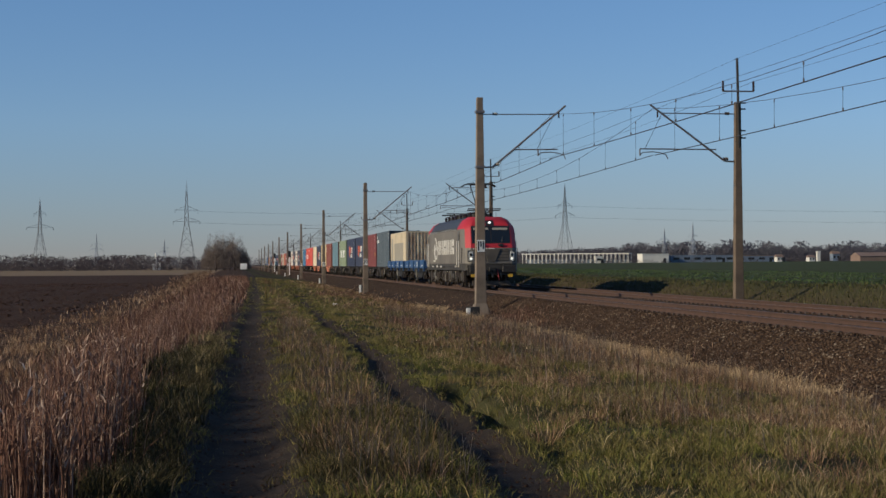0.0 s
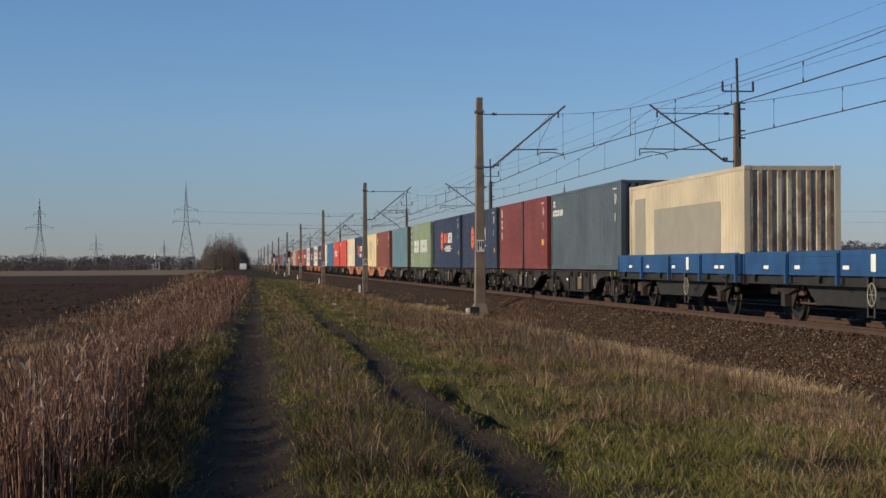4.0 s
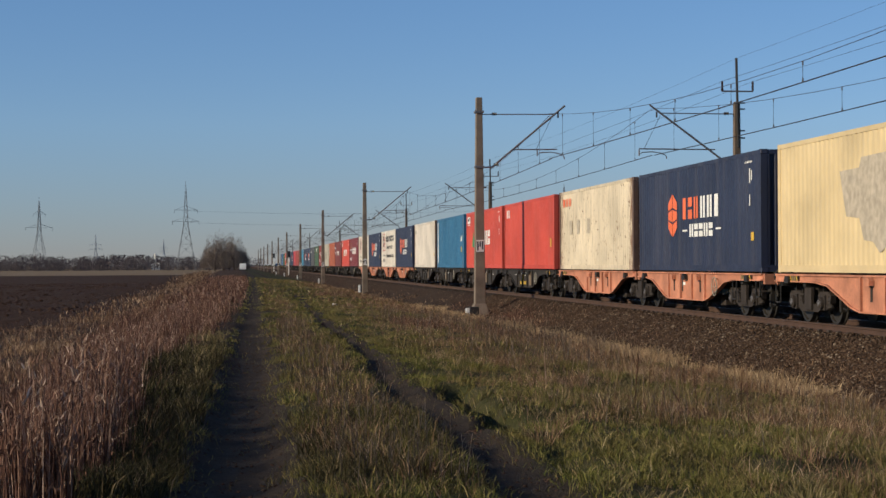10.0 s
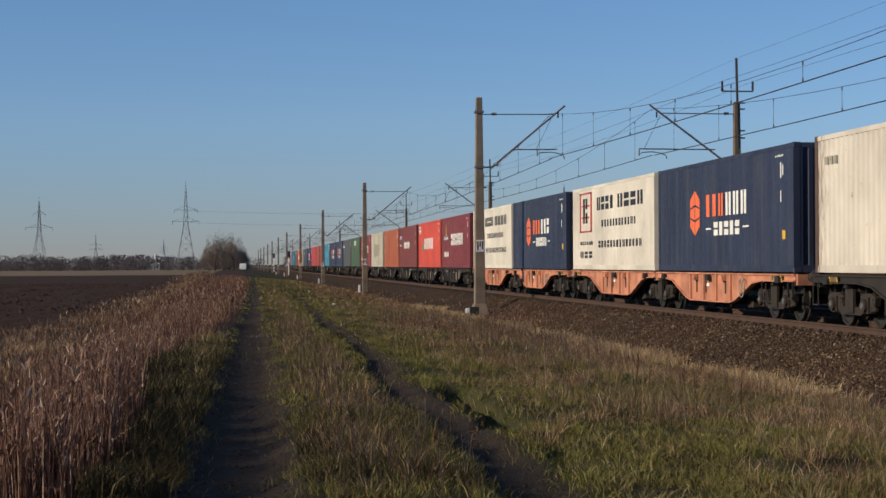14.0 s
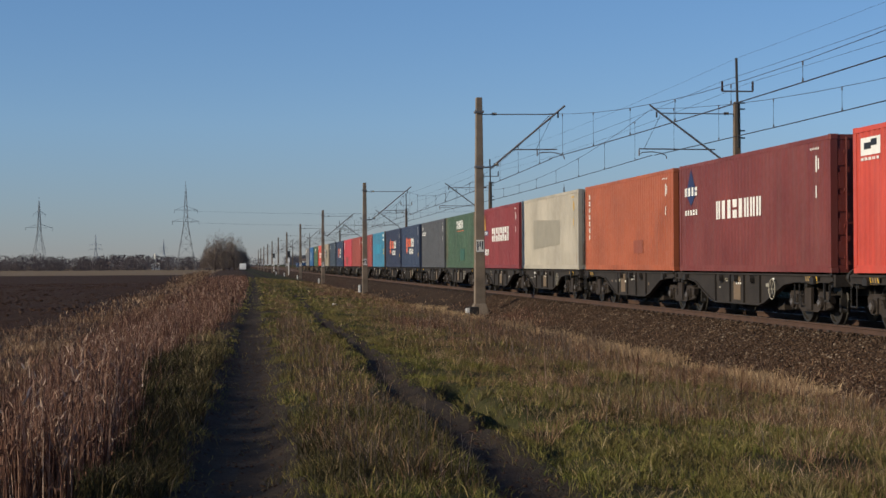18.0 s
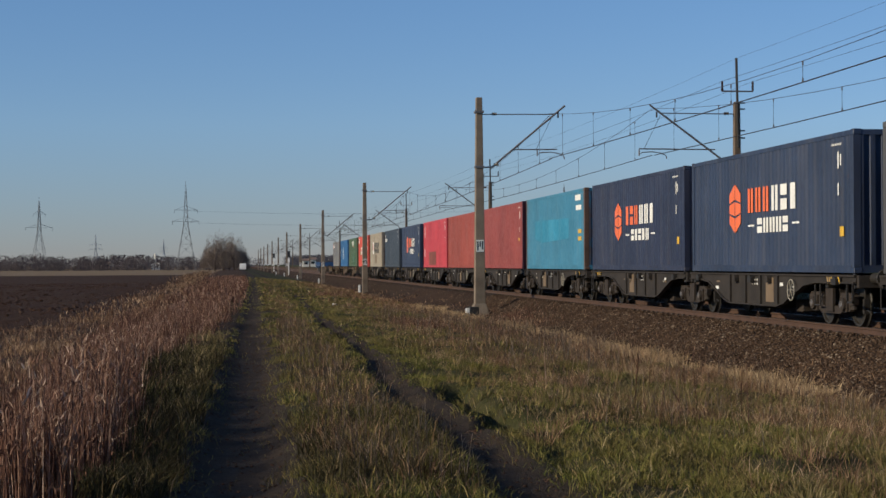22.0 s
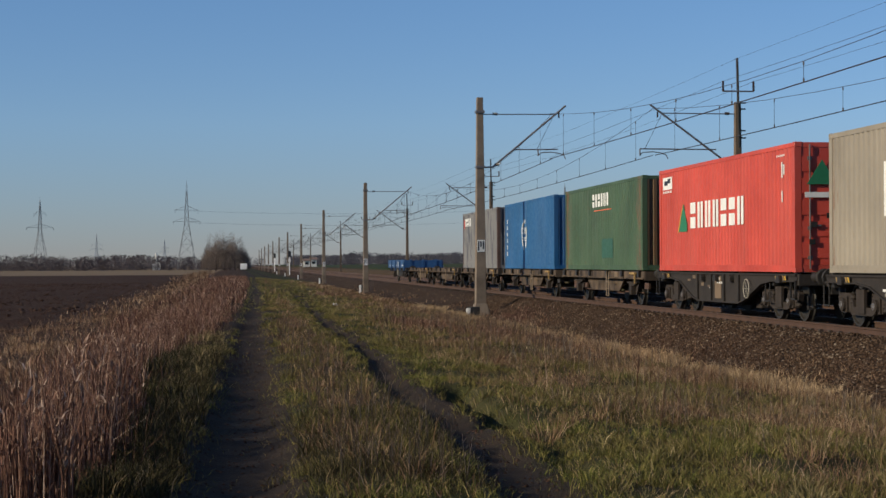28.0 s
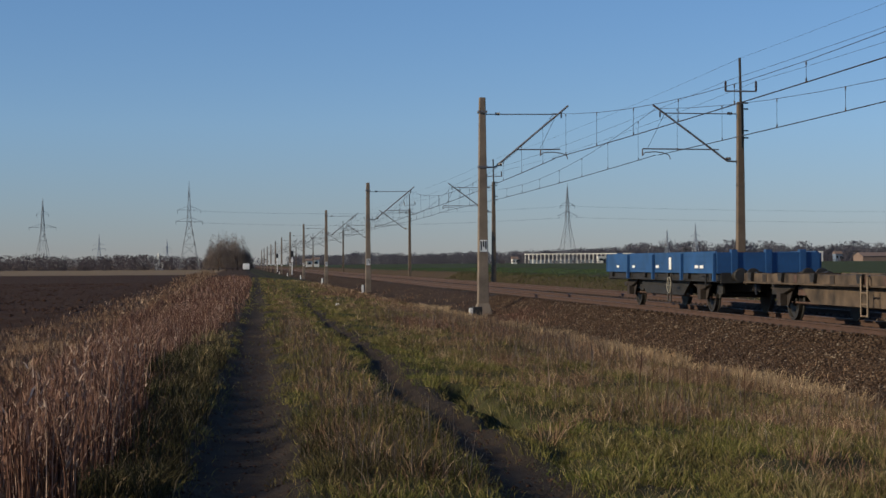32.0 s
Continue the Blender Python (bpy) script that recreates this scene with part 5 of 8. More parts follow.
def blue_flat(c, label, seed, length=13.2, top=1.57):
    """Two-axle flat wagon with low blue drop sides."""
    r = two_axle(c, GREASE, label, seed, False, length)
    hl = length / 2
    for s in (-1, 1):
        for k in range(4):
            y0 = -hl + 0.1 + k * (length - 0.2) / 4
            y1 = y0 + (length - 0.2) / 4 - 0.05
            x0, x1 = sorted((s * 1.30, s * 1.35))
            bm = boxes((x0, x1, y0, y1, 1.05, top))
            for zz in (1.17, (1.05 + top) / 2 + 0.02, top - 0.1):
                quadbox(bm, x0 - 0.012, x1 + 0.012, y0 + 0.05, y1 - 0.05, zz - 0.02, zz + 0.02)
            part("drop_side", bm, BLUE_FRAME, r, "blue ribbed drop side")
            xa, xb = sorted((s * 1.36, s * 1.43))
            part("stake", boxes((xa, xb, y0 - 0.06, y0 + 0.06, 0.85, top - 0.05)), BLUE_FRAME, r, "blue stake")
    for s in (-1, 1):
        bm = boxes((-1.35, 1.35, s * hl - 0.05, s * hl + 0.01, 1.05, top - 0.03))
        for xx in (-0.9, 0, 0.9):
            quadbox(bm, xx - 0.08, xx + 0.08, s * hl - 0.09, s * hl + 0.09, 1.0, top + 0.04)
        part("end_board", bm, BLUE_FRAME, r, "blue end board")
    part("label_plate", boxes((-1.375, -1.365, -2.05, -1.8, 1.14, 1.48)), WHITE, r, "white plate")
    for y in (-5.4, -4.9, -0.6, 2.4, 4.6):
        part("data_mark", boxes((-1.372, -1.364, y, y + 0.35, 1.18, 1.26)), WHITE, r)
    handwheel(r, -1.40, -1.9, 0.70, DECAL_GREY, 0.22)
    return r


GREY_L, ORANGE_L = "dark grey articulated container wagon on three bogies", "faded orange articulated container wagon on three bogies"
C = [c[0] for c in CARGO]
blue_flat(113.0, "empty flat wagon with low blue drop sides", 1)
blue_flat(126.6, "flat wagon with low blue drop sides round a container", 2)
for i, col in ((1, 0), (3, 0), (7, 1), (9, 1), (11, 0), (13, 0), (15, 1), (17, 1), (19, 0), (21, 0), (23, 0), (25, 0), (27, 0), (29, 0), (31, 0)):
    articulated(C[i], C[i + 1], ORANGE_FRAME if col else GREY_FRAME, ORANGE_L if col else GREY_L, 40 + i)
for i in (5, 6, 33, 34, 35, 36):
    single(C[i], GREY_FRAME, "dark grey bogie container wagon", 60 + i)
for i in (37, 38, 39):
    two_axle(C[i] + HALF, OLIVE_FRAME, "dusty olive two-axle container flat wagon", 70 + i, i == 39)
two_axle(667.9, OLIVE_FRAME, "empty dusty two-axle flat wagon", 80)
two_axle(681.6, OLIVE_FRAME, "empty dusty two-axle flat wagon", 81)
blue_flat(696.85, "empty flat wagon with low blue drop sides", 82, 13.2, 1.62)


# ---- locomotive ----
LOCO = 95.7
L_GREY = plain("grey_locomotive_paint", (0.145, 0.130, 0.108), 0.6, 0, 0.34, 0.5, (0.084, 0.069, 0.053), 0.001)
L_NOSE = plain("grimy_grey_nose_paint", (0.098, 0.084, 0.068), 0.7, 0, 0.35, 1.4, (0.05, 0.038, 0.028))
L_DARK = plain("dark_grey_locomotive_paint", (0.042, 0.037, 0.031), 0.65, 0, 0.4, 0.8, (0.026, 0.020, 0.016))
L_RED = plain("crimson_locomotive_paint", (0.40, 0.0155, 0.027), 0.6, 0, 0.12, 0.6, (0.2375, 0.0240, 0.0320))
L_ROOF = plain("dark_roof_paint", (0.032, 0.034, 0.04), 0.55, 0, 0.25, 1.0)
DAMPER = plain("dusty_grey_damper", (0.17, 0.155, 0.13), 0.7, 0, 0.4, 4, (0.06, 0.045, 0.035))
PLOUGH = plain("dusty_plough_steel", (0.085, 0.066, 0.050), 0.8, 0, 0.4, 3, (0.04, 0.028, 0.02))
L_LENS = plain("pale_headlight_lens", (0.52, 0.50, 0.45), 0.25, 0, 0.15, 6)
L_LOGO = plain("off_white_marking", (0.5950, 0.5695, 0.5100), 0.5, 0, 0.1, 2)
L_GLASS, nt_, b__ = base("cab_glass", 0.06)
b__.inputs["Base Color"].default_value = (0.012, 0.016, 0.022, 1)
b__.inputs["Specular IOR Level"].default_value = 0.6
LAMP_GLOW, nt_, b__ = base("lit_headlamp", 0.2)
b__.inputs["Base Color"].default_value = (0.9, 0.85, 0.7, 1)
b__.inputs["Emission Color"].default_value = (1.0, 0.93, 0.75, 1)
b__.inputs["Emission Strength"].default_value = 1.0
# height, half width, half length of the nose, corner cut across and along
LEVELS = [(0.98, 1.47, 9.05, 0.36, 0.8), (1.34, 1.50, 9.12, 0.40, 1.0), (2.16, 1.50, 9.08, 0.40, 1.1), (2.42, 1.50, 8.95, 0.41, 1.15), (3.18, 1.48, 8.62, 0.42, 1.15), (3.36, 1.40, 8.50, 0.40, 1.1), (3.66, 1.20, 8.15, 0.36, 1.0), (3.84, 0.90, 7.6, 0.28, 0.7)]
CABY = 6.35


def level_ring(z, w, n, cx, cy):
    left = [(-w + cx, -n), (-w + 0.36 * cx, -n + 0.30 * cy), (-w, -n + cy), (-w, -CABY), (-w, CABY), (-w, n - cy), (-w + 0.36 * cx, n - 0.30 * cy), (-w + cx, n)]
    return [(x, y, z) for x, y in left] + [(-x, y, z) for x, y in left[::-1]]


def hull_patch(name, choose, material, root, label, caps=(), smooth=False):
    """The strips of the hull that choose(level, side) picks."""
    bm = bmesh.new()
    rings = [[bm.verts.new(p) for p in level_ring(*lv)] for lv in LEVELS]
    for i in range(len(rings) - 1):
        for k in range(16):
            if choose(i, k):
                bm.faces.new((rings[i][k], rings[i][(k + 1) % 16], rings[i + 1][(k + 1) % 16], rings[i + 1][k]))
    if caps:
        bm.faces.new([rings[-1][k] for k in caps])
    for v in [v for v in bm.verts if not v.link_faces]:
        bm.verts.remove(v)
    ob = part(name, bm, material, root, label, smooth)
    if smooth:
        ob.data.set_sharp_from_angle(angle=radians(24))
    return ob


STRIP, CHAMF, CABS, MIDS = (0, 6, 7, 8, 14, 15), (1, 5, 9, 13), (2, 4, 10, 12), (3, 11)
FRONT = (14, 15, 0, 13, 1, 12, 2)


def build_loco():
    r = thing("locomotive", TRACK1, LOCO, 0, "grey electric freight locomotive with crimson cab ends and raised pantograph", "locomotive")
    hull_patch("skirt", lambda i, k: i == 0, L_DARK, r, "dark grey lower skirt")
    hull_patch("body_side", lambda i, k: i == 1 or (i in (2, 3) and k in MIDS + CABS + CHAMF), L_GREY, r, "smooth grey body")
    for front in (True, False):
        hull_patch("cab_cover", lambda i, k: ((i in (2, 3) and k in STRIP) or (4 <= i <= 6 and k not in MIDS)) and ((k in FRONT) == front), L_RED, r, "crimson cab front and roof",
                   (15, 0, 1, 2, 3, 12, 13, 14) if front else (4, 5, 6, 7, 8, 9, 10, 11), True)
    hull_patch("roof", lambda i, k: 4 <= i <= 6 and k in MIDS, L_ROOF, r, "dark sloping roof panels", (3, 4, 11, 12))
    part("floor_plate", boxes((-1.4, 1.4, -9.0, 9.0, 0.95, 1.0)), L_DARK, r)
    for y in (-4.2, -2.1, 0, 2.1, 4.2):
        bm = boxes((-1.475, -1.18, y - 0.012, y + 0.012, 3.2, 3.68))
        for v in bm.verts:
            v.co.x = -1.485 if v.co.z < 3.3 else -1.205
        part("roof_seam", bm, BLACK, r)
    # vents under the roof edge, in a dark band
    for sx in (-1, 1):
        part("vent_band", boxes((sx * 1.462 - 0.012, sx * 1.462 + 0.012, -6.3, 6.5, 3.125, 3.275)), BLACK, r, "dark band under the roof edge")
    for k in range(40):
        y = -6.1 + k * 0.313
        piece("vent", shared("vent", lambda: done(boxes((-0.012, 0.02, -0.1, 0.1, -0.045, 0.045)))), BLACK, r, "", (-1.475, y, 3.20))
        if k % 2:
            piece("vent_lip", shared("ventlip", lambda: done(boxes((-0.02, 0.02, -0.05, 0.05, -0.04, 0.04)))), L_LOGO, r, "", (-1.478, y + 0.15, 3.20))

    def nose(z):
        for (za, wa, na, ca, da), (zb, wb, nb, cb, db) in zip(LEVELS, LEVELS[1:]):
            if za <= z <= zb:
                u = (z - za) / (zb - za)
                return na + (nb - na) * u, wa - ca + (wb - cb - wa + ca) * u
        return LEVELS[-1][2], 0.9

    def on_nose(name, x0, x1, z0, z1, material, label="", out=0.012, e=-1, n=4):
        """A plate that follows the nose."""
        bm = bmesh.new()
        rows = []
        for k in range(n + 1):
            z = z0 + (z1 - z0) * k / n
            yy = nose(z)[0]
            rows.append([[bm.verts.new((x, e * (yy + o), z)) for x in (x0, x1)] for o in (out, -0.03)])
        for A, B in zip(rows, rows[1:]):
            bm.faces.new((A[0][0], A[0][1], B[0][1], B[0][0]))
            bm.faces.new((A[0][0], B[0][0], B[1][0], A[1][0]))
            bm.faces.new((A[0][1], A[1][1], B[1][1], B[0][1]))
        for R in (rows[0], rows[-1]):
            bm.faces.new((R[0][0], R[1][0], R[1][1], R[0][1]))
        return part(name, bm, material, r, label)
    for e in (-1, 1):
        on_nose("window_surround", -1.03, 1.03, 2.40, 3.34, BLACK, "black window surround", 0.012, e)
        for sx in (-1, 1):
            x0, x1 = sorted((sx * 0.04, sx * 0.98))
            on_nose("windscreen", x0, x1, 2.45, 3.29, L_GLASS, "dark reflecting windscreen pane", 0.02, e)
            on_nose("sun_blind", x0 + 0.06, x1 - 0.06, 3.12, 3.24, DECAL_GREY, "grey sun blind", 0.024, e, 2)
            x0, x1 = sorted((sx * 0.10, sx * 0.91))
            for k in range(4):
                z = 1.50 + k * 0.155
                on_nose("grille_bar", x0 + (0.10 - 0.02 * k if sx > 0 else 0), x1 - (0.10 - 0.02 * k if sx < 0 else 0), z, z + 0.128, L_NOSE, "grey slanted grille bar", 0.022, e, 1)
            x0, x1 = sorted((sx * 0.22, sx * 0.92))
            on_nose("grille_shadow", x0, x1, 1.46, 2.10, BLACK, "", 0.014, e, 2)
            xa, xb = sorted((sx * 0.94, sx * 1.20))
            bm = bmesh.new()
            slab(bm, [(sx * 0.90, 1.36), (sx * 1.26, 1.44), (sx * 1.26, 2.02), (sx * 0.98, 2.04)], e * 8.75, e * 9.085, "y")
            hl = part("headlight", bm, BLACK, r, "dark headlight recess")
            bm = bmesh.new()
            slab(bm, [(sx * 0.95, 1.42), (sx * 1.22, 1.48), (sx * 1.22, 1.95), (sx * 1.0, 1.98)], e * 9.085, e * 9.112, "y")
            part("lens", bm, L_LENS, hl, "pale angular headlight lens", bevel=0.012)
            bm = bmesh.new()
            lathe(bm, [(0, 0.062), (e * 0.012, 0.055), (e * 0.02, 0.03)], "y", 14, (sx * 1.09, e * 9.113, 1.59))
            part("lamp", bm, LAMP_GLOW if e < 0 else L_GLASS, hl, "lit lamp" if e < 0 else "")
            bm = bmesh.new()
            lathe(bm, [(0, 0.075), (e * 0.012, 0.068), (e * 0.02, 0.03)], "y", 14, (sx * 1.10, e * 9.113, 1.80))
            part("lamp", bm, L_GLASS, hl, "dark unlit lamp")
            # wiper
            bm = bmesh.new()
            yy = nose(2.40)[0] + 0.06
            rod(bm, (sx * 0.5, e * yy, 2.30), (sx * 0.62, e * (nose(2.75)[0] + 0.05), 2.75), 0.015, seg=5)
            quadbox(bm, sx * 0.5 - 0.12, sx * 0.5 + 0.12, e * (nose(2.3)[0] + 0.05) - 0.05, e * (nose(2.3)[0] + 0.05) + 0.05, 2.24, 2.36)
            part("wiper", bm, BLACK, r)
            # handrails on the nose corners and beside the doors
            bm = bmesh.new()
            rod(bm, (sx * 1.5, e * 8.3, 1.35), (sx * 1.5, e * 8.3, 2.18), 0.018, seg=6)
            part("handrail", bm, BLACK, r)
            for dy in (6.72, 7.62):
                bm = bmesh.new()
                rod(bm, (sx * 1.55, e * dy, 1.15), (sx * 1.55, e * dy, 2.55), 0.022, seg=6)
                part("handrail", bm, L_LOGO, r, "pale door handrail")
            # cab door and its window
            x0, x1 = sorted((sx * 1.49, sx * 1.512))
            d = part("door", boxes((x0, x1, e * 7.17 - 0.36, e * 7.17 + 0.36, 1.12, 3.0)), L_GREY, r, "grey cab door")
            x0, x1 = sorted((sx * 1.505, sx * 1.522))
            part("door_window", boxes((x0, x1, e * 7.2 - 0.17, e * 7.2 + 0.13, 2.28, 2.92)), BLACK, d, bevel=0.008)
            part("door_seam", boxes((sorted((sx * 1.50, sx * 1.508))[0], sorted((sx * 1.50, sx * 1.508))[1], e * 7.55 - 0.012, e * 7.55 + 0.012, 1.1, 3.05)), BLACK, r)
            # buffer and its block
            bm = bmesh.new()
            slab(bm, [(sx * 0.875 - 0.36, 0.86), (sx * 0.875 + 0.36, 0.86), (sx * 0.875 + 0.36, 1.22), (sx * 0.875 - 0.36, 1.22)], e * 9.5, e * 9.56, "y")
            bu = part("buffer", bm, GREASE, r, "flat dark buffer", bevel=0.03)
            bm = bmesh.new()
            lathe(bm, [(e * 9.1, 0.19), (e * 9.3, 0.18), (e * 9.3, 0.13), (e * 9.5, 0.13)], "y", 14, (sx * 0.875, 0, 1.03))
            part("buffer_housing", bm, L_DARK, bu)
            bm = boxes((sx * 0.98 - 0.12, sx * 0.98 + 0.12, e * 9.15 - 0.1, e * 9.15 + 0.1, 0.62, 0.78))
            part("step", bm, YELLOW, r, "yellow-edged shunter's step")
        bm = bmesh.new()
        yn = nose(1.7)[0]
        slab(bm, [(-0.20, 1.42), (0.20, 1.42), (0.46, 2.10), (-0.46, 2.10)], e * (yn - 0.05), e * (yn + 0.05), "y")
        part("nose_panel", bm, L_NOSE, r, "grey centre panel that narrows downwards", bevel=0.01)
        bm = bmesh.new()
        lathe(bm, [(0, 0.08), (e * 0.03, 0.075), (e * 0.04, 0.04)], "y", 16, (0, e * (nose(3.5)[0] + 0.02), 3.5))
        part("top_lamp", bm, LAMP_GLOW if e < 0 else L_GLASS, r, "lit top headlamp" if e < 0 else "")
        on_nose("lamp_strip", -0.22, 0.22, 3.35, 3.64, BLACK, "", 0.01, e, 2)
        # number and small badge as bars
        for k in range(7):
            on_nose("number_bar", -1.0 + k * 0.115, -0.92 + k * 0.115, 2.08 + 0.0, 2.15, L_LOGO, "pale number bar" if k == 0 else "", 0.02, e, 1)
        on_nose("badge", -0.14, 0.16, 2.06, 2.15, L_LOGO, "small off-white badge", 0.05, e, 1)
        # snow plough, coupler, hoses
        bm = bmesh.new()
        slab(bm, [(-1.05, 0.17), (1.05, 0.17), (0.98, 0.42), (-0.98, 0.42)], e * 8.82, e * 8.9, "y")
        for sx in (-1, 1):
            slab(bm, [(sx * 0.78 - 0.06, 0.4), (sx * 0.78 + 0.06, 0.4), (sx * 0.78 + 0.06, 0.8), (sx * 0.78 - 0.06, 0.8)], e * 8.8, e * 8.86, "y")
        part("plough", bm, PLOUGH, r, "dusty brown snow plough")
        bm = boxes((-0.14, 0.14, e * 9.2 - 0.2, e * 9.2 + 0.2, 0.92, 1.12))
        rod(bm, (0, e * 9.3, 1.0), (0, e * 9.42, 0.6), 0.05, seg=6)
        part("coupler", bm, GREASE, r, "dark screw coupler")
        for x, c in ((-0.45, 0), (-0.3, 0), (0.3, 1), (0.45, 0)):
            bm = bmesh.new()
            pts = [(x, e * 9.15, 1.0), (x, e * 9.32, 0.85), (x + 0.03, e * 9.36, 0.62), (x + 0.08, e * 9.28, 0.45)]
            for a, b_ in zip(pts, pts[1:]):
                rod(bm, a, b_, 0.022, seg=5)
            part("hose", bm, DECAL_RED if c else BLACK, r)
        part("front_beam", boxes((-1.3, 1.3, e * 9.1 - 0.06, e * 9.1 + 0.06, 0.72, 1.25)), L_DARK, r)
    # side marks: large badge and seven block marks
    def side_poly(name, pts, material, label=""):
        bm = bmesh.new()
        slab(bm, pts, -1.506, -1.502)
        part(name, bm, material, r, label)
    for pts in ([(5.55, 2.88), (5.05, 2.86), (4.15, 2.30), (4.35, 2.02), (4.62, 2.2), (4.85, 2.5)], [(4.35, 2.02), (4.15, 2.30), (4.2, 2.0), (4.6, 1.58), (5.15, 1.58), (4.7, 1.78)],
                [(6.1, 2.15), (5.6, 2.52), (5.35, 2.45), (5.55, 2.2), (5.5, 1.9), (5.9, 1.9)], [(5.9, 1.9), (5.5, 1.9), (5.1, 1.62), (5.25, 1.56), (5.6, 1.62)], [(5.32, 2.22), (5.1, 2.38), (4.88, 2.2), (5.1, 2.0)]):
        side_poly("badge", [(a - 1.75, b_) for a, b_ in pts], L_LOGO, "large off-white leaf-shaped badge")
    shapes = [[(0, .30, 0, 1), (.52, .82, 0, 1)], [(.1, .62, 0, 1)], [(0, .30, 0, 1), (.52, .82, 0, 1)], [(0, .82, .56, 1), (0, .82, 0, .44)]] * 2
    for n, sh in enumerate(shapes):
        x = 2.02 - n * 0.935
        bm = bmesh.new()
        for u0, u1, v0, v1 in sh:
            quadbox(bm, -1.506, -1.502, x - u1 * 0.76, x - u0 * 0.76, 1.85 + v0 * 0.82, 1.85 + v1 * 0.82)
        part("wordmark", bm, L_LOGO, r, "tall off-white block mark")
    part("flag_plate", boxes((-1.507, -1.502, 4.75, 4.95, 2.12, 2.17)), L_LOGO, r)
    for k in range(7):
        part("number_bar", boxes((-1.507, -1.502, 4.4 - k * 0.13, 4.49 - k * 0.13, 1.45, 1.55)), L_LOGO, r)
    rng = random.Random(4)
    for k in range(12):
        y = -5.6 + k * 0.95 + rng.uniform(-0.2, 0.2)
        w = rng.choice((0.07, 0.12, 0.3))
        part("data_plate", boxes((-1.508, -1.49, y - w, y + w, 1.12, 1.19 + rng.uniform(0, 0.05))), rng.choice((L_LOGO, DECAL_TAN, BLACK, L_LOGO)), r)
    # bogies and underfloor boxes
    for y in (-4.75, 4.75):
        bm = bmesh.new()
        for s in (-1, 1):
            slab(bm, [(-2.1, 0.62), (-1.8, 0.86), (-0.6, 0.9), (0.6, 0.9), (1.8, 0.86), (2.1, 0.62), (1.9, 0.42), (1.0, 0.46), (0.5, 0.34), (-0.5, 0.34), (-1.0, 0.46), (-1.9, 0.42)], s * 1.06, s * 1.2)
        quadbox(bm, -1.05, 1.05, -0.3, 0.3, 0.5, 0.9)
        b = part("bogie", bm, BOGIE, r, "dusty grey-brown bogie", at=(0, y, 0))
        for dy in (-1.5, 1.5):
            w = piece("wheelset", shared("locowheel", lambda: wheelset_mesh(0.6)), BOGIE, b, "steel wheels on an axle", (0, dy, 0.6))
            WHEELS.append((w, (0, dy, 0.6), 0.6))
            for s in (-1, 1):
                bm = boxes((s * 1.22 - 0.1, s * 1.22 + 0.1, dy - 0.24, dy + 0.24, 0.42, 0.78))
                lathe(bm, [(s * 1.28, 0.16), (s * 1.36, 0.15), (s * 1.38, 0.05)], "x", 12, (0, dy, 0.6))
                part("axle_box", bm, BOGIE, b)
                for q in (-0.45, 0.45):
                    bm = bmesh.new()
                    lathe(bm, [(0.5, 0.11), (0.56, 0.08), (0.62, 0.11), (0.68, 0.08), (0.74, 0.11), (0.8, 0.08), (0.86, 0.11)], "z", 10, (s * 1.2, dy + q, 0))
                    part("spring", bm, GREASE, b)
        for q in (-0.25, 0.3):
            bm = bmesh.new()
            rod(bm, (-1.27, q, 0.4), (-1.27, q + 0.12, 0.95), 0.05, seg=8)
            part("damper", bm, DAMPER if q > 0 else BOGIE, b)
        part("sand_pipe", boxes((-1.12, -1.06, -2.2, -2.12, 0.1, 0.8), (-1.12, -1.06, 2.12, 2.2, 0.1, 0.8)), BOGIE, b)
    bm = boxes((-1.25, 1.25, -2.2, 2.2, 0.35, 0.95))
    part("transformer_box", bm, BOGIE, r, "dusty underfloor equipment box", bevel=0.04)
    rng = random.Random(9)
    for k in range(16):
        y = -7.9 + k * 1.05 + rng.uniform(-0.2, 0.2)
        w, z0, z1 = rng.uniform(0.08, 0.32), rng.uniform(0.3, 0.6), rng.uniform(0.75, 0.97)
        part("underfloor_box", boxes((-1.36, -1.2, y - w, y + w, z0, z1)), rng.choice((BOGIE, GREASE, L_DARK, BOGIE)), r, bevel=0.02)
    for k in range(9):
        y = -7.4 + k * 1.8
        bm = bmesh.new()
        rod(bm, (-1.33, y, 0.95), (-1.33, y + rng.uniform(-0.3, 0.3), rng.uniform(0.2, 0.5)), 0.028, seg=6)
        part("pipe", bm, rng.choice((BOGIE, GREASE, DAMPER)), r)
    part("box_panel", boxes((-1.262, -1.25, -0.4, -0.15, 0.5, 0.9), (-1.262, -1.25, 0.0, 0.15, 0.45, 0.65)), L_LOGO, r)
    # roof gear
    part("roof_walkway", boxes((-0.55, 0.55, -6.0, 6.2, 3.80, 3.86)), L_ROOF, r)
    for y, w, h in ((-5.3, 0.5, 0.2), (-0.4, 0.9, 0.28), (1.3, 0.5, 0.34), (3.0, 0.8, 0.2), (4.6, 1.0, 0.26)):
        part("roof_box", boxes((-0.5, 0.4, y - w, y + w, 3.86, 3.86 + h)), L_DARK, r, bevel=0.03)
    for y in (-5.6, -3.5, -2.9, -1.5, 0.5, 0.9, 2.1, 3.9, 5.4):
        for x in (-0.62, 0.5):
            bm = bmesh.new()
            lathe(bm, [(3.8, 0.05), (3.85, 0.085), (3.9, 0.05), (3.95, 0.085), (4.0, 0.05), (4.05, 0.085), (4.12, 0.04)], "z", 8, (x, y, 0))
            part("roof_insulator", bm, INSUL, r)
    bm = bmesh.new()
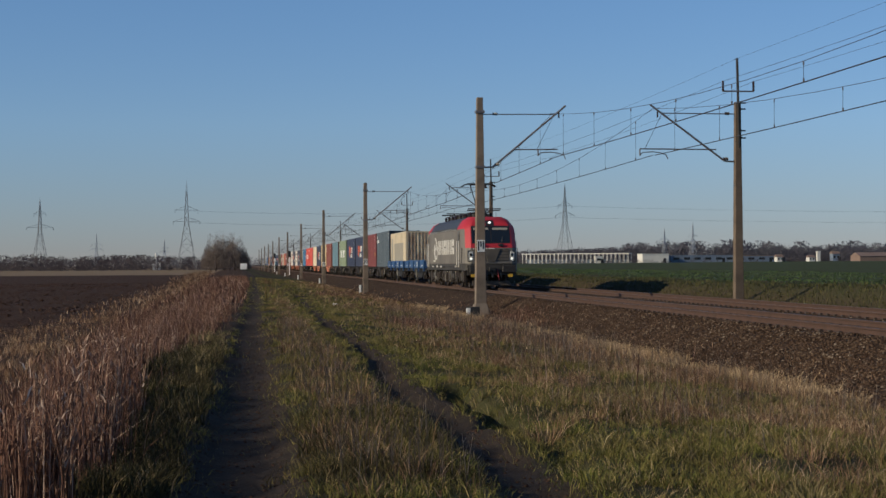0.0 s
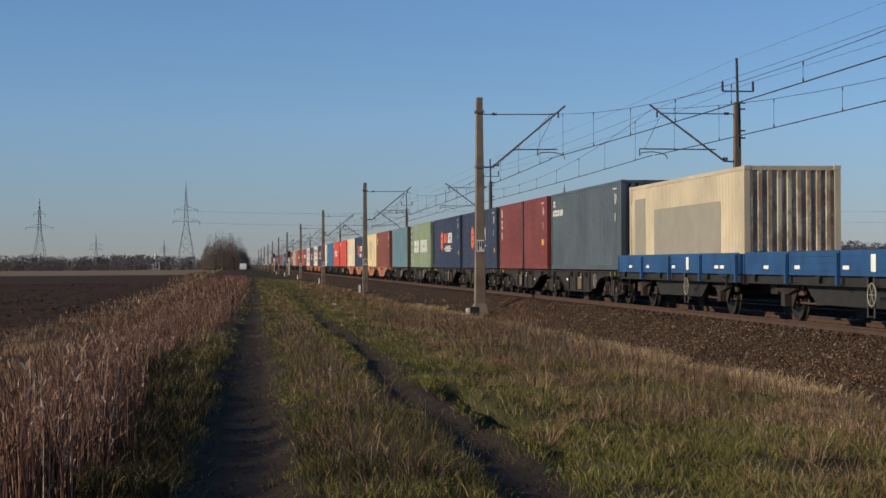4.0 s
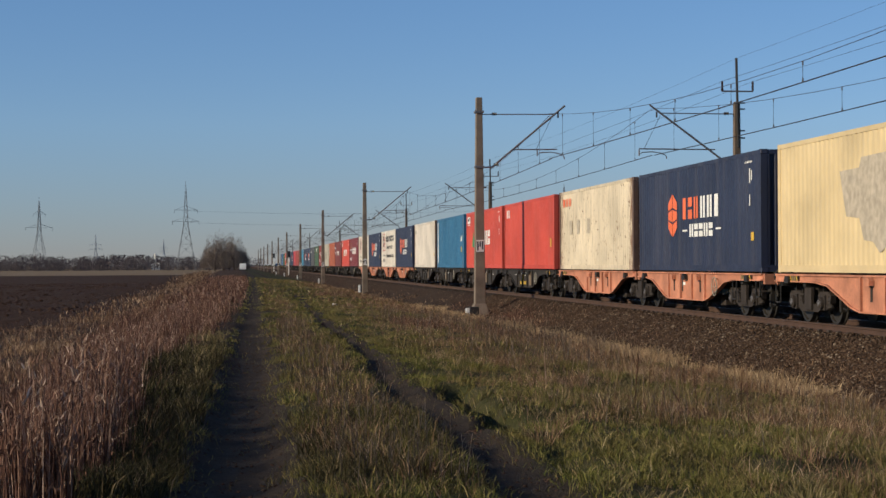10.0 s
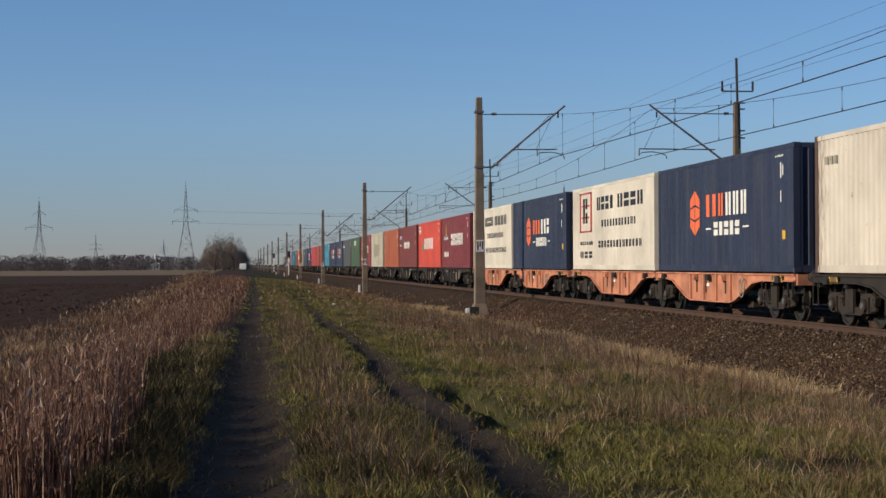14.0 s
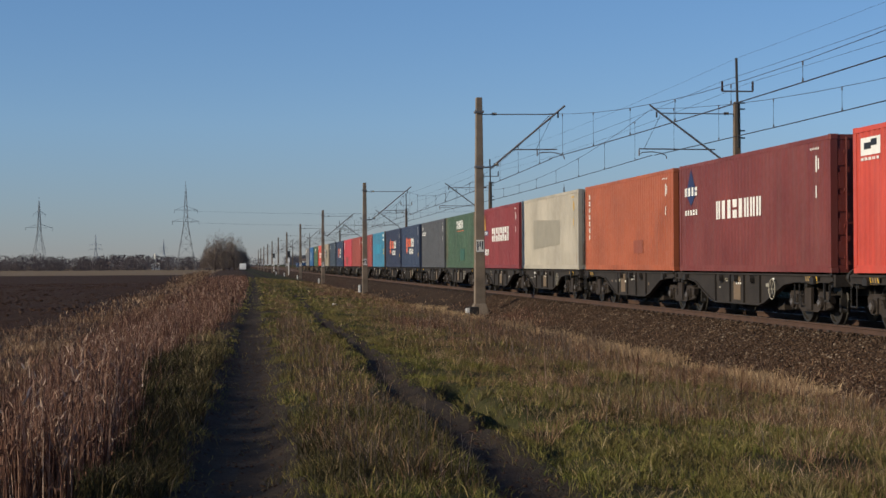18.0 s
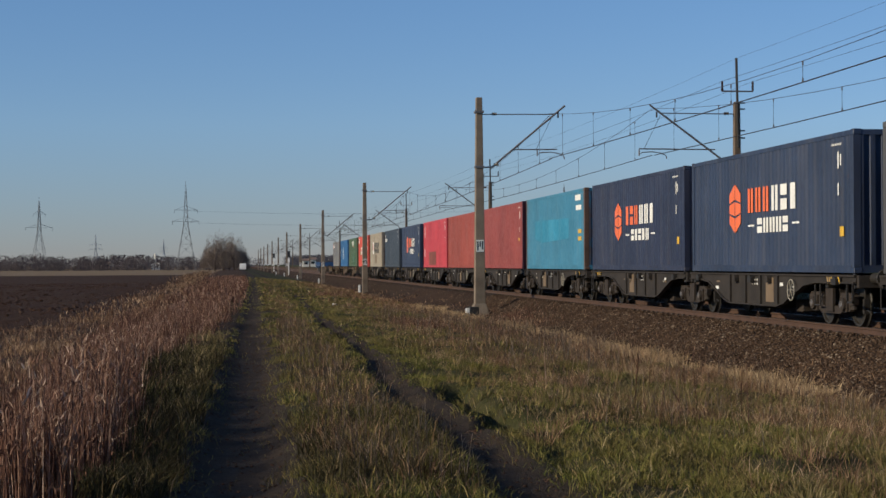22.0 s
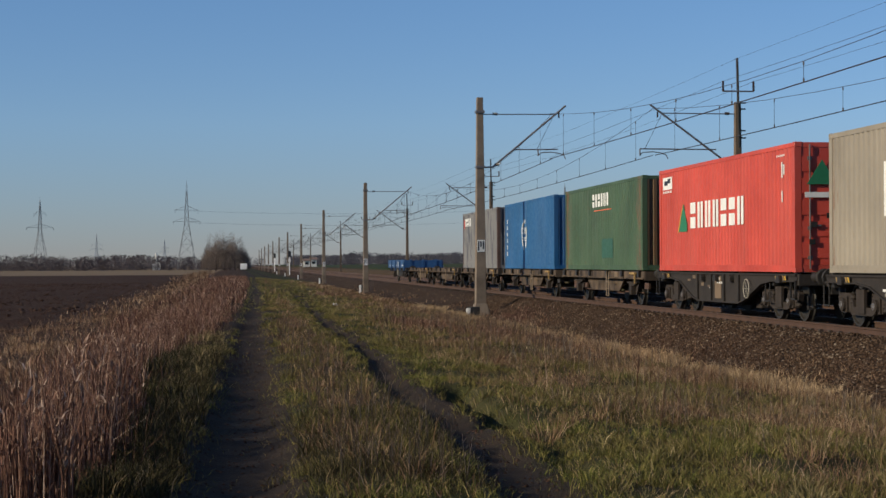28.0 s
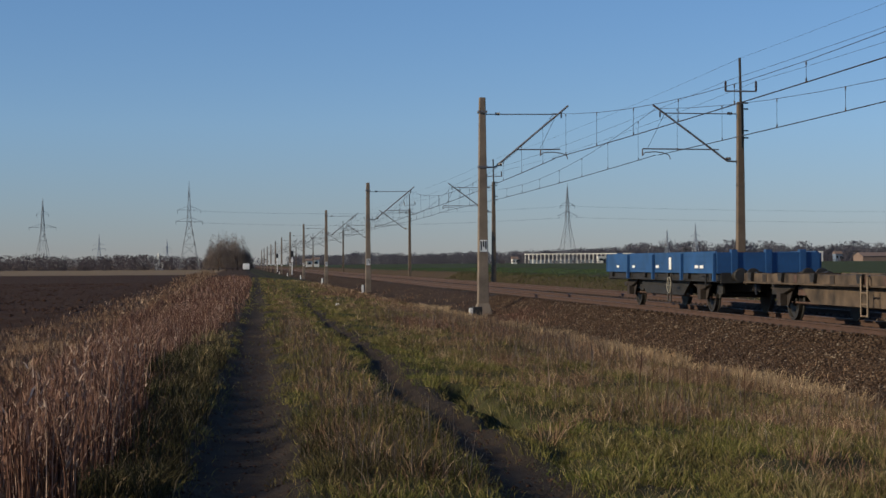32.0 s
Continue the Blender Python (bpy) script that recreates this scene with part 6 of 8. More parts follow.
    rod(bm, (-0.62, -5.6, 4.13), (-0.62, 5.4, 4.13), 0.025, seg=6)
    rod(bm, (0.5, -3.5, 4.13), (0.5, 5.4, 4.13), 0.025, seg=6)
    part("busbar", bm, GREASE, r, "dark roof conductor")
    # folded rear pantograph
    bm = bmesh.new()
    for x in (-0.35, 0.35):
        rod(bm, (x, 5.9, 4.2), (x, 3.6, 4.28), 0.03, seg=6)
    rod(bm, (-0.8, 6.1, 4.3), (0.8, 6.1, 4.3), 0.04, seg=6)
    rod(bm, (-0.8, 3.7, 4.33), (0.8, 3.7, 4.33), 0.03, seg=6)
    part("folded_pantograph", bm, GREASE, r, "dark folded pantograph")
    bm = bmesh.new()
    quadbox(bm, -0.4, 0.4, -5.9, -3.4, 4.12, 4.17)
    for x in (-0.35, 0.35):
        rod(bm, (x, -5.8, 4.2), (x, -4.9, 4.34), 0.03, seg=6)
    rod(bm, (-0.9, -6.2, 4.22), (0.9, -6.2, 4.22), 0.03, seg=6)
    rod(bm, (-0.9, -6.5, 4.3), (0.9, -6.5, 4.3), 0.03, seg=6)
    part("folded_pantograph", bm, GREASE, r, "dark folded pantograph")
    # raised pantograph
    py = PANTO
    bm = bmesh.new()
    quadbox(bm, -0.45, 0.45, py - 0.8, py + 0.8, 4.06, 4.12)
    part("pantograph_base", bm, GREASE, r)
    bm = bmesh.new()
    rod(bm, (0, py - 0.4, 4.15), (0, py + 0.75, 4.92), 0.055, seg=8)
    rod(bm, (0.12, py - 0.55, 4.15), (0.12, py + 0.7, 4.84), 0.02, seg=6)
    part("lower_arm", bm, GREASE, r, "dark pantograph lower arm")
    bm = bmesh.new()
    rod(bm, (-0.03, py + 0.75, 4.92), (-0.45, py - 0.55, 5.70), 0.03, seg=6)
    rod(bm, (0.03, py + 0.75, 4.92), (0.45, py - 0.55, 5.70), 0.03, seg=6)
    part("upper_arm", bm, GREASE, r)
    bm = bmesh.new()
    for dy in (-0.25, 0.25):
        pts = [(-0.97, 5.60), (-0.8, 5.70), (-0.6, 5.765), (0.6, 5.765), (0.8, 5.70), (0.97, 5.60)]
        for a, b_ in zip(pts, pts[1:]):
            rod(bm, (a[0], py - 0.55 + dy, a[1]), (b_[0], py - 0.55 + dy, b_[1]), 0.028, seg=6)
    quadbox(bm, -0.5, 0.5, py - 0.85, py - 0.25, 5.69, 5.72)
    part("pantograph_head", bm, GREASE, r, "dark collector head")
    bm = bmesh.new()
    rod(bm, (0.3, -7.6, 3.8), (0.3, -7.6, 4.15), 0.012, seg=5)
    rod(bm, (0.5, -7.4, 3.8), (0.5, -7.4, 4.1), 0.012, seg=5)
    part("antenna", bm, BLACK, r)
    MOVERS.append((r, LOCO))
    return r


PANTO = -3.65
build_loco()


# ---- vegetation and loose stone ----
def fast_mesh(name, verts, polys_verts, sizes, material, label, category, kind="stuff"):
    """Mesh from flat arrays: vertex places, corner indices, corners per face."""
    me = bpy.data.meshes.new("mesh")
    me.vertices.add(len(verts))
    me.vertices.foreach_set("co", np.asarray(verts, np.float32).ravel())
    me.loops.add(len(polys_verts))
    me.loops.foreach_set("vertex_index", np.asarray(polys_verts, np.int32))
    me.polygons.add(len(sizes))
    starts = np.concatenate([[0], np.cumsum(sizes)[:-1]])
    me.polygons.foreach_set("loop_start", starts.astype(np.int32))
    me.update(calc_edges=True)
    me.materials.append(material)
    return tagged(new(name, me), label, category, "", kind)


def island_mat(name, stops, rough=0.85, world_stops=None, scale=0.5):
    """Colour per blade or stone, drawn from the stops, with slow change over the ground."""
    m, nt, b = base(name, rough)
    g = nt.nodes.new("ShaderNodeNewGeometry")
    col = ramp(nt, g.outputs["Random Per Island"], stops)
    slow = noise_of(nt, coords(nt), scale, 4)
    col = mix(nt, ramp(nt, slow, [(0.4, (0, 0, 0)), (0.65, (0.6, 0.6, 0.6))]), col, world_stops or stops[0][1])
    nt.links.new(col, b.inputs["Base Color"])
    b.inputs["Specular IOR Level"].default_value = 0.08
    return m


RNG = np.random.default_rng(7)


def scatter(n, x0, x1, y0, y1, accept=None, power=1.0):
    """Random places; more of them near y0 when power is over 1."""
    x = RNG.uniform(x0, x1, n)
    y = y0 + (y1 - y0) * RNG.uniform(0, 1, n) ** power
    if accept is not None:
        keep = RNG.random(n) < accept(x, y)
        x, y = x[keep], y[keep]
    return x, y


def base_z(x, y):
    """The ground, or the ballast where that lies over it."""
    z = ground_z(x, y)
    over = x > 9.25
    if over.any():
        z[over] = np.maximum(z[over], [bed_z(a, b) for a, b in zip(x[over], y[over])])
    return z - 0.02


def blades(name, x, y, h, w, lean, material, label, category, z=None, az=None):
    """Bent grass blades of two faces each; az: the way each one leans."""
    n = len(x)
    if z is None:
        z = base_z(x, y)
    a = RNG.uniform(0, 2 * math.pi, n)
    dx, dy = np.cos(a), np.sin(a)
    f = RNG.uniform(0, 2 * math.pi, n) if az is None else az
    ln = lean * RNG.uniform(0.2, 1.0, n) * h
    lx, ly = np.cos(f) * ln, np.sin(f) * ln
    P = np.empty((n, 5, 3), np.float32)
    for k, (side, up, sh) in enumerate(((-1, 0, 0), (1, 0, 0), (0.75, 0.55, 0.35), (-0.75, 0.55, 0.35), (0, 1, 1))):
        P[:, k, 0] = x + side * w / 2 * dx + lx * sh
        P[:, k, 1] = y + side * w / 2 * dy + ly * sh
        P[:, k, 2] = z + h * up * (1 - 0.15 * sh * lean)
    idx = (np.arange(n) * 5)[:, None]
    poly = (idx + np.array([0, 1, 2, 3, 3, 2, 4])).ravel()
    sizes = np.tile([4, 3], n)
    return fast_mesh(name, P.reshape(-1, 3), poly, sizes, material, label, category)


def tussocks(name, cx, cy, count, spread_, h0, h1, w, lean, material, label, category="grass"):
    """Clumps of blades that rise from one root and fall outwards."""
    n = len(cx)
    m = RNG.integers(count // 2, count * 3 // 2, n)
    big = RNG.uniform(0.6, 1.35, n)
    i = np.repeat(np.arange(n), m)
    f = RNG.uniform(0, 2 * math.pi, len(i))
    rr = spread_ * big[i] * np.sqrt(RNG.uniform(0, 1, len(i)))
    x, y = cx[i] + np.cos(f) * rr, cy[i] + np.sin(f) * rr
    h = RNG.uniform(h0, h1, len(i)) * big[i]
    blades(name, x, y, h, w * RNG.uniform(0.6, 1.5, len(i)) * (1 + y / 70), lean * RNG.uniform(0.5, 1.3, len(i)), material, label, category, None, f + RNG.normal(0, 0.5, len(i)))


def herb_stalks(name, x, y, h, material, label, r=0.0028, branches=4, lean=0.25):
    """Dead herbs: a thin three-sided stem with short side twigs towards its top."""
    n = len(x)
    z = base_z(x, y)
    f = RNG.uniform(0, 2 * math.pi, n)
    t = np.stack([np.cos(f) * lean * RNG.uniform(0.1, 1, n), np.sin(f) * lean * RNG.uniform(0.1, 1, n), np.ones(n)], -1)
    root = np.stack([x, y, z], -1)
    segs = [(root, root + t * h[:, None], r * (1 + y / 40))]
    for k in range(branches):
        u = RNG.uniform(0.4, 0.95, n)
        p = root + t * (h * u)[:, None]
        g = RNG.uniform(0, 2 * math.pi, n)
        up = np.stack([np.cos(g) * 0.6, np.sin(g) * 0.6, RNG.uniform(0.4, 1.0, n)], -1)
        segs.append((p, p + up * (h * RNG.uniform(0.12, 0.32, n))[:, None], 0.7 * r * (1 + y / 40)))
    V, T = [], []
    k0 = 0
    ring = np.array([(math.cos(a), math.sin(a), 0) for a in (0, 2.094, 4.189)])
    for p, q, rad in segs:
        P = np.concatenate([p[:, None] + ring[None] * rad[:, None, None], q[:, None] + ring[None] * rad[:, None, None] * 0.4], 1)
        V.append(P.reshape(-1, 3))
        T.append(((np.arange(n) * 6 + k0)[:, None] + np.array([0, 1, 4, 3, 1, 2, 5, 4, 2, 0, 3, 5])).ravel())
        k0 += 6 * n
    T = np.concatenate(T)
    return fast_mesh(name, np.concatenate(V), T, np.full(len(T) // 4, 4), material, label, "weeds")


def stones(name, x, y, z, r, material, label, category, flat=0.65):
    """Rough little eight-faced stones."""
    n = len(x)
    base_ = np.array([(1, 0, 0), (-1, 0, 0), (0, 1, 0), (0, -1, 0), (0, 0, 1), (0, 0, -1)], np.float32)
    P = base_[None] * r[:, None, None] * RNG.uniform(0.6, 1.2, (n, 6, 1))
    a = RNG.uniform(0, 6.3, n)
    c, s = np.cos(a)[:, None], np.sin(a)[:, None]
    tilt = RNG.uniform(-0.6, 0.6, n)[:, None]
    X, Y, Z = P[..., 0], P[..., 1], P[..., 2]
    Y, Z = Y * np.cos(tilt) - Z * np.sin(tilt), (Y * np.sin(tilt) + Z * np.cos(tilt)) * flat
    Q = np.stack([X * c - Y * s + x[:, None], X * s + Y * c + y[:, None], Z + z[:, None]], -1)
    tri = np.array([0, 2, 4, 2, 1, 4, 1, 3, 4, 3, 0, 4, 2, 0, 5, 1, 2, 5, 3, 1, 5, 0, 3, 5])
    poly = ((np.arange(n) * 6)[:, None] + tri).ravel()
    return fast_mesh(name, Q.reshape(-1, 3), poly, np.full(n * 8, 3), material, label, category)


REED = island_mat("dry_reed", [(0.0, (0.085, 0.042, 0.028)), (0.4, (0.18, 0.099, 0.067)), (0.75, (0.345, 0.215, 0.148)), (1.0, (0.72, 0.56, 0.43))], 0.8, (0.15, 0.078, 0.055), 1.6)
REED_STEM = island_mat("dark_reed_stem", [(0.0, (0.040, 0.019, 0.0135)), (0.5, (0.115, 0.058, 0.040)), (0.82, (0.262, 0.153, 0.108)), (1.0, (0.58, 0.42, 0.315))], 0.8, (0.088, 0.044, 0.032), 1.4)
GREEN = island_mat("verge_grass", [(0.0, (0.046, 0.058, 0.012)), (0.5, (0.116, 0.121, 0.026)), (0.85, (0.205, 0.180, 0.053)), (1.0, (0.34, 0.26, 0.11))], 0.7, (0.150, 0.105, 0.045), 0.55)
DRY = island_mat("dry_grass", [(0.0, (0.1264, 0.0811, 0.0421)), (0.5, (0.2387, 0.1630, 0.0811)), (1.0, (0.4204, 0.3175, 0.1833))], 0.8, (0.1615, 0.1014, 0.0593), 0.5)
WEED = island_mat("dead_weeds", [(0.0, (0.074, 0.041, 0.026)), (0.5, (0.205, 0.125, 0.074)), (0.82, (0.37, 0.25, 0.155)), (1.0, (0.62, 0.47, 0.31))], 0.85, (0.0944, 0.0520, 0.0368), 0.5)
STONE = island_mat("ballast_stone", [(0.0, (0.034, 0.021, 0.014)), (0.5, (0.072, 0.046, 0.030)), (0.9, (0.112, 0.078, 0.053)), (1.0, (0.25, 0.20, 0.15))], 0.95, (0.044, 0.027, 0.019), 0.7)
CLOD = island_mat("ploughed_clod", [(0.0, (0.038, 0.021, 0.0145)), (0.7, (0.052, 0.029, 0.0195)), (1.0, (0.085, 0.054, 0.037))], 0.95, (0.040, 0.024, 0.0175), 0.3)


REED_EDGE = [(12, -0.92), (16, -1.02), (19, -1.18), (24, -1.38), (32, -1.38), (40, -1.12), (60, -0.78), (75, -0.62), (150, -0.5)]


def reed_inside(x, y):
    """Metres inside the stand from its ragged edge beside the lane."""
    return table(y, REED_EDGE) + drift(y) * 0.9 - x + 0.16 * vnoise(x * 1.5, y * 0.9, 14) + 0.08 * vnoise(x * 5, y * 3, 15)


def reed_height(x, y):
    u = reed_inside(x, y)
    out = np.clip((x + 3.0 - drift(y) * 0.4) / 1.0, 0.28, 1.0)
    edge = np.interp(y, [12, 18.2, 18.7, 19.2, 19.7, 27, 30, 60], [0.82, 0.80, 0.42, 0.42, 0.70, 0.62, 0.46, 0.38])
    h = np.clip(edge + 0.10 * u, 0.25, 0.82) * out * np.interp(y, [12, 30, 60, 200], [1.0, 0.95, 0.8, 0.7])
    return h * (1.0 + 0.22 * vnoise(x * 1.6, y * 1.1, 17) + 0.12 * vnoise(x * 4.3, y * 3.0, 18))


def build_reeds():
    for n, y0, y1, w in ((170000, 11.0, 60, 0.0072), (30000, 60, 220, 0.020)):
        x, y = scatter(n, -3.2, 1.2, y0, y1, lambda a, b: np.clip(reed_inside(a, b) / 0.12, 0, 1) * np.clip((a + 2.95 - drift(b) * 0.4) / 0.5, 0, 1) * (0.10 + 1.1 * np.clip(vnoise(a * 2.6, b * 1.7, 1) + 0.5 * vnoise(a * 6.5, b * 4.5, 2) + 0.25, 0, 0.85)) * np.where(b < 20, np.clip(1.9 - 2.0 * reed_inside(a, b), 0.22, 1.6), 1.0) * np.interp(b, [30, 48, 80], [1.0, 0.45, 0.25]), 1.35)
        h = reed_height(x, y) * RNG.uniform(0.6, 1.18, len(x))
        blades("reed_stalks", x, y, h, w * RNG.uniform(0.6, 1.6, len(x)), 0.2, REED_STEM, "dense dry reddish-brown reed stalks beside the lane", "reeds")
        # narrow heads and bleached leaves towards the tips
        z = ground_z(x, y)
        for lo, hi in ((0.1, 0.6), (0.45, 0.95)):
            k = len(x)
            blades("reed_leaves", x + RNG.normal(0, 0.03, k), y + RNG.normal(0, 0.03, k), h * RNG.uniform(0.05, 0.13, k), w * 1.45 * RNG.uniform(0.5, 1.4, k), 1.5, REED, "dry reed leaves and tufted heads", "reeds", z + h * RNG.uniform(lo, hi, k))
    # broken stems leaning out of the stand
    k = 150
    y = 12 + 24 * RNG.random(k) ** 1.3
    x = table(y, REED_EDGE) + drift(y) + RNG.uniform(-1.0, 0.35, k)
    blades("leaning_reeds", x, y, RNG.uniform(0.3, 0.75, k), 0.008 * np.ones(k), 0.9, REED, "broken pale reed stems leaning out of the stand", "reeds", None, RNG.normal(0.3, 1.0, k))


def verge(a, b):
    """How much grass grows at a place beside the lane."""
    u = a - drift(b)
    k = 1 - in_ruts(a, b, 0.07 + 0.12 * vnoise(a * 2.3, b * 1.3, 12) + 0.06 * vnoise(a * 7, b * 5, 13)) * np.where(b < 60, 0.985, 0.85)
    k = k * np.where(u < -0.42, np.interp(b, [28, 36], [0.7, 0.12]), 1.0) * np.clip((u + 1.4) / 0.3, 0, 1) * (1 - np.clip(washout(a, b) * 3.0 - 1.0, 0, 1))
    return k * np.clip(0.55 + 0.75 * vnoise(a * 1.3, b * 0.8, 11) + 0.35 * vnoise(a * 4.1, b * 3.0, 10), 0.12, 1)


def off_ruts(a, b):
    """0 where tall tufts would hang over the ruts."""
    return np.clip(1 - 1.3 * in_ruts(a, b, 0.17 + 0.05 * vnoise(a * 3, b * 1.7, 16)), 0, 1)


def patch(a, b, s, seed, bias):
    return np.clip(1.25 * vnoise(a * s * 1.5, b * s * 0.9, seed) + 0.4 * vnoise(a * s * 4.6, b * s * 3.3, seed + 3) + bias, 0.0, 1.0)


def brown_share(a, b):
    """Dead growth: along the middle of the strip, in patches on the verge, thick by the ballast."""
    u = a - drift(b)
    strip = np.clip(1.15 - np.abs(u - 1.15) / 0.55, 0, 1) * (0.15 + 0.85 * patch(a, b, 0.8, 71, 0.45)) * np.interp(b, [13, 19, 30, 40], [0.35, 0.8, 0.9, 0.55])
    grow = np.clip((u - 3.0) / 3.2, 0, 1)
    side = (0.06 + 0.94 * grow) * np.clip((b - 12.6 + 0.45 * u) / 5, 0.12, 1.0) * (0.08 + 0.92 * patch(a, b, 0.45, 73, 0.32))
    return np.where(u < 1.9, strip, np.where(u < 2.6, 0.0, side)) * off_ruts(a, b) * (1 - np.clip(washout(a, b) * 3.0 - 1.0, 0, 1))


def build_grass():
    # short cover
    for n, y0, y1, w, hh in ((240000, 11, 32, 0.0062, 1.0), (130000, 32, 75, 0.013, 1.0), (50000, 75, 220, 0.04, 1.1)):
        x, y = scatter(n, -1.6, 9.6, y0, y1, lambda a, b: verge(a, b) * np.where(a < 5, 1.0, 0.95 - 0.10 * (a - 5)), 1.25)
        h = hh * RNG.uniform(0.03, 0.11, len(x)) * (1.0 + 1.1 * np.clip(vnoise(x * 2.0, y * 1.4, 21), 0, 1))
        blades("green_grass", x, y, h, w * RNG.uniform(0.6, 1.5, len(x)), 1.35, GREEN, "short green winter grass on the verge", "grass")
    # green and olive tussocks
    for n, y0, y1, m, w in ((2600, 11.5, 34, 46, 0.0052), (1700, 34, 80, 30, 0.0070)):
        x, y = scatter(n, 0.5, 9.4, y0, y1, lambda a, b: verge(a, b) * off_ruts(a, b) * (1 - 0.75 * brown_share(a, b)), 1.3)
        tussocks("green_tussocks", x, y, m, 0.11, 0.04, 0.16, w, 1.35, GREEN, "shaggy green grass tussocks on the verge")
        x, y = scatter(n, 2.6, 9.8, y0, y1, lambda a, b: verge(np.minimum(a, 9.4), b) * off_ruts(a, b) * (0.25 + 0.75 * patch(a, b, 0.5, 33, 0.3)) * np.clip((a - 2.2) / 2, 0.2, 1), 1.25)
        tussocks("olive_tussocks", x, y, m, 0.12, 0.05, 0.20, w, 1.3, OLIVE, "grey-olive half-dead grass tussocks")
        x, y = scatter(n, 0.6, 9.9, y0, y1, brown_share, 1.25)
        tussocks("brown_tussocks", x, y, m, 0.13, 0.06, 0.25, w * 0.85, 1.2, WEED, "brown dead grass tussocks on the verge", "weeds")
    # straw
    for n, y0, y1, w in ((80000, 11, 34, 0.0048), (50000, 34, 85, 0.011), (16000, 85, 220, 0.04)):
        x, y = scatter(n, 0.5, 10.2, y0, y1, lambda a, b: verge(np.minimum(a, 9.4), b) * off_ruts(a, b) * (0.08 + 0.75 * patch(a, b, 0.6, 31, 0.1)) * np.where(a > 6, 1.2, 1) * np.where((a < 2.0) & (b < 18), 0.15, 1), 1.2)
        h = RNG.uniform(0.04, 0.15, len(x))
        blades("dry_grass", x, y, h, w * RNG.uniform(0.7, 1.4, len(x)), 1.4, DRY, "straw-coloured dry grass on the verge", "grass")
    # brown dead growth: fine stalks in patches
    for n, y0, y1, w, top in ((120000, 11.5, 34, 0.0042, 0.24), (80000, 34, 80, 0.009, 0.28), (22000, 80, 200, 0.030, 0.32)):
        x, y = scatter(n, 0.5, 9.9, y0, y1, brown_share, 1.25)
        h = (0.05 + top * RNG.uniform(0, 1, len(x)) ** 1.6) * (0.6 + 0.7 * patch(x, y, 0.9, 75, 0.5))
        blades("brown_weeds", x, y, h, w * RNG.uniform(0.6, 1.4, len(x)), 1.3, WEED, "brown dead grass and herb stalks on the verge", "weeds")
    # pale bent grass along the ballast's foot
    cx, cy = scatter(1500, 8.7, 10.25, 17, 90, lambda a, b: np.clip(1.2 - np.abs(a - 9.5 - 0.3 * vnoise(0 * b, b * 0.25, 40)) / 0.75, 0, 1) * np.clip(0.15 + 1.7 * vnoise(a * 0.7, b * 0.30, 42) + 0.5 * vnoise(a * 2.5, b * 1.3, 43), 0, 1), 1.2)
    tussocks("straw_tussocks", cx, cy, 60, 0.16, 0.10, 0.30, 0.0052, 0.8, STRAW, "bleached straw tussocks at the foot of the ballast")
    cx, cy = scatter(260, 0.6, 8.6, 12, 60, lambda a, b: verge(a, b) * off_ruts(a, b) * patch(a, b, 0.6, 44, 0.2), 1.3)
    tussocks("straw_tussocks", cx, cy, 26, 0.08, 0.10, 0.34, 0.0042, 0.8, DRY, "bleached straw tussocks in the verge grass")
    # dead herbs with side twigs
    x, y = scatter(3600, 3.6, 9.8, 14.5, 60, lambda a, b: np.clip((a - 3.4) / 2, 0.1, 1) * (0.1 + 0.9 * patch(a, b, 0.4, 46, 0.25)), 1.2)
    herb_stalks("dead_herbs", x, y, RNG.uniform(0.18, 0.55, len(x)), HERB, "grey-brown dead herb stalks over the verge grass")
    x, y = scatter(420, 0.75, 1.75, 12.2, 45, lambda a, b: off_ruts(a, b), 1.4)
    herb_stalks("dead_herbs", x, y, RNG.uniform(0.16, 0.42, len(x)), HERB, "grey-brown dead herb stalks on the strip between the ruts")
    # dead herb growth towards the ballast
    for n, y0, y1, w in ((26000, 16, 60, 0.010), (15000, 60, 160, 0.035)):
        x, y = scatter(n, 6.2, 11.2, y0, y1, lambda a, b: patch(a, b, 0.5, 41, 0.2) * (0.4 + 0.6 * np.clip((a - 6.2) / 2, 0, 1)) * np.where(a < 10, 1, 0.45), 1.15)
        blades("dead_weeds", x, y, RNG.uniform(0.05, 0.24, len(x)), w * RNG.uniform(0.5, 1.3, len(x)), 1.2, WEED, "dead reddish-brown weeds along the ballast", "weeds")
    # low thickets of dark reddish weeds
    tx, ty = [], []
    for cx, cy, sx_, sy_, m in ((5.4, 51, 0.55, 2.4, 2600), (7.5, 49, 0.5, 1.8, 1300), (9.9, 62, 0.6, 2.5, 1800), (10.8, 66, 0.5, 2.0, 1100), (9.3, 46, 0.4, 3.0, 900), (8.4, 38, 0.5, 1.6, 600), (10.2, 72.5, 0.5, 0.8, 500), (5.6, 102, 0.5, 2.0, 900), (7.0, 110, 1.0, 8, 900)):
        tx.append(RNG.normal(cx, sx_, m))
        ty.append(RNG.normal(cy, sy_, m))
    x, y = np.concatenate(tx), np.concatenate(ty)
    blades("weed_thicket", x, y, RNG.uniform(0.08, 0.32, len(x)), 0.009 * RNG.uniform(0.7, 1.4, len(x)), 0.8, REED_STEM, "low thicket of dark reddish dead weeds", "weeds")
    # pale tall single stems
    sx, sy = [], []
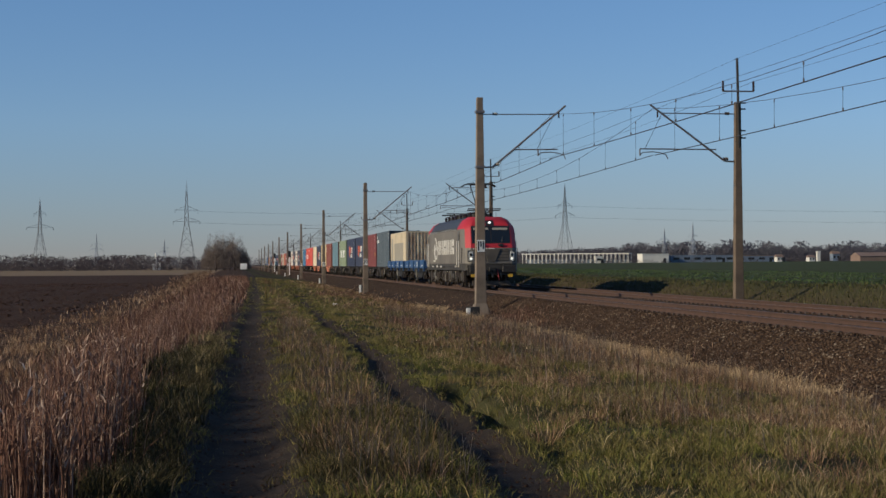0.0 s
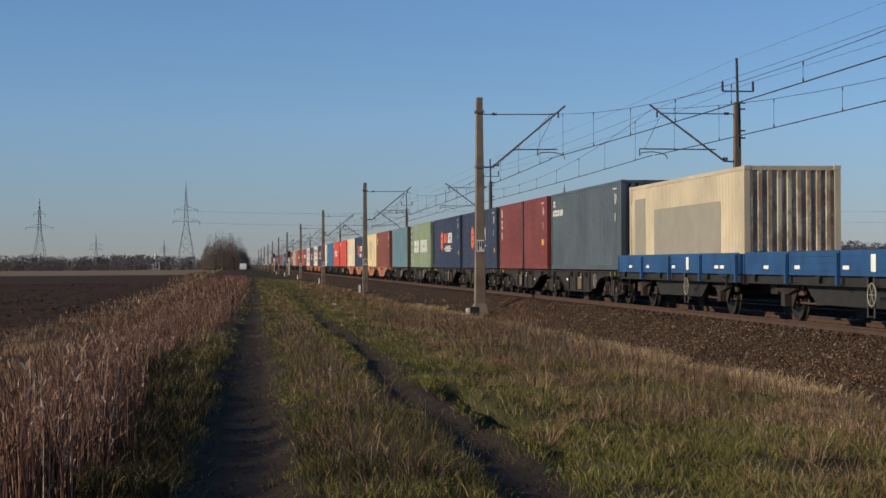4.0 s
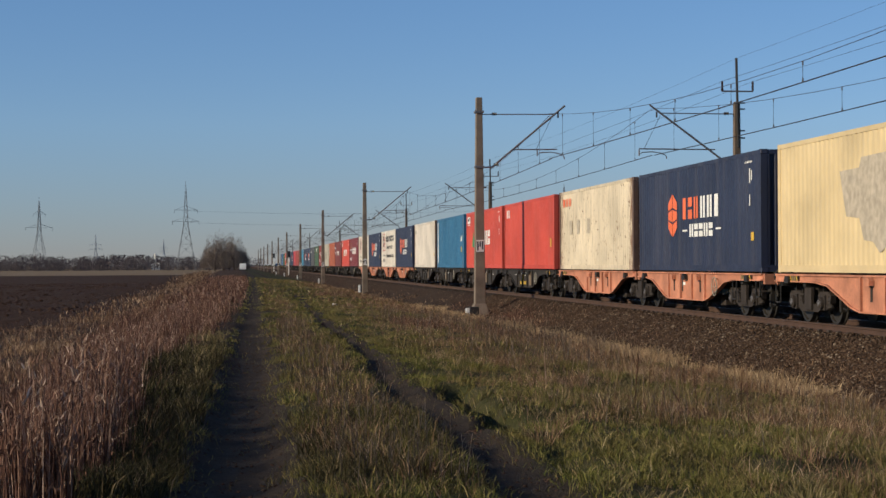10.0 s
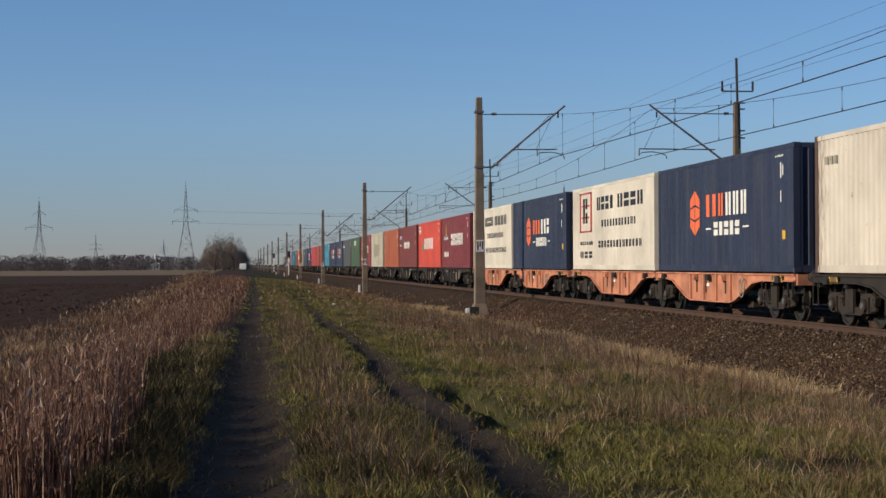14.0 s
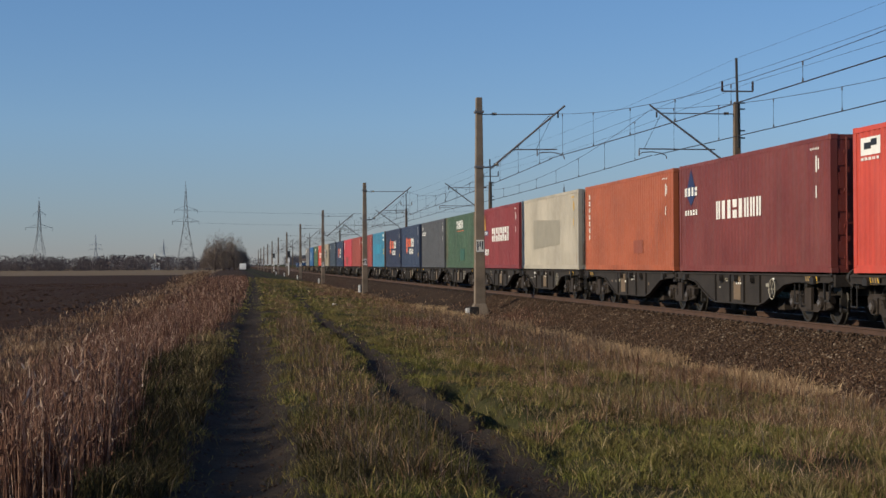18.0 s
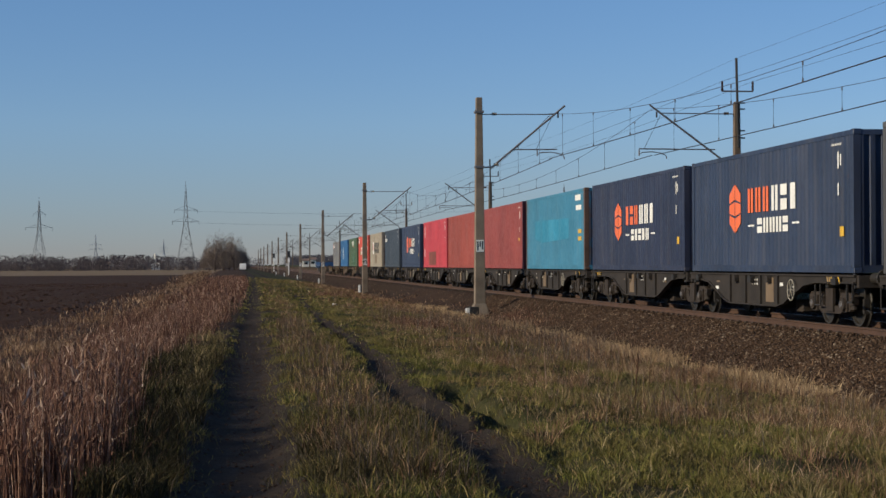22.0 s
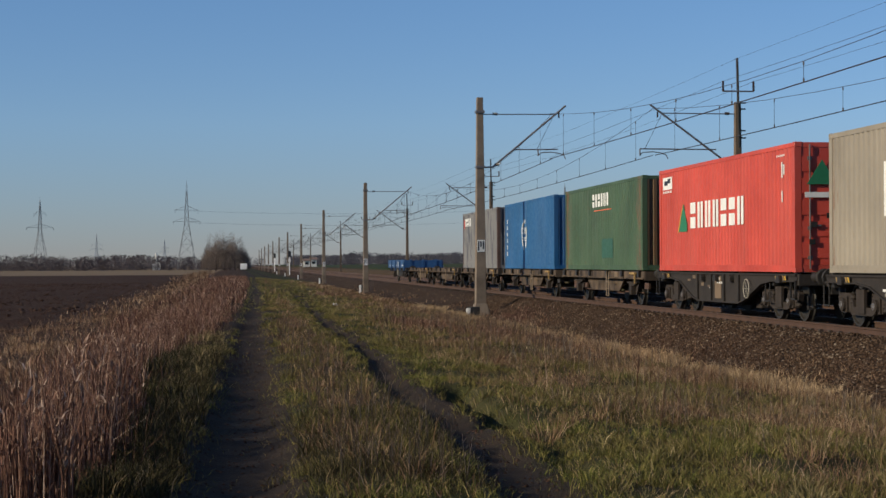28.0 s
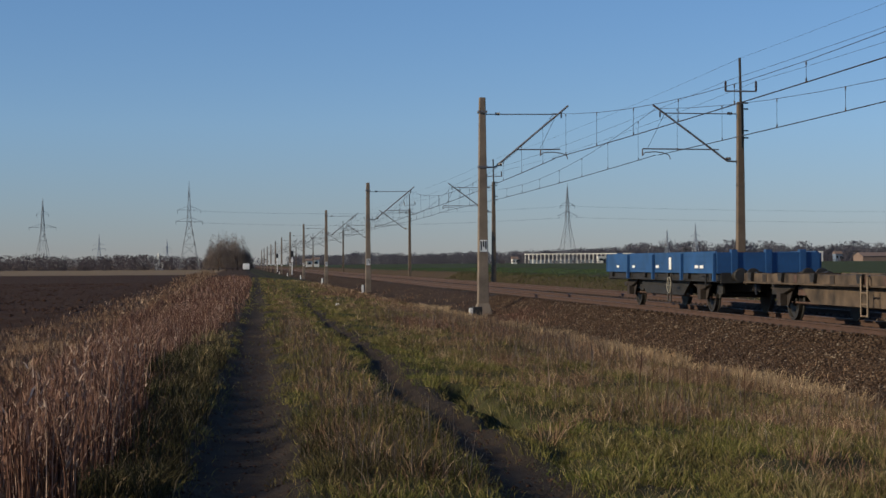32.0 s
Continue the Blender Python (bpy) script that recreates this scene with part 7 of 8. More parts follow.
    for cx, cy, m, s in ((4.55, 19.2, 8, 0.10), (4.9, 20.5, 5, 0.2), (4.0, 21, 4, 0.3), (1.6, 14.5, 8, 0.25), (1.9, 16, 5, 0.2), (1.3, 13.4, 10, 0.3), (1.45, 20.5, 7, 0.25), (6.3, 22, 6, 0.4), (5.5, 17, 6, 0.5), (7.2, 27, 7, 0.6), (5.2, 15.5, 8, 0.7), (6.8, 19, 8, 0.8), (8.2, 24, 8, 0.9)):
        sx.append(RNG.normal(cx, s, m))
        sy.append(RNG.normal(cy, s, m))
    x, y = np.concatenate(sx), np.concatenate(sy)
    blades("tall_stems", x, y, RNG.uniform(0.25, 0.62, len(x)), 0.0055 * np.ones(len(x)), 0.6, DRY, "tall pale dead stems standing over the grass", "weeds")
    x, y = RNG.uniform(3.9, 6.4, 14), RNG.uniform(15.5, 25, 14)
    herb_stalks("dark_stalks", x, y, RNG.uniform(0.5, 0.8, 14), REED_STEM, "tall thin dark dead stalks over the verge", 0.004, 3, 0.2)
    # low dead growth between the reeds and the ploughed land
    for n, y0, y1, w in ((60000, 17, 60, 0.009), (15000, 60, 180, 0.03)):
        x, y = scatter(n, -7.0, -2.3, y0, y1, lambda a, b: (0.12 + 0.88 * patch(a, b, 0.5, 91, 0.35)) * np.clip((a + 7.0) / 3, 0.08, 1), 1.2)
        blades("field_edge_weeds", x, y, RNG.uniform(0.06, 0.30, len(x)), w * RNG.uniform(0.6, 1.4, len(x)), 0.9, WEED, "low brown dead weeds at the ploughed field's edge", "weeds")
    # lower brown growth takes over from the reeds down the lane
    for n, y0, y1, w in ((50000, 26, 70, 0.009), (24000, 70, 220, 0.024)):
        x, y = scatter(n, -3.4, 1.4, y0, y1, lambda a, b: np.clip((reed_inside(a, b) + np.interp(b, [28, 38], [0.05, 0.5])) / 0.3, 0, 1) * np.clip((-0.38 + 0.1 * vnoise(a * 3, b * 1.4, 96) - a + drift(b)) / 0.15, 0, 1) * np.clip((b - 26) / 10, 0, 1) * (0.15 + 0.85 * patch(a, b, 0.6, 93, 0.4)), 1.2)
        h = (0.14 + 0.42 * RNG.uniform(0, 1, len(x)) ** 1.3) * (0.75 + 0.5 * vnoise(x * 0.9, y * 0.5, 94))
        blades("lane_side_weeds", x, y, h, w * RNG.uniform(0.6, 1.4, len(x)), 0.8, REED_STEM, "ragged brown dead weeds along the lane", "weeds")
    # weeds between the reeds and the lane, the reeds' shade put into their colour
    def shaded(a, b):
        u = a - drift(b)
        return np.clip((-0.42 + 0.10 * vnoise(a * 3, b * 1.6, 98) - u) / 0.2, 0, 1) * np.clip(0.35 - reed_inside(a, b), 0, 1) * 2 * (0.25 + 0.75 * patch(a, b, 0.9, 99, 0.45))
    x, y = scatter(46000, -1.8, 0.6, 11.8, 36, lambda a, b: shaded(a, b) * np.clip((36 - b) / 6, 0, 1), 1.3)
    blades("damp_weeds", x, y, RNG.uniform(0.06, 0.30, len(x)) * np.interp(y, [12, 40, 75], [1, 0.8, 0.6]), 0.007 * RNG.uniform(0.7, 1.5, len(x)) * (1 + y / 60), 1.0, SHADE_WEED, "weeds between the reeds and the lane, coloured dark for the reeds' shade", "weeds")
    x, y = scatter(500, -1.7, -0.2, 12, 40, lambda a, b: np.clip(shaded(a, b), 0, 1) * np.clip((b - 15) / 6, 0.1, 1), 1.2)
    tussocks("lane_edge_tussocks", x, y, 40, 0.10, 0.06, 0.24, 0.0055, 1.0, OLIVE, "olive grass tussocks along the lane's edge")
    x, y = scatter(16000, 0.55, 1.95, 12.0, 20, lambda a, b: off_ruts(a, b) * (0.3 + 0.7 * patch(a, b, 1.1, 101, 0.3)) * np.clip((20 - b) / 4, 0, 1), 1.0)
    blades("damp_weeds", x, y, RNG.uniform(0.05, 0.22, len(x)), 0.006 * RNG.uniform(0.7, 1.5, len(x)), 1.1, SHADE_WEED, "dark weeds on the strip between the ruts", "weeds")
    # flattened grass creeping over the lane's edges
    x, y = scatter(30000, -0.6, 3.4, 11.5, 50, lambda a, b: np.clip(1 - np.abs(in_ruts(a, b) - 0.45) / 0.4, 0, 1) * (0.1 + 0.9 * patch(a, b, 1.2, 55, 0.2)), 1.3)
    blades("trodden_grass", x, y, RNG.uniform(0.015, 0.06, len(x)), 0.006 * RNG.uniform(0.7, 1.5, len(x)) * (1 + y / 60), 1.8, OLIVE, "trodden grass creeping over the wheel ruts", "grass")
    # far bank and field edge
    x, y = scatter(20000, 22.6, 25.1, 45, 190, lambda a, b: np.where(a < 24.5, 0.9, 0.5))
    blades("bank_grass", x, y, RNG.uniform(0.05, 0.20, len(x)), 0.035 * RNG.uniform(0.6, 1.4, len(x)), 0.7, BANK, "olive-brown grass on the bank beyond the tracks", "grass")
    x, y = scatter(28000, 24.5, 50, 50, 330, None, 1.1)
    blades("crop_leaves", x, y, RNG.uniform(0.04, 0.10, len(x)), 0.07 * RNG.uniform(0.6, 1.4, len(x)), 0.9, CROP, "low green winter crop in the field", "crop", ground_z(x, y))
    x, y = scatter(4500, 9.9, 11.9, 18, 120, lambda a, b: np.clip(vnoise(a * 1.2, b * 0.45, 51) + 0.1, 0, 1))
    blades("ballast_weeds", x, y, RNG.uniform(0.05, 0.18, len(x)), 0.008 * RNG.uniform(0.6, 1.4, len(x)), 0.7, WEED, "sparse dead weeds growing in the ballast", "weeds")


STRAW = island_mat("bleached_straw", [(0.0, (0.20, 0.135, 0.075)), (0.5, (0.40, 0.29, 0.165)), (1.0, (0.66, 0.53, 0.35))], 0.8, (0.30, 0.20, 0.11), 0.7)
OLIVE = island_mat("half_dead_grass", [(0.0, (0.076, 0.070, 0.028)), (0.5, (0.168, 0.142, 0.064)), (0.85, (0.28, 0.225, 0.118)), (1.0, (0.46, 0.36, 0.21))], 0.8, (0.145, 0.108, 0.055), 0.9)
HERB = island_mat("grey_dead_herb", [(0.0, (0.07, 0.052, 0.042)), (0.6, (0.15, 0.115, 0.09)), (1.0, (0.34, 0.28, 0.22))], 0.85, (0.10, 0.075, 0.06), 0.8)
BANK = island_mat("bank_grass_blade", [(0.0, (0.036, 0.040, 0.014)), (0.6, (0.066, 0.066, 0.024)), (1.0, (0.12, 0.10, 0.045))], 0.8, (0.05, 0.048, 0.02), 0.2)
# weed green darkened in the colour itself for shade beside the reeds
SHADE_WEED = island_mat("shade_dark_weed", [(0.0, (0.026, 0.024, 0.011)), (0.6, (0.052, 0.047, 0.020)), (0.93, (0.105, 0.080, 0.042)), (1.0, (0.26, 0.195, 0.115))], 0.85, (0.045, 0.035, 0.018), 0.9)
CROP = island_mat("crop_leaf", [(0.0, (0.044, 0.072, 0.024)), (0.6, (0.058, 0.090, 0.031)), (1.0, (0.078, 0.108, 0.042))], 0.7, (0.056, 0.080, 0.030), 0.1)


def build_stones():
    x, y = scatter(46000, 9.9, 12.6, 17, 80, None, 1.35)
    z = np.array([bed_z(a, b) for a, b in zip(x, y)]) + 0.005
    stones("ballast_stones", x, y, z, RNG.uniform(0.022, 0.05, len(x)), STONE, "loose brown and grey ballast stones on the shoulder", "stones")
    x, y = scatter(9000, 12.6, 20, 25, 90, None, 1.2)
    z = np.array([bed_z(a, b) for a, b in zip(x, y)]) + 0.005
    stones("ballast_stones", x, y, z, RNG.uniform(0.025, 0.05, len(x)), STONE, "loose brown ballast stones between the rails", "stones")
    x, y = scatter(26000, -45, -4.2, 20, 190, lambda a, b: 0.4 + 0.6 * (vnoise(a * 0.4, b * 0.2, 61) > -0.1), 1.3)
    z = ground_z(x, y)
    stones("plough_clods", x, y, z, RNG.uniform(0.03, 0.075, len(x)) * (1 + y / 150), CLOD, "dark brown ploughed earth clods", "soil", 0.3)
    x, y = scatter(5000, -30, -6, 50, 100, lambda a, b: patch(a, b, 0.16, 95, -0.05), 1.0)
    z = ground_z(x, y)
    stones("plough_clods", x, y, z, RNG.uniform(0.08, 0.22, len(x)), CLOD, "larger turned clods in the ploughed field", "soil", 0.5)
    x, y = scatter(5000, -0.5, 3.2, 11, 50, lambda a, b: np.where(in_ruts(a, b) > 0.4, 1.0, 0.1), 1.3)
    z = ground_z(x, y)
    stones("lane_pebbles", x, y, z, RNG.uniform(0.008, 0.03, len(x)), CLOD, "small clods and pebbles in the wheel ruts", "stones")


build_reeds()
build_grass()
build_stones()


# ---- small things by the line ----
def marker_post(x, y, z, h=0.42):
    r = thing("marker_post", x, y, z, "short white and black marker post in the grass", "marker post", "marker posts")
    bm = bmesh.new()
    tapered_post(bm, 0.17, 0.14, 0.15, 0.12, -0.15, h)
    part("post", bm, WHITE, r, "white painted face", bevel=0.01)
    part("dark_face", boxes((0.088, 0.20, -0.07, 0.07, -0.1, h - 0.02)), BLACK, r, "black painted face")
    return r


POST0 = marker_post(9.46, 69.5, -1.0, 0.52)
for y in (134.0, 198, 265, 333, 397):
    copy_thing(POST0, pose(9.75, y, -0.80))
marker_post(4.3, 74, -0.62, 0.27)


def cable_box():
    r = thing("cable_box", 9.95, 70.5, -1.0, "grey metal cable box on legs at the mast foot", "cable box")
    part("box", boxes((-0.28, 0.1, -0.2, 0.2, 0.12, 0.55)), GREASE, r, bevel=0.02)
    part("leg", boxes((-0.26, -0.2, -0.05, 0.05, -0.2, 0.14)), GALV, r)
    part("leg", boxes((0.02, 0.08, -0.05, 0.05, -0.2, 0.14)), GALV, r)
    return r


cable_box()


def signal(x, y, h):
    r = thing("signal_post", x, y, -0.4, "slim railway signal post with a black head", "signal", "signals down the line")
    bm = bmesh.new()
    rod(bm, (0, 0, -0.3), (0, 0, h), 0.09)
    part("mast", bm, WHITE, r, "white and grey mast")
    part("head", boxes((-0.28, 0.28, -0.12, 0.1, h - 1.1, h + 0.1)), BLACK, r, "black signal head", bevel=0.04)
    part("plate", boxes((-0.22, 0.22, -0.1, -0.06, h - 2.0, h - 1.4)), WHITE, r, "white plate")


for x, y, h in ((10.6, 332, 4.2), (11.0, 470, 4.6)):
    signal(x, y, h)


def van():
    r = thing("van", 2.7, 488, -0.35, "small white van far down the lane", "van")
    bm = bmesh.new()
    slab(bm, [(-2.3, 0.35), (2.3, 0.35), (2.3, 1.0), (1.6, 1.15), (0.9, 1.95), (-2.2, 2.0), (-2.3, 1.2)], -0.92, 0.92)
    part("body", bm, WHITE, r, bevel=0.06)
    bm = bmesh.new()
    slab(bm, [(1.62, 1.17), (1.50, 1.17), (0.84, 1.90), (0.93, 1.93)], -0.8, 0.8)
    part("windscreen", bm, L_GLASS, r)
    for sx in (-1, 1):
        for y in (-1.4, 1.4):
            bm = bmesh.new()
            lathe(bm, [(sx * 0.72, 0.32), (sx * 0.93, 0.32)], "x", 16, (0, y, 0.32))
            part("wheel", bm, BLACK, r)


van()


# ---- pylons and their cables ----
STEEL = plain("dull_grey_lattice_steel", (0.23, 0.222, 0.22), 0.6, 0.3, 0.2, 0.3)


# far pylons only: haze put into a paler, bluer steel colour
STEEL_HAZE = plain("haze_tinted_lattice_steel", (0.34, 0.36, 0.40), 0.8, 0, 0.1, 0.3)


def pylon(x, y, z, h, arms, turn, s=1.0):
    r = thing("transmission_pylon", x, y, z, "grey steel lattice electricity pylon in the fields", "pylon", "pylons across the fields")
    r.matrix_basis = pose(x, y, z, 0, 0, turn)
    t = 0.16 * s
    steel = STEEL if s < 1.5 else STEEL_HAZE
    waist, top = h * 0.52, h * 0.97

    def half(zz):
        return h * 0.095 * (1 - zz / waist) + h * 0.026 if zz < waist else h * 0.026 * max(0.15, 1 - (zz - waist) / (top - waist))
    for sx in (-1, 1):
        for sy in (-1, 1):
            bm = bmesh.new()
            for a, b_ in ((0, waist), (waist, top)):
                rod(bm, (sx * half(a), sy * half(a), a - (2.5 if a == 0 else 0)), (sx * half(b_), sy * half(b_), b_), t / 2, seg=4)
            part("leg", bm, steel, r)
    levels = [0, 0.16, 0.30, 0.42, 0.52, 0.62, 0.72, 0.82, 0.9]
    bm = bmesh.new()
    for a, b_ in zip(levels, levels[1:]):
        za, zb = a * h, b_ * h
        for q in range(4):
            c = [(-1, -1), (1, -1), (1, 1), (-1, 1)]
            p, w = c[q], c[(q + 1) % 4]
            rod(bm, (p[0] * half(za), p[1] * half(za), za), (w[0] * half(zb), w[1] * half(zb), zb), t / 4.4, seg=4, caps=False)
            rod(bm, (w[0] * half(za), w[1] * half(za), za), (p[0] * half(zb), p[1] * half(zb), zb), t / 4.4, seg=4, caps=False)
            rod(bm, (p[0] * half(zb), p[1] * half(zb), zb), (w[0] * half(zb), w[1] * half(zb), zb), t / 4.4, seg=4, caps=False)
    tagged(part("bracing", bm, steel, r, "thin crossed lattice bracing"), kind="stuff")
    for zf, reach in arms:
        bm = bmesh.new()
        zz = zf * h
        for sy in (-1, 1):
            rod(bm, (-reach, 0, zz), (reach, 0, zz), t / 2.6, seg=4)
            rod(bm, (-reach, 0, zz), (0, sy * half(zz), zz + 0.05 * h), t / 3, seg=4)
            rod(bm, (reach, 0, zz), (0, sy * half(zz), zz + 0.05 * h), t / 3, seg=4)
        part("crossarm", bm, steel, r)
        for sx in (-1, 1):
            bm = bmesh.new()
            rod(bm, (sx * reach, 0, zz), (sx * reach, 0, zz - 1.2), 0.06, seg=6)
            part("insulator", bm, INSUL, r)
    bm = bmesh.new()
    rod(bm, (0, 0, top), (0, 0, h * 1.02), t / 2, seg=4)
    part("peak", bm, steel, r)
    return r


P_A, P_B, P_C = (-82.0, 750.0, 30.5), (-17.6, 655.0, 33.0), (129.5, 668.0, 32.0)
ARMS = [(0.56, 5.0), (0.69, 4.3)]
pylon(P_A[0], P_A[1], -0.8, P_A[2], [(0.60, 5.8), (0.79, 2.6)], 20)
pylon(P_B[0], P_B[1], -0.8, P_B[2], ARMS, 5)
pylon(P_C[0], P_C[1], 0.2, P_C[2], [(0.625, 3.9), (0.745, 3.0)], 10)
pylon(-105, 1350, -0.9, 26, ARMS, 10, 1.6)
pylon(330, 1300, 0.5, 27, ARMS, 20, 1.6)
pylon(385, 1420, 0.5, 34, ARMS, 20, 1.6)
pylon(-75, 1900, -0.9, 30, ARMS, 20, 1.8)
hv = thing("power_line", 0, 0, 0, "thin high-voltage cables between the pylons", "power line")
ends = [(-17.6, 655, 17.3), (129.5, 668, 19.4), (420, 690, 19.4)]
for dz, dx, rr in ((0, -4, 0.013), (0, 4, 0.013), (4.4, -3.6, 0.013), (4.4, 3.6, 0.013)):
    for a, b_ in zip(ends, ends[1:]):
        bm = bmesh.new()
        wire(bm, (a[0] + dx * 0.3, a[1] + dx, a[2] + dz), (b_[0] + dx * 0.3, b_[1] + dx, b_[2] + dz), 2.0, rr, 16)
        part("cable", bm, WIRE, hv)


# ---- trees, woods and buildings on the horizon ----
BARK = plain("grey_brown_bark", (0.075, 0.055, 0.045), 0.9, 0, 0.3, 0.8)
TWIG = island_mat("bare_twigs", [(0.0, (0.12, 0.095, 0.085)), (0.6, (0.19, 0.155, 0.135)), (1.0, (0.27, 0.225, 0.195))], 0.9, (0.15, 0.122, 0.11), 0.05)
# far belts: blue-grey distance haze put into the twig colour
WOOD_HAZE = island_mat("haze_tinted_woodland", [(0.0, (0.088, 0.084, 0.100)), (1.0, (0.108, 0.100, 0.115))], 0.95, (0.095, 0.091, 0.104), 0.01)
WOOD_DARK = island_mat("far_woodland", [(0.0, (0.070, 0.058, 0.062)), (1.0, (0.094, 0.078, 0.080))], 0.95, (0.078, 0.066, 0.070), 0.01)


def bare_tree(x, y, z, h, w, seed, label):
    rng = random.Random(seed)
    r = thing("bare_tree", x, y, z, label, "tree", "bare trees at the lane's end")
    bm = bmesh.new()
    rod(bm, (0, 0, -0.5), (0.1, 0, h * 0.3), h * 0.028, h * 0.02, seg=7)
    part("trunk", bm, BARK, r)
    bm = bmesh.new()

    def grow(p, d, ln, rad, depth):
        q = p + d * ln
        rod(bm, p, q, rad, rad * 0.65, seg=5, caps=False)
        if depth < 4:
            for _ in range(3):
                nd = (d + Vector((rng.uniform(-1, 1) * w, rng.uniform(-1, 1) * w, rng.uniform(-0.2, 0.6)))).normalized()
                grow(p.lerp(q, rng.uniform(0.55, 1.0)), nd, ln * rng.uniform(0.62, 0.85), rad * 0.6, depth + 1)
    grow(Vector((0.1, 0, h * 0.12)), Vector((0, 0, 1)), h * 0.22, h * 0.016, 0)
    part("branching", bm, BARK, r)
    # fine twigs fill an uneven dome
    g = np.random.default_rng(seed)
    n = 5200
    a, el, rr = g.uniform(0, 6.283, n), np.arcsin(g.uniform(0.02, 1, n)), g.uniform(0.25, 1, n) ** 0.5
    lump = 1 + 0.16 * np.sin(a * 3 + seed) + 0.12 * np.sin(el * 7 + a * 2)
    d = np.stack([np.cos(a) * np.cos(el), np.sin(a) * np.cos(el), np.sin(el)], -1)
    c = d * (rr * lump)[:, None] * np.array([h * 0.36, h * 0.36, h * 0.88]) + np.array([0, 0, h * 0.06])
    t = d + g.normal(0, 0.5, (n, 3)) + np.array([0, 0, 0.4])
    t /= np.linalg.norm(t, axis=1)[:, None]
    s = np.cross(t, g.normal(0, 1, (n, 3)))
    s /= np.linalg.norm(s, axis=1)[:, None]
    ln = g.uniform(0.35, 1.1, n)[:, None]
    P = np.stack([c - s * 0.032, c + s * 0.032, c + t * ln], 1).reshape(-1, 3)
    o = fast_mesh("crown", P, np.arange(3 * n), np.full(n, 3), TWIG, "fine bare twigs", "")
    del o["kind"]
    o.parent = r


for k, (x, y, h, w) in enumerate(((-5.2, 500, 9.6, 0.95), (-3.0, 506, 10.6, 0.9), (0.2, 498, 9.4, 0.95), (-6.9, 512, 7.5, 1.0), (2.4, 508, 6.4, 1.0), (-1.2, 516, 9.0, 0.9))):
    bare_tree(x, y, -0.4, h, w, 5 + k, "bare wide-crowned tree at the end of the lane")


def woods(name, count, x0, x1, y0, y1, h0, h1, seed, label, material=WOOD_DARK, gap=0.0):
    """A belt of leafless trees: each an uneven heap of small twig clumps over a trunk."""
    rng = np.random.default_rng(seed)
    V, T, S = [], [], []
    k = 0
    for i in range(count):
        cx, cy = rng.uniform(x0, x1), rng.uniform(y0, y1)
        if gap and noise.noise((cx * 0.012, seed, 0)) < gap - 0.5:
            continue
        hh = rng.uniform(h0, h1) * (1 + 0.7 * noise.noise((cx * 0.033, seed, 3)))
        if y0 > 1700:
            hh *= lerp(cx, [(300, 0.85), (430, 1.25), (800, 1.25)])
        rad = hh * rng.uniform(0.28, 0.5)
        zb = lerp(cx, PROFILE) - 0.5
        m = 200
        a, u = rng.uniform(0, 6.28, m), rng.uniform(0, 1, m)
        rr = rad * np.sqrt(rng.uniform(0.05, 1, m)) * (0.55 + 0.75 * np.sin(np.pi * np.clip(u * 0.85 + 0.08, 0, 1)))
        px, py, pz = cx + np.cos(a) * rr, cy + np.sin(a) * rr * 0.5, zb + hh * (0.02 + 0.95 * u)
        sz = hh * rng.uniform(0.016, 0.046, m)
        tri = rng.normal(0, 1, (m, 3, 3)) * sz[:, None, None] * np.array([1.0, 0.6, 1.1])
        P = np.stack([px, py, pz], -1)[:, None, :] + tri
        V.append(P.reshape(-1, 3))
        T.append(np.arange(k, k + 3 * m))
        S.append(np.full(m, 3))
        k += 3 * m
    return fast_mesh(name, np.concatenate(V), np.concatenate(T), np.concatenate(S), material, label, "woods")


woods("far_woods", 430, -185, -2, 640, 760, 3.6, 6.6, 3, "dark leafless hedge and tree belt beyond the ploughed field", WOOD_DARK, 0.12)
woods("far_woods", 160, -300, 20, 1100, 1300, 5, 9, 4, "distant dark tree belt", WOOD_HAZE)
woods("field_scrub", 130, 146, 232, 896, 912, 1.3, 2.6, 9, "low dark scrub before the shelter", WOOD_HAZE)
woods("far_woods", 1500, 60, 800, 1750, 2100, 10.5, 15.0, 5, "long dark wood on the far horizon", WOOD_HAZE)
woods("far_woods", 260, 130, 420, 900, 960, 1.5, 3.2, 6, "low dark scrub behind the buildings", WOOD_DARK, 0.3)
woods("lane_bushes", 70, -6, -3.5, 150, 330, 0.8, 1.7, 8, "bare brown bushes beside the lane", WEED)

WALL_WHITE = plain("pale_wall_cladding", (0.66, 0.64, 0.58), 0.7, 0, 0.1, 0.2)
WALL_BLUE = plain("blue_grey_cladding", (0.16, 0.20, 0.26), 0.6, 0, 0.15, 0.2)
ROOF_BROWN = plain("brown_roof_sheet", (0.20, 0.14, 0.11), 0.8, 0, 0.15, 0.2)
DARK_OPEN = plain("dark_window_glass", (0.02, 0.022, 0.026), 0.2, 0, 0.2, 1)


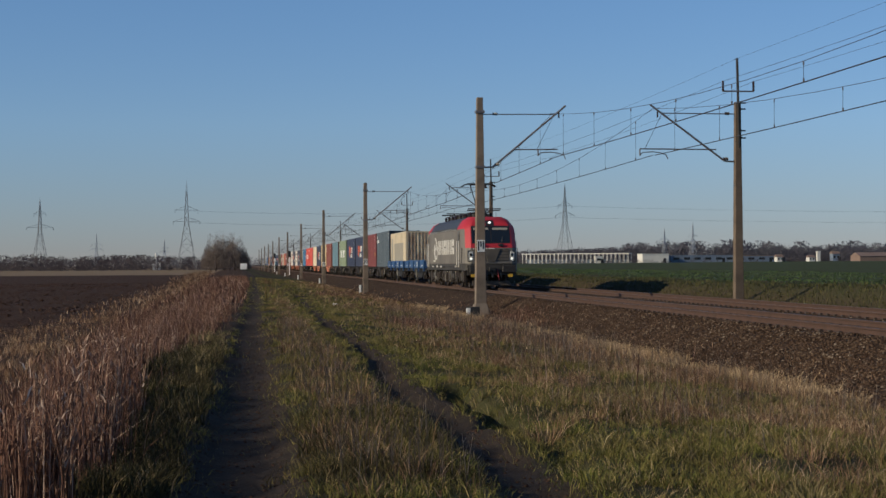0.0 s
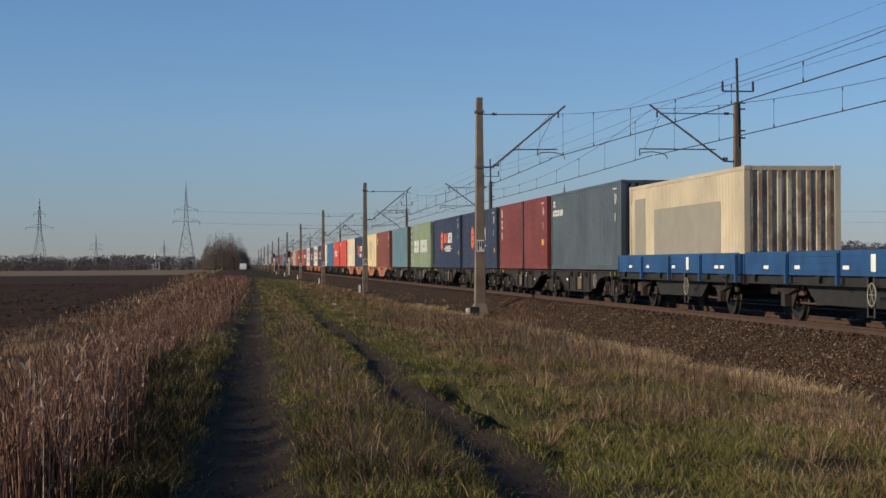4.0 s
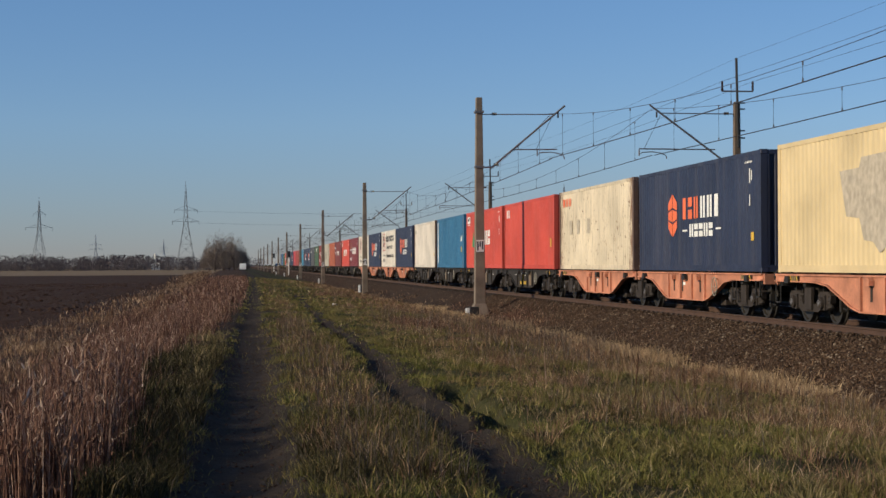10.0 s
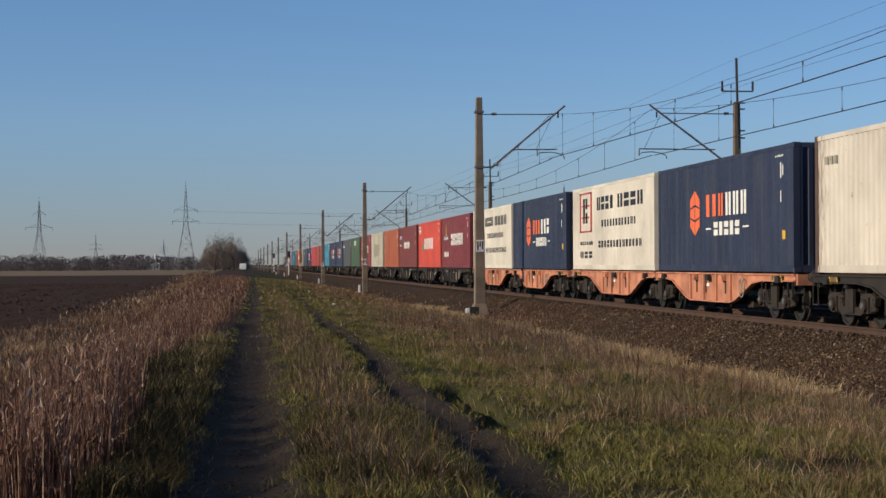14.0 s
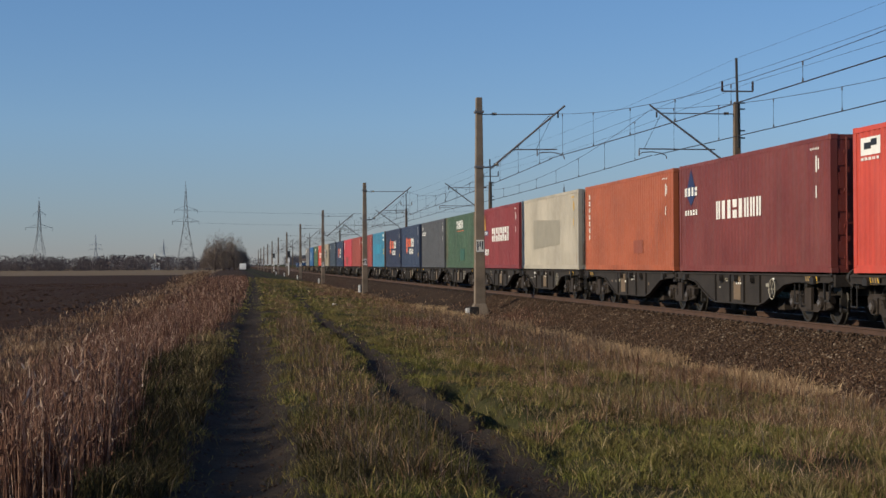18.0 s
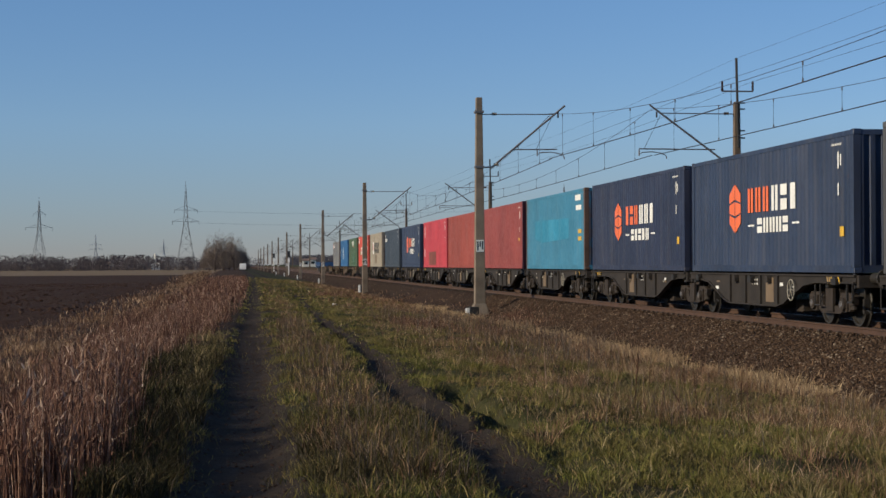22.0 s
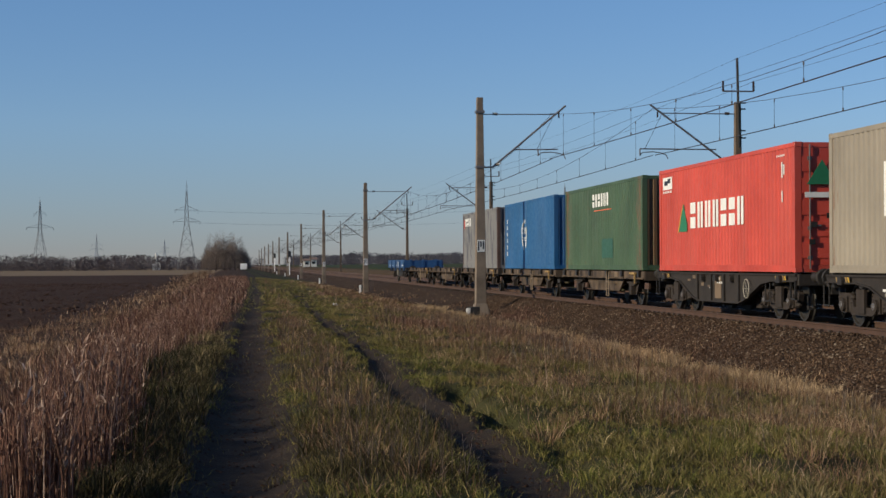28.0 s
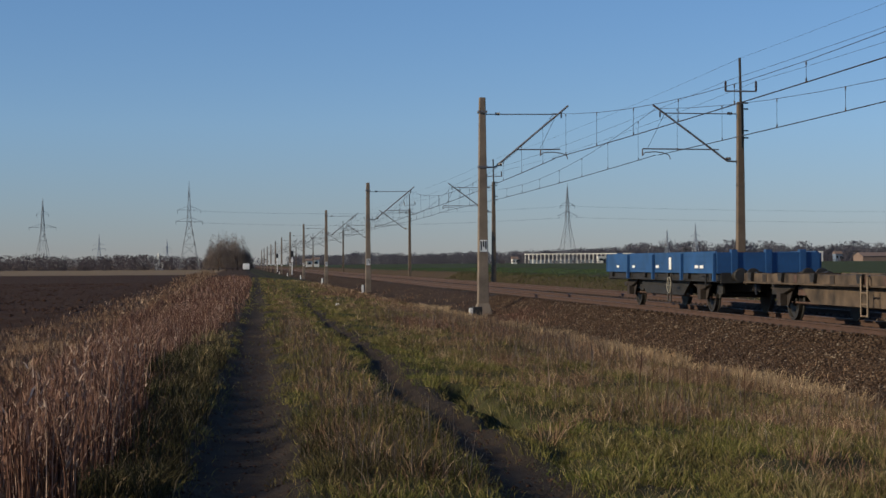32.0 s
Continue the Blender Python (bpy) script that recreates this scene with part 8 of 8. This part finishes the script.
def building(x, y, z, w, d, h, wall, roof, label, pitch=0.0, windows=0, door=True):
    r = thing("building", x, y, z, label, "building", "buildings on the horizon")
    part("wall", boxes((-w / 2, w / 2, -d / 2, d / 2, -1, h)), wall, r)
    bm = bmesh.new()
    if pitch:
        slab(bm, [(-d / 2 - 0.4, h), (d / 2 + 0.4, h), (0, h + pitch)], -w / 2 - 0.3, w / 2 + 0.3)
    else:
        quadbox(bm, -w / 2 - 0.2, w / 2 + 0.2, -d / 2 - 0.2, d / 2 + 0.2, h, h + 0.35)
    part("roof", bm, roof, r)
    for k in range(windows):
        xx = -w / 2 + (k + 0.5) * w / windows
        part("window", boxes((xx - w / windows * 0.28, xx + w / windows * 0.28, -d / 2 - 0.05, -d / 2 + 0.02, h * 0.4, h * 0.75)), DARK_OPEN, r)
    if door:
        part("door", boxes((w * 0.3, w * 0.3 + 1.6, -d / 2 - 0.06, -d / 2 + 0.02, 0, 2.4)), DARK_OPEN, r)
    return r


def canopy():
    """Long open loading shelter: flat white roof on many posts."""
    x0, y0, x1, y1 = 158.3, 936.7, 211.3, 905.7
    ln = math.hypot(x1 - x0, y1 - y0)
    r = thing("loading_shelter", (x0 + x1) / 2, (y0 + y1) / 2, 1.2, "long white open shelter on many posts across the field", "shelter")
    r.matrix_basis = pose((x0 + x1) / 2, (y0 + y1) / 2, 1.2, 0, 0, math.degrees(math.atan2(y1 - y0, x1 - x0)))
    part("roof", boxes((-ln / 2, ln / 2, -3, 3, 5.0, 5.45)), WALL_WHITE, r, "flat white roof")
    for k in range(27):
        xx = -ln / 2 + 0.5 + k * (ln - 1) / 26
        for yy in (-2.7, 2.7):
            piece("post", shared("shelterpost", lambda: done(boxes((-0.14, 0.14, -0.14, 0.14, -1, 5.0)))), WALL_WHITE, r, "", (xx, yy, 0))
    part("back_wall", boxes((-ln / 2, ln / 2, 2.95, 3.1, 0, 2.2)), WALL_BLUE, r)


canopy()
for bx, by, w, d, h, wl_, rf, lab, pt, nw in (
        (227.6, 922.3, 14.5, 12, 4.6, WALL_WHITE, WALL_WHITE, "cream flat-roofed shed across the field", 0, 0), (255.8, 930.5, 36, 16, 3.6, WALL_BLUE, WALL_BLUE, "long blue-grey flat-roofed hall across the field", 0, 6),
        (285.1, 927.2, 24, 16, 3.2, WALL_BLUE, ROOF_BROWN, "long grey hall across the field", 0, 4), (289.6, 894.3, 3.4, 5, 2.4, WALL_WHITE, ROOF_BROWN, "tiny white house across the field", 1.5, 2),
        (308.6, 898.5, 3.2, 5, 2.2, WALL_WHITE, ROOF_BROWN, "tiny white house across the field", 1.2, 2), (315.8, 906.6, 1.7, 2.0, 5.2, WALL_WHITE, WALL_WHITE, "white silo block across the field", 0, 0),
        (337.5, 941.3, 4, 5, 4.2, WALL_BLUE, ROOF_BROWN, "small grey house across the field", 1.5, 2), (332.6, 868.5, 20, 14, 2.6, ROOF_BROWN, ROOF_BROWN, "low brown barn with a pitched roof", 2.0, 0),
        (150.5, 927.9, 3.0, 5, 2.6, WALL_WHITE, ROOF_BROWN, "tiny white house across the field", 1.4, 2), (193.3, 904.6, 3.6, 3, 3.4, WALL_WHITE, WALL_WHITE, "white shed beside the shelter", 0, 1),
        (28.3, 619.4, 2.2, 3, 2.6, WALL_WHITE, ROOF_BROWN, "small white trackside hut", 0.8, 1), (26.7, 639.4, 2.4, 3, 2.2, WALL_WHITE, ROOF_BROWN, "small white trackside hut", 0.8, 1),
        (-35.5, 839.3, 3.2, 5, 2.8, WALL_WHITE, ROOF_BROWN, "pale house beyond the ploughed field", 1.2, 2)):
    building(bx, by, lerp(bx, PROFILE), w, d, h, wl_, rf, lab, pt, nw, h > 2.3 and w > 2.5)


def tower(bx, by, h):
    r = thing("tower", bx, by, -0.8, "slim white tower with low annexes beyond the ploughed field", "tower")
    bm = bmesh.new()
    lathe(bm, [(-1, 0.42), (h * 0.8, 0.36), (h * 0.83, 0.5), (h, 0.45), (h + 0.5, 0.1)], "z", 14)
    part("shaft", bm, WALL_WHITE, r)
    part("gallery", boxes((-0.6, 0.6, -0.6, 0.6, h * 0.5, h * 0.53)), WALL_BLUE, r)
    for x0, x1, hh in ((-1.6, -0.6, h * 0.42), (0.75, 1.8, h * 0.5)):
        part("annex", boxes((x0, x1, -0.7, 0.7, -1, hh)), WALL_WHITE, r, "low white annex", bevel=0.05)


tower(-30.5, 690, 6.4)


# ---- sleepers, the near ones singly ----
def sleeper_mesh():
    bm = bmesh.new()
    slab(bm, [(-0.15, -0.40), (0.15, -0.40), (0.12, -0.178), (-0.12, -0.178)], -1.3, 1.3)
    for sx in (-1, 1):
        for dx in (-0.11, 0.11):
            quadbox(bm, sx * GAUGE / 2 + dx - 0.035, sx * GAUGE / 2 + dx + 0.035, -0.06, 0.06, -0.178, -0.128)
    return done(bm)


for tr, n in ((TRACKS[0], 130), (TRACKS[1], 110)):
    for k in range(n):
        piece("sleeper", shared("sleeper", sleeper_mesh), SLEEPER, tr, "", (0, 26 + 0.6 * k, 0))
    for lo, hi in ((-40, 26), (26 + 0.6 * n, 420)):
        bm = bmesh.new()
        y = lo
        while y < hi - 0.3:
            quadbox(bm, -1.3, 1.3, y - 0.13, y + 0.13, -0.40, -0.178)
            y += 0.6
        tagged(part("far_sleepers", bm, SLEEPER, tr, "dirty concrete sleepers further off"), kind="stuff")


# ---- what moves: the train and its wheels ----
def motions():
    times = [0, 1, 2, 3, 4, 6, 8, 10, 12, 14, 16, 18, 20, 22, 24, 26, 28, 30, 31, 32]
    for ob, c in MOVERS:
        p = ob.matrix_basis.translation
        walk(ob, [(t, pose(p.x, c - run(t), p.z)) for t in times])
    shared_keys = {}
    for ob, at, r in WHEELS:
        key = (round(at[1], 3), round(at[2], 3), r)
        if key not in shared_keys:
            rows = []
            for k in range(0, 961):
                t = k / 30
                rows.append((t, pose(*at) @ Matrix.Rotation(run(t) / r, 4, "X")))
            walk(ob, rows)
            shared_keys[key] = ob
        else:
            src = shared_keys[key]
            ob.rotation_mode = "QUATERNION"
            ad = ob.animation_data_create()
            ad.action = src.animation_data.action
            ad.action_slot = src.animation_data.action_slot


motions()
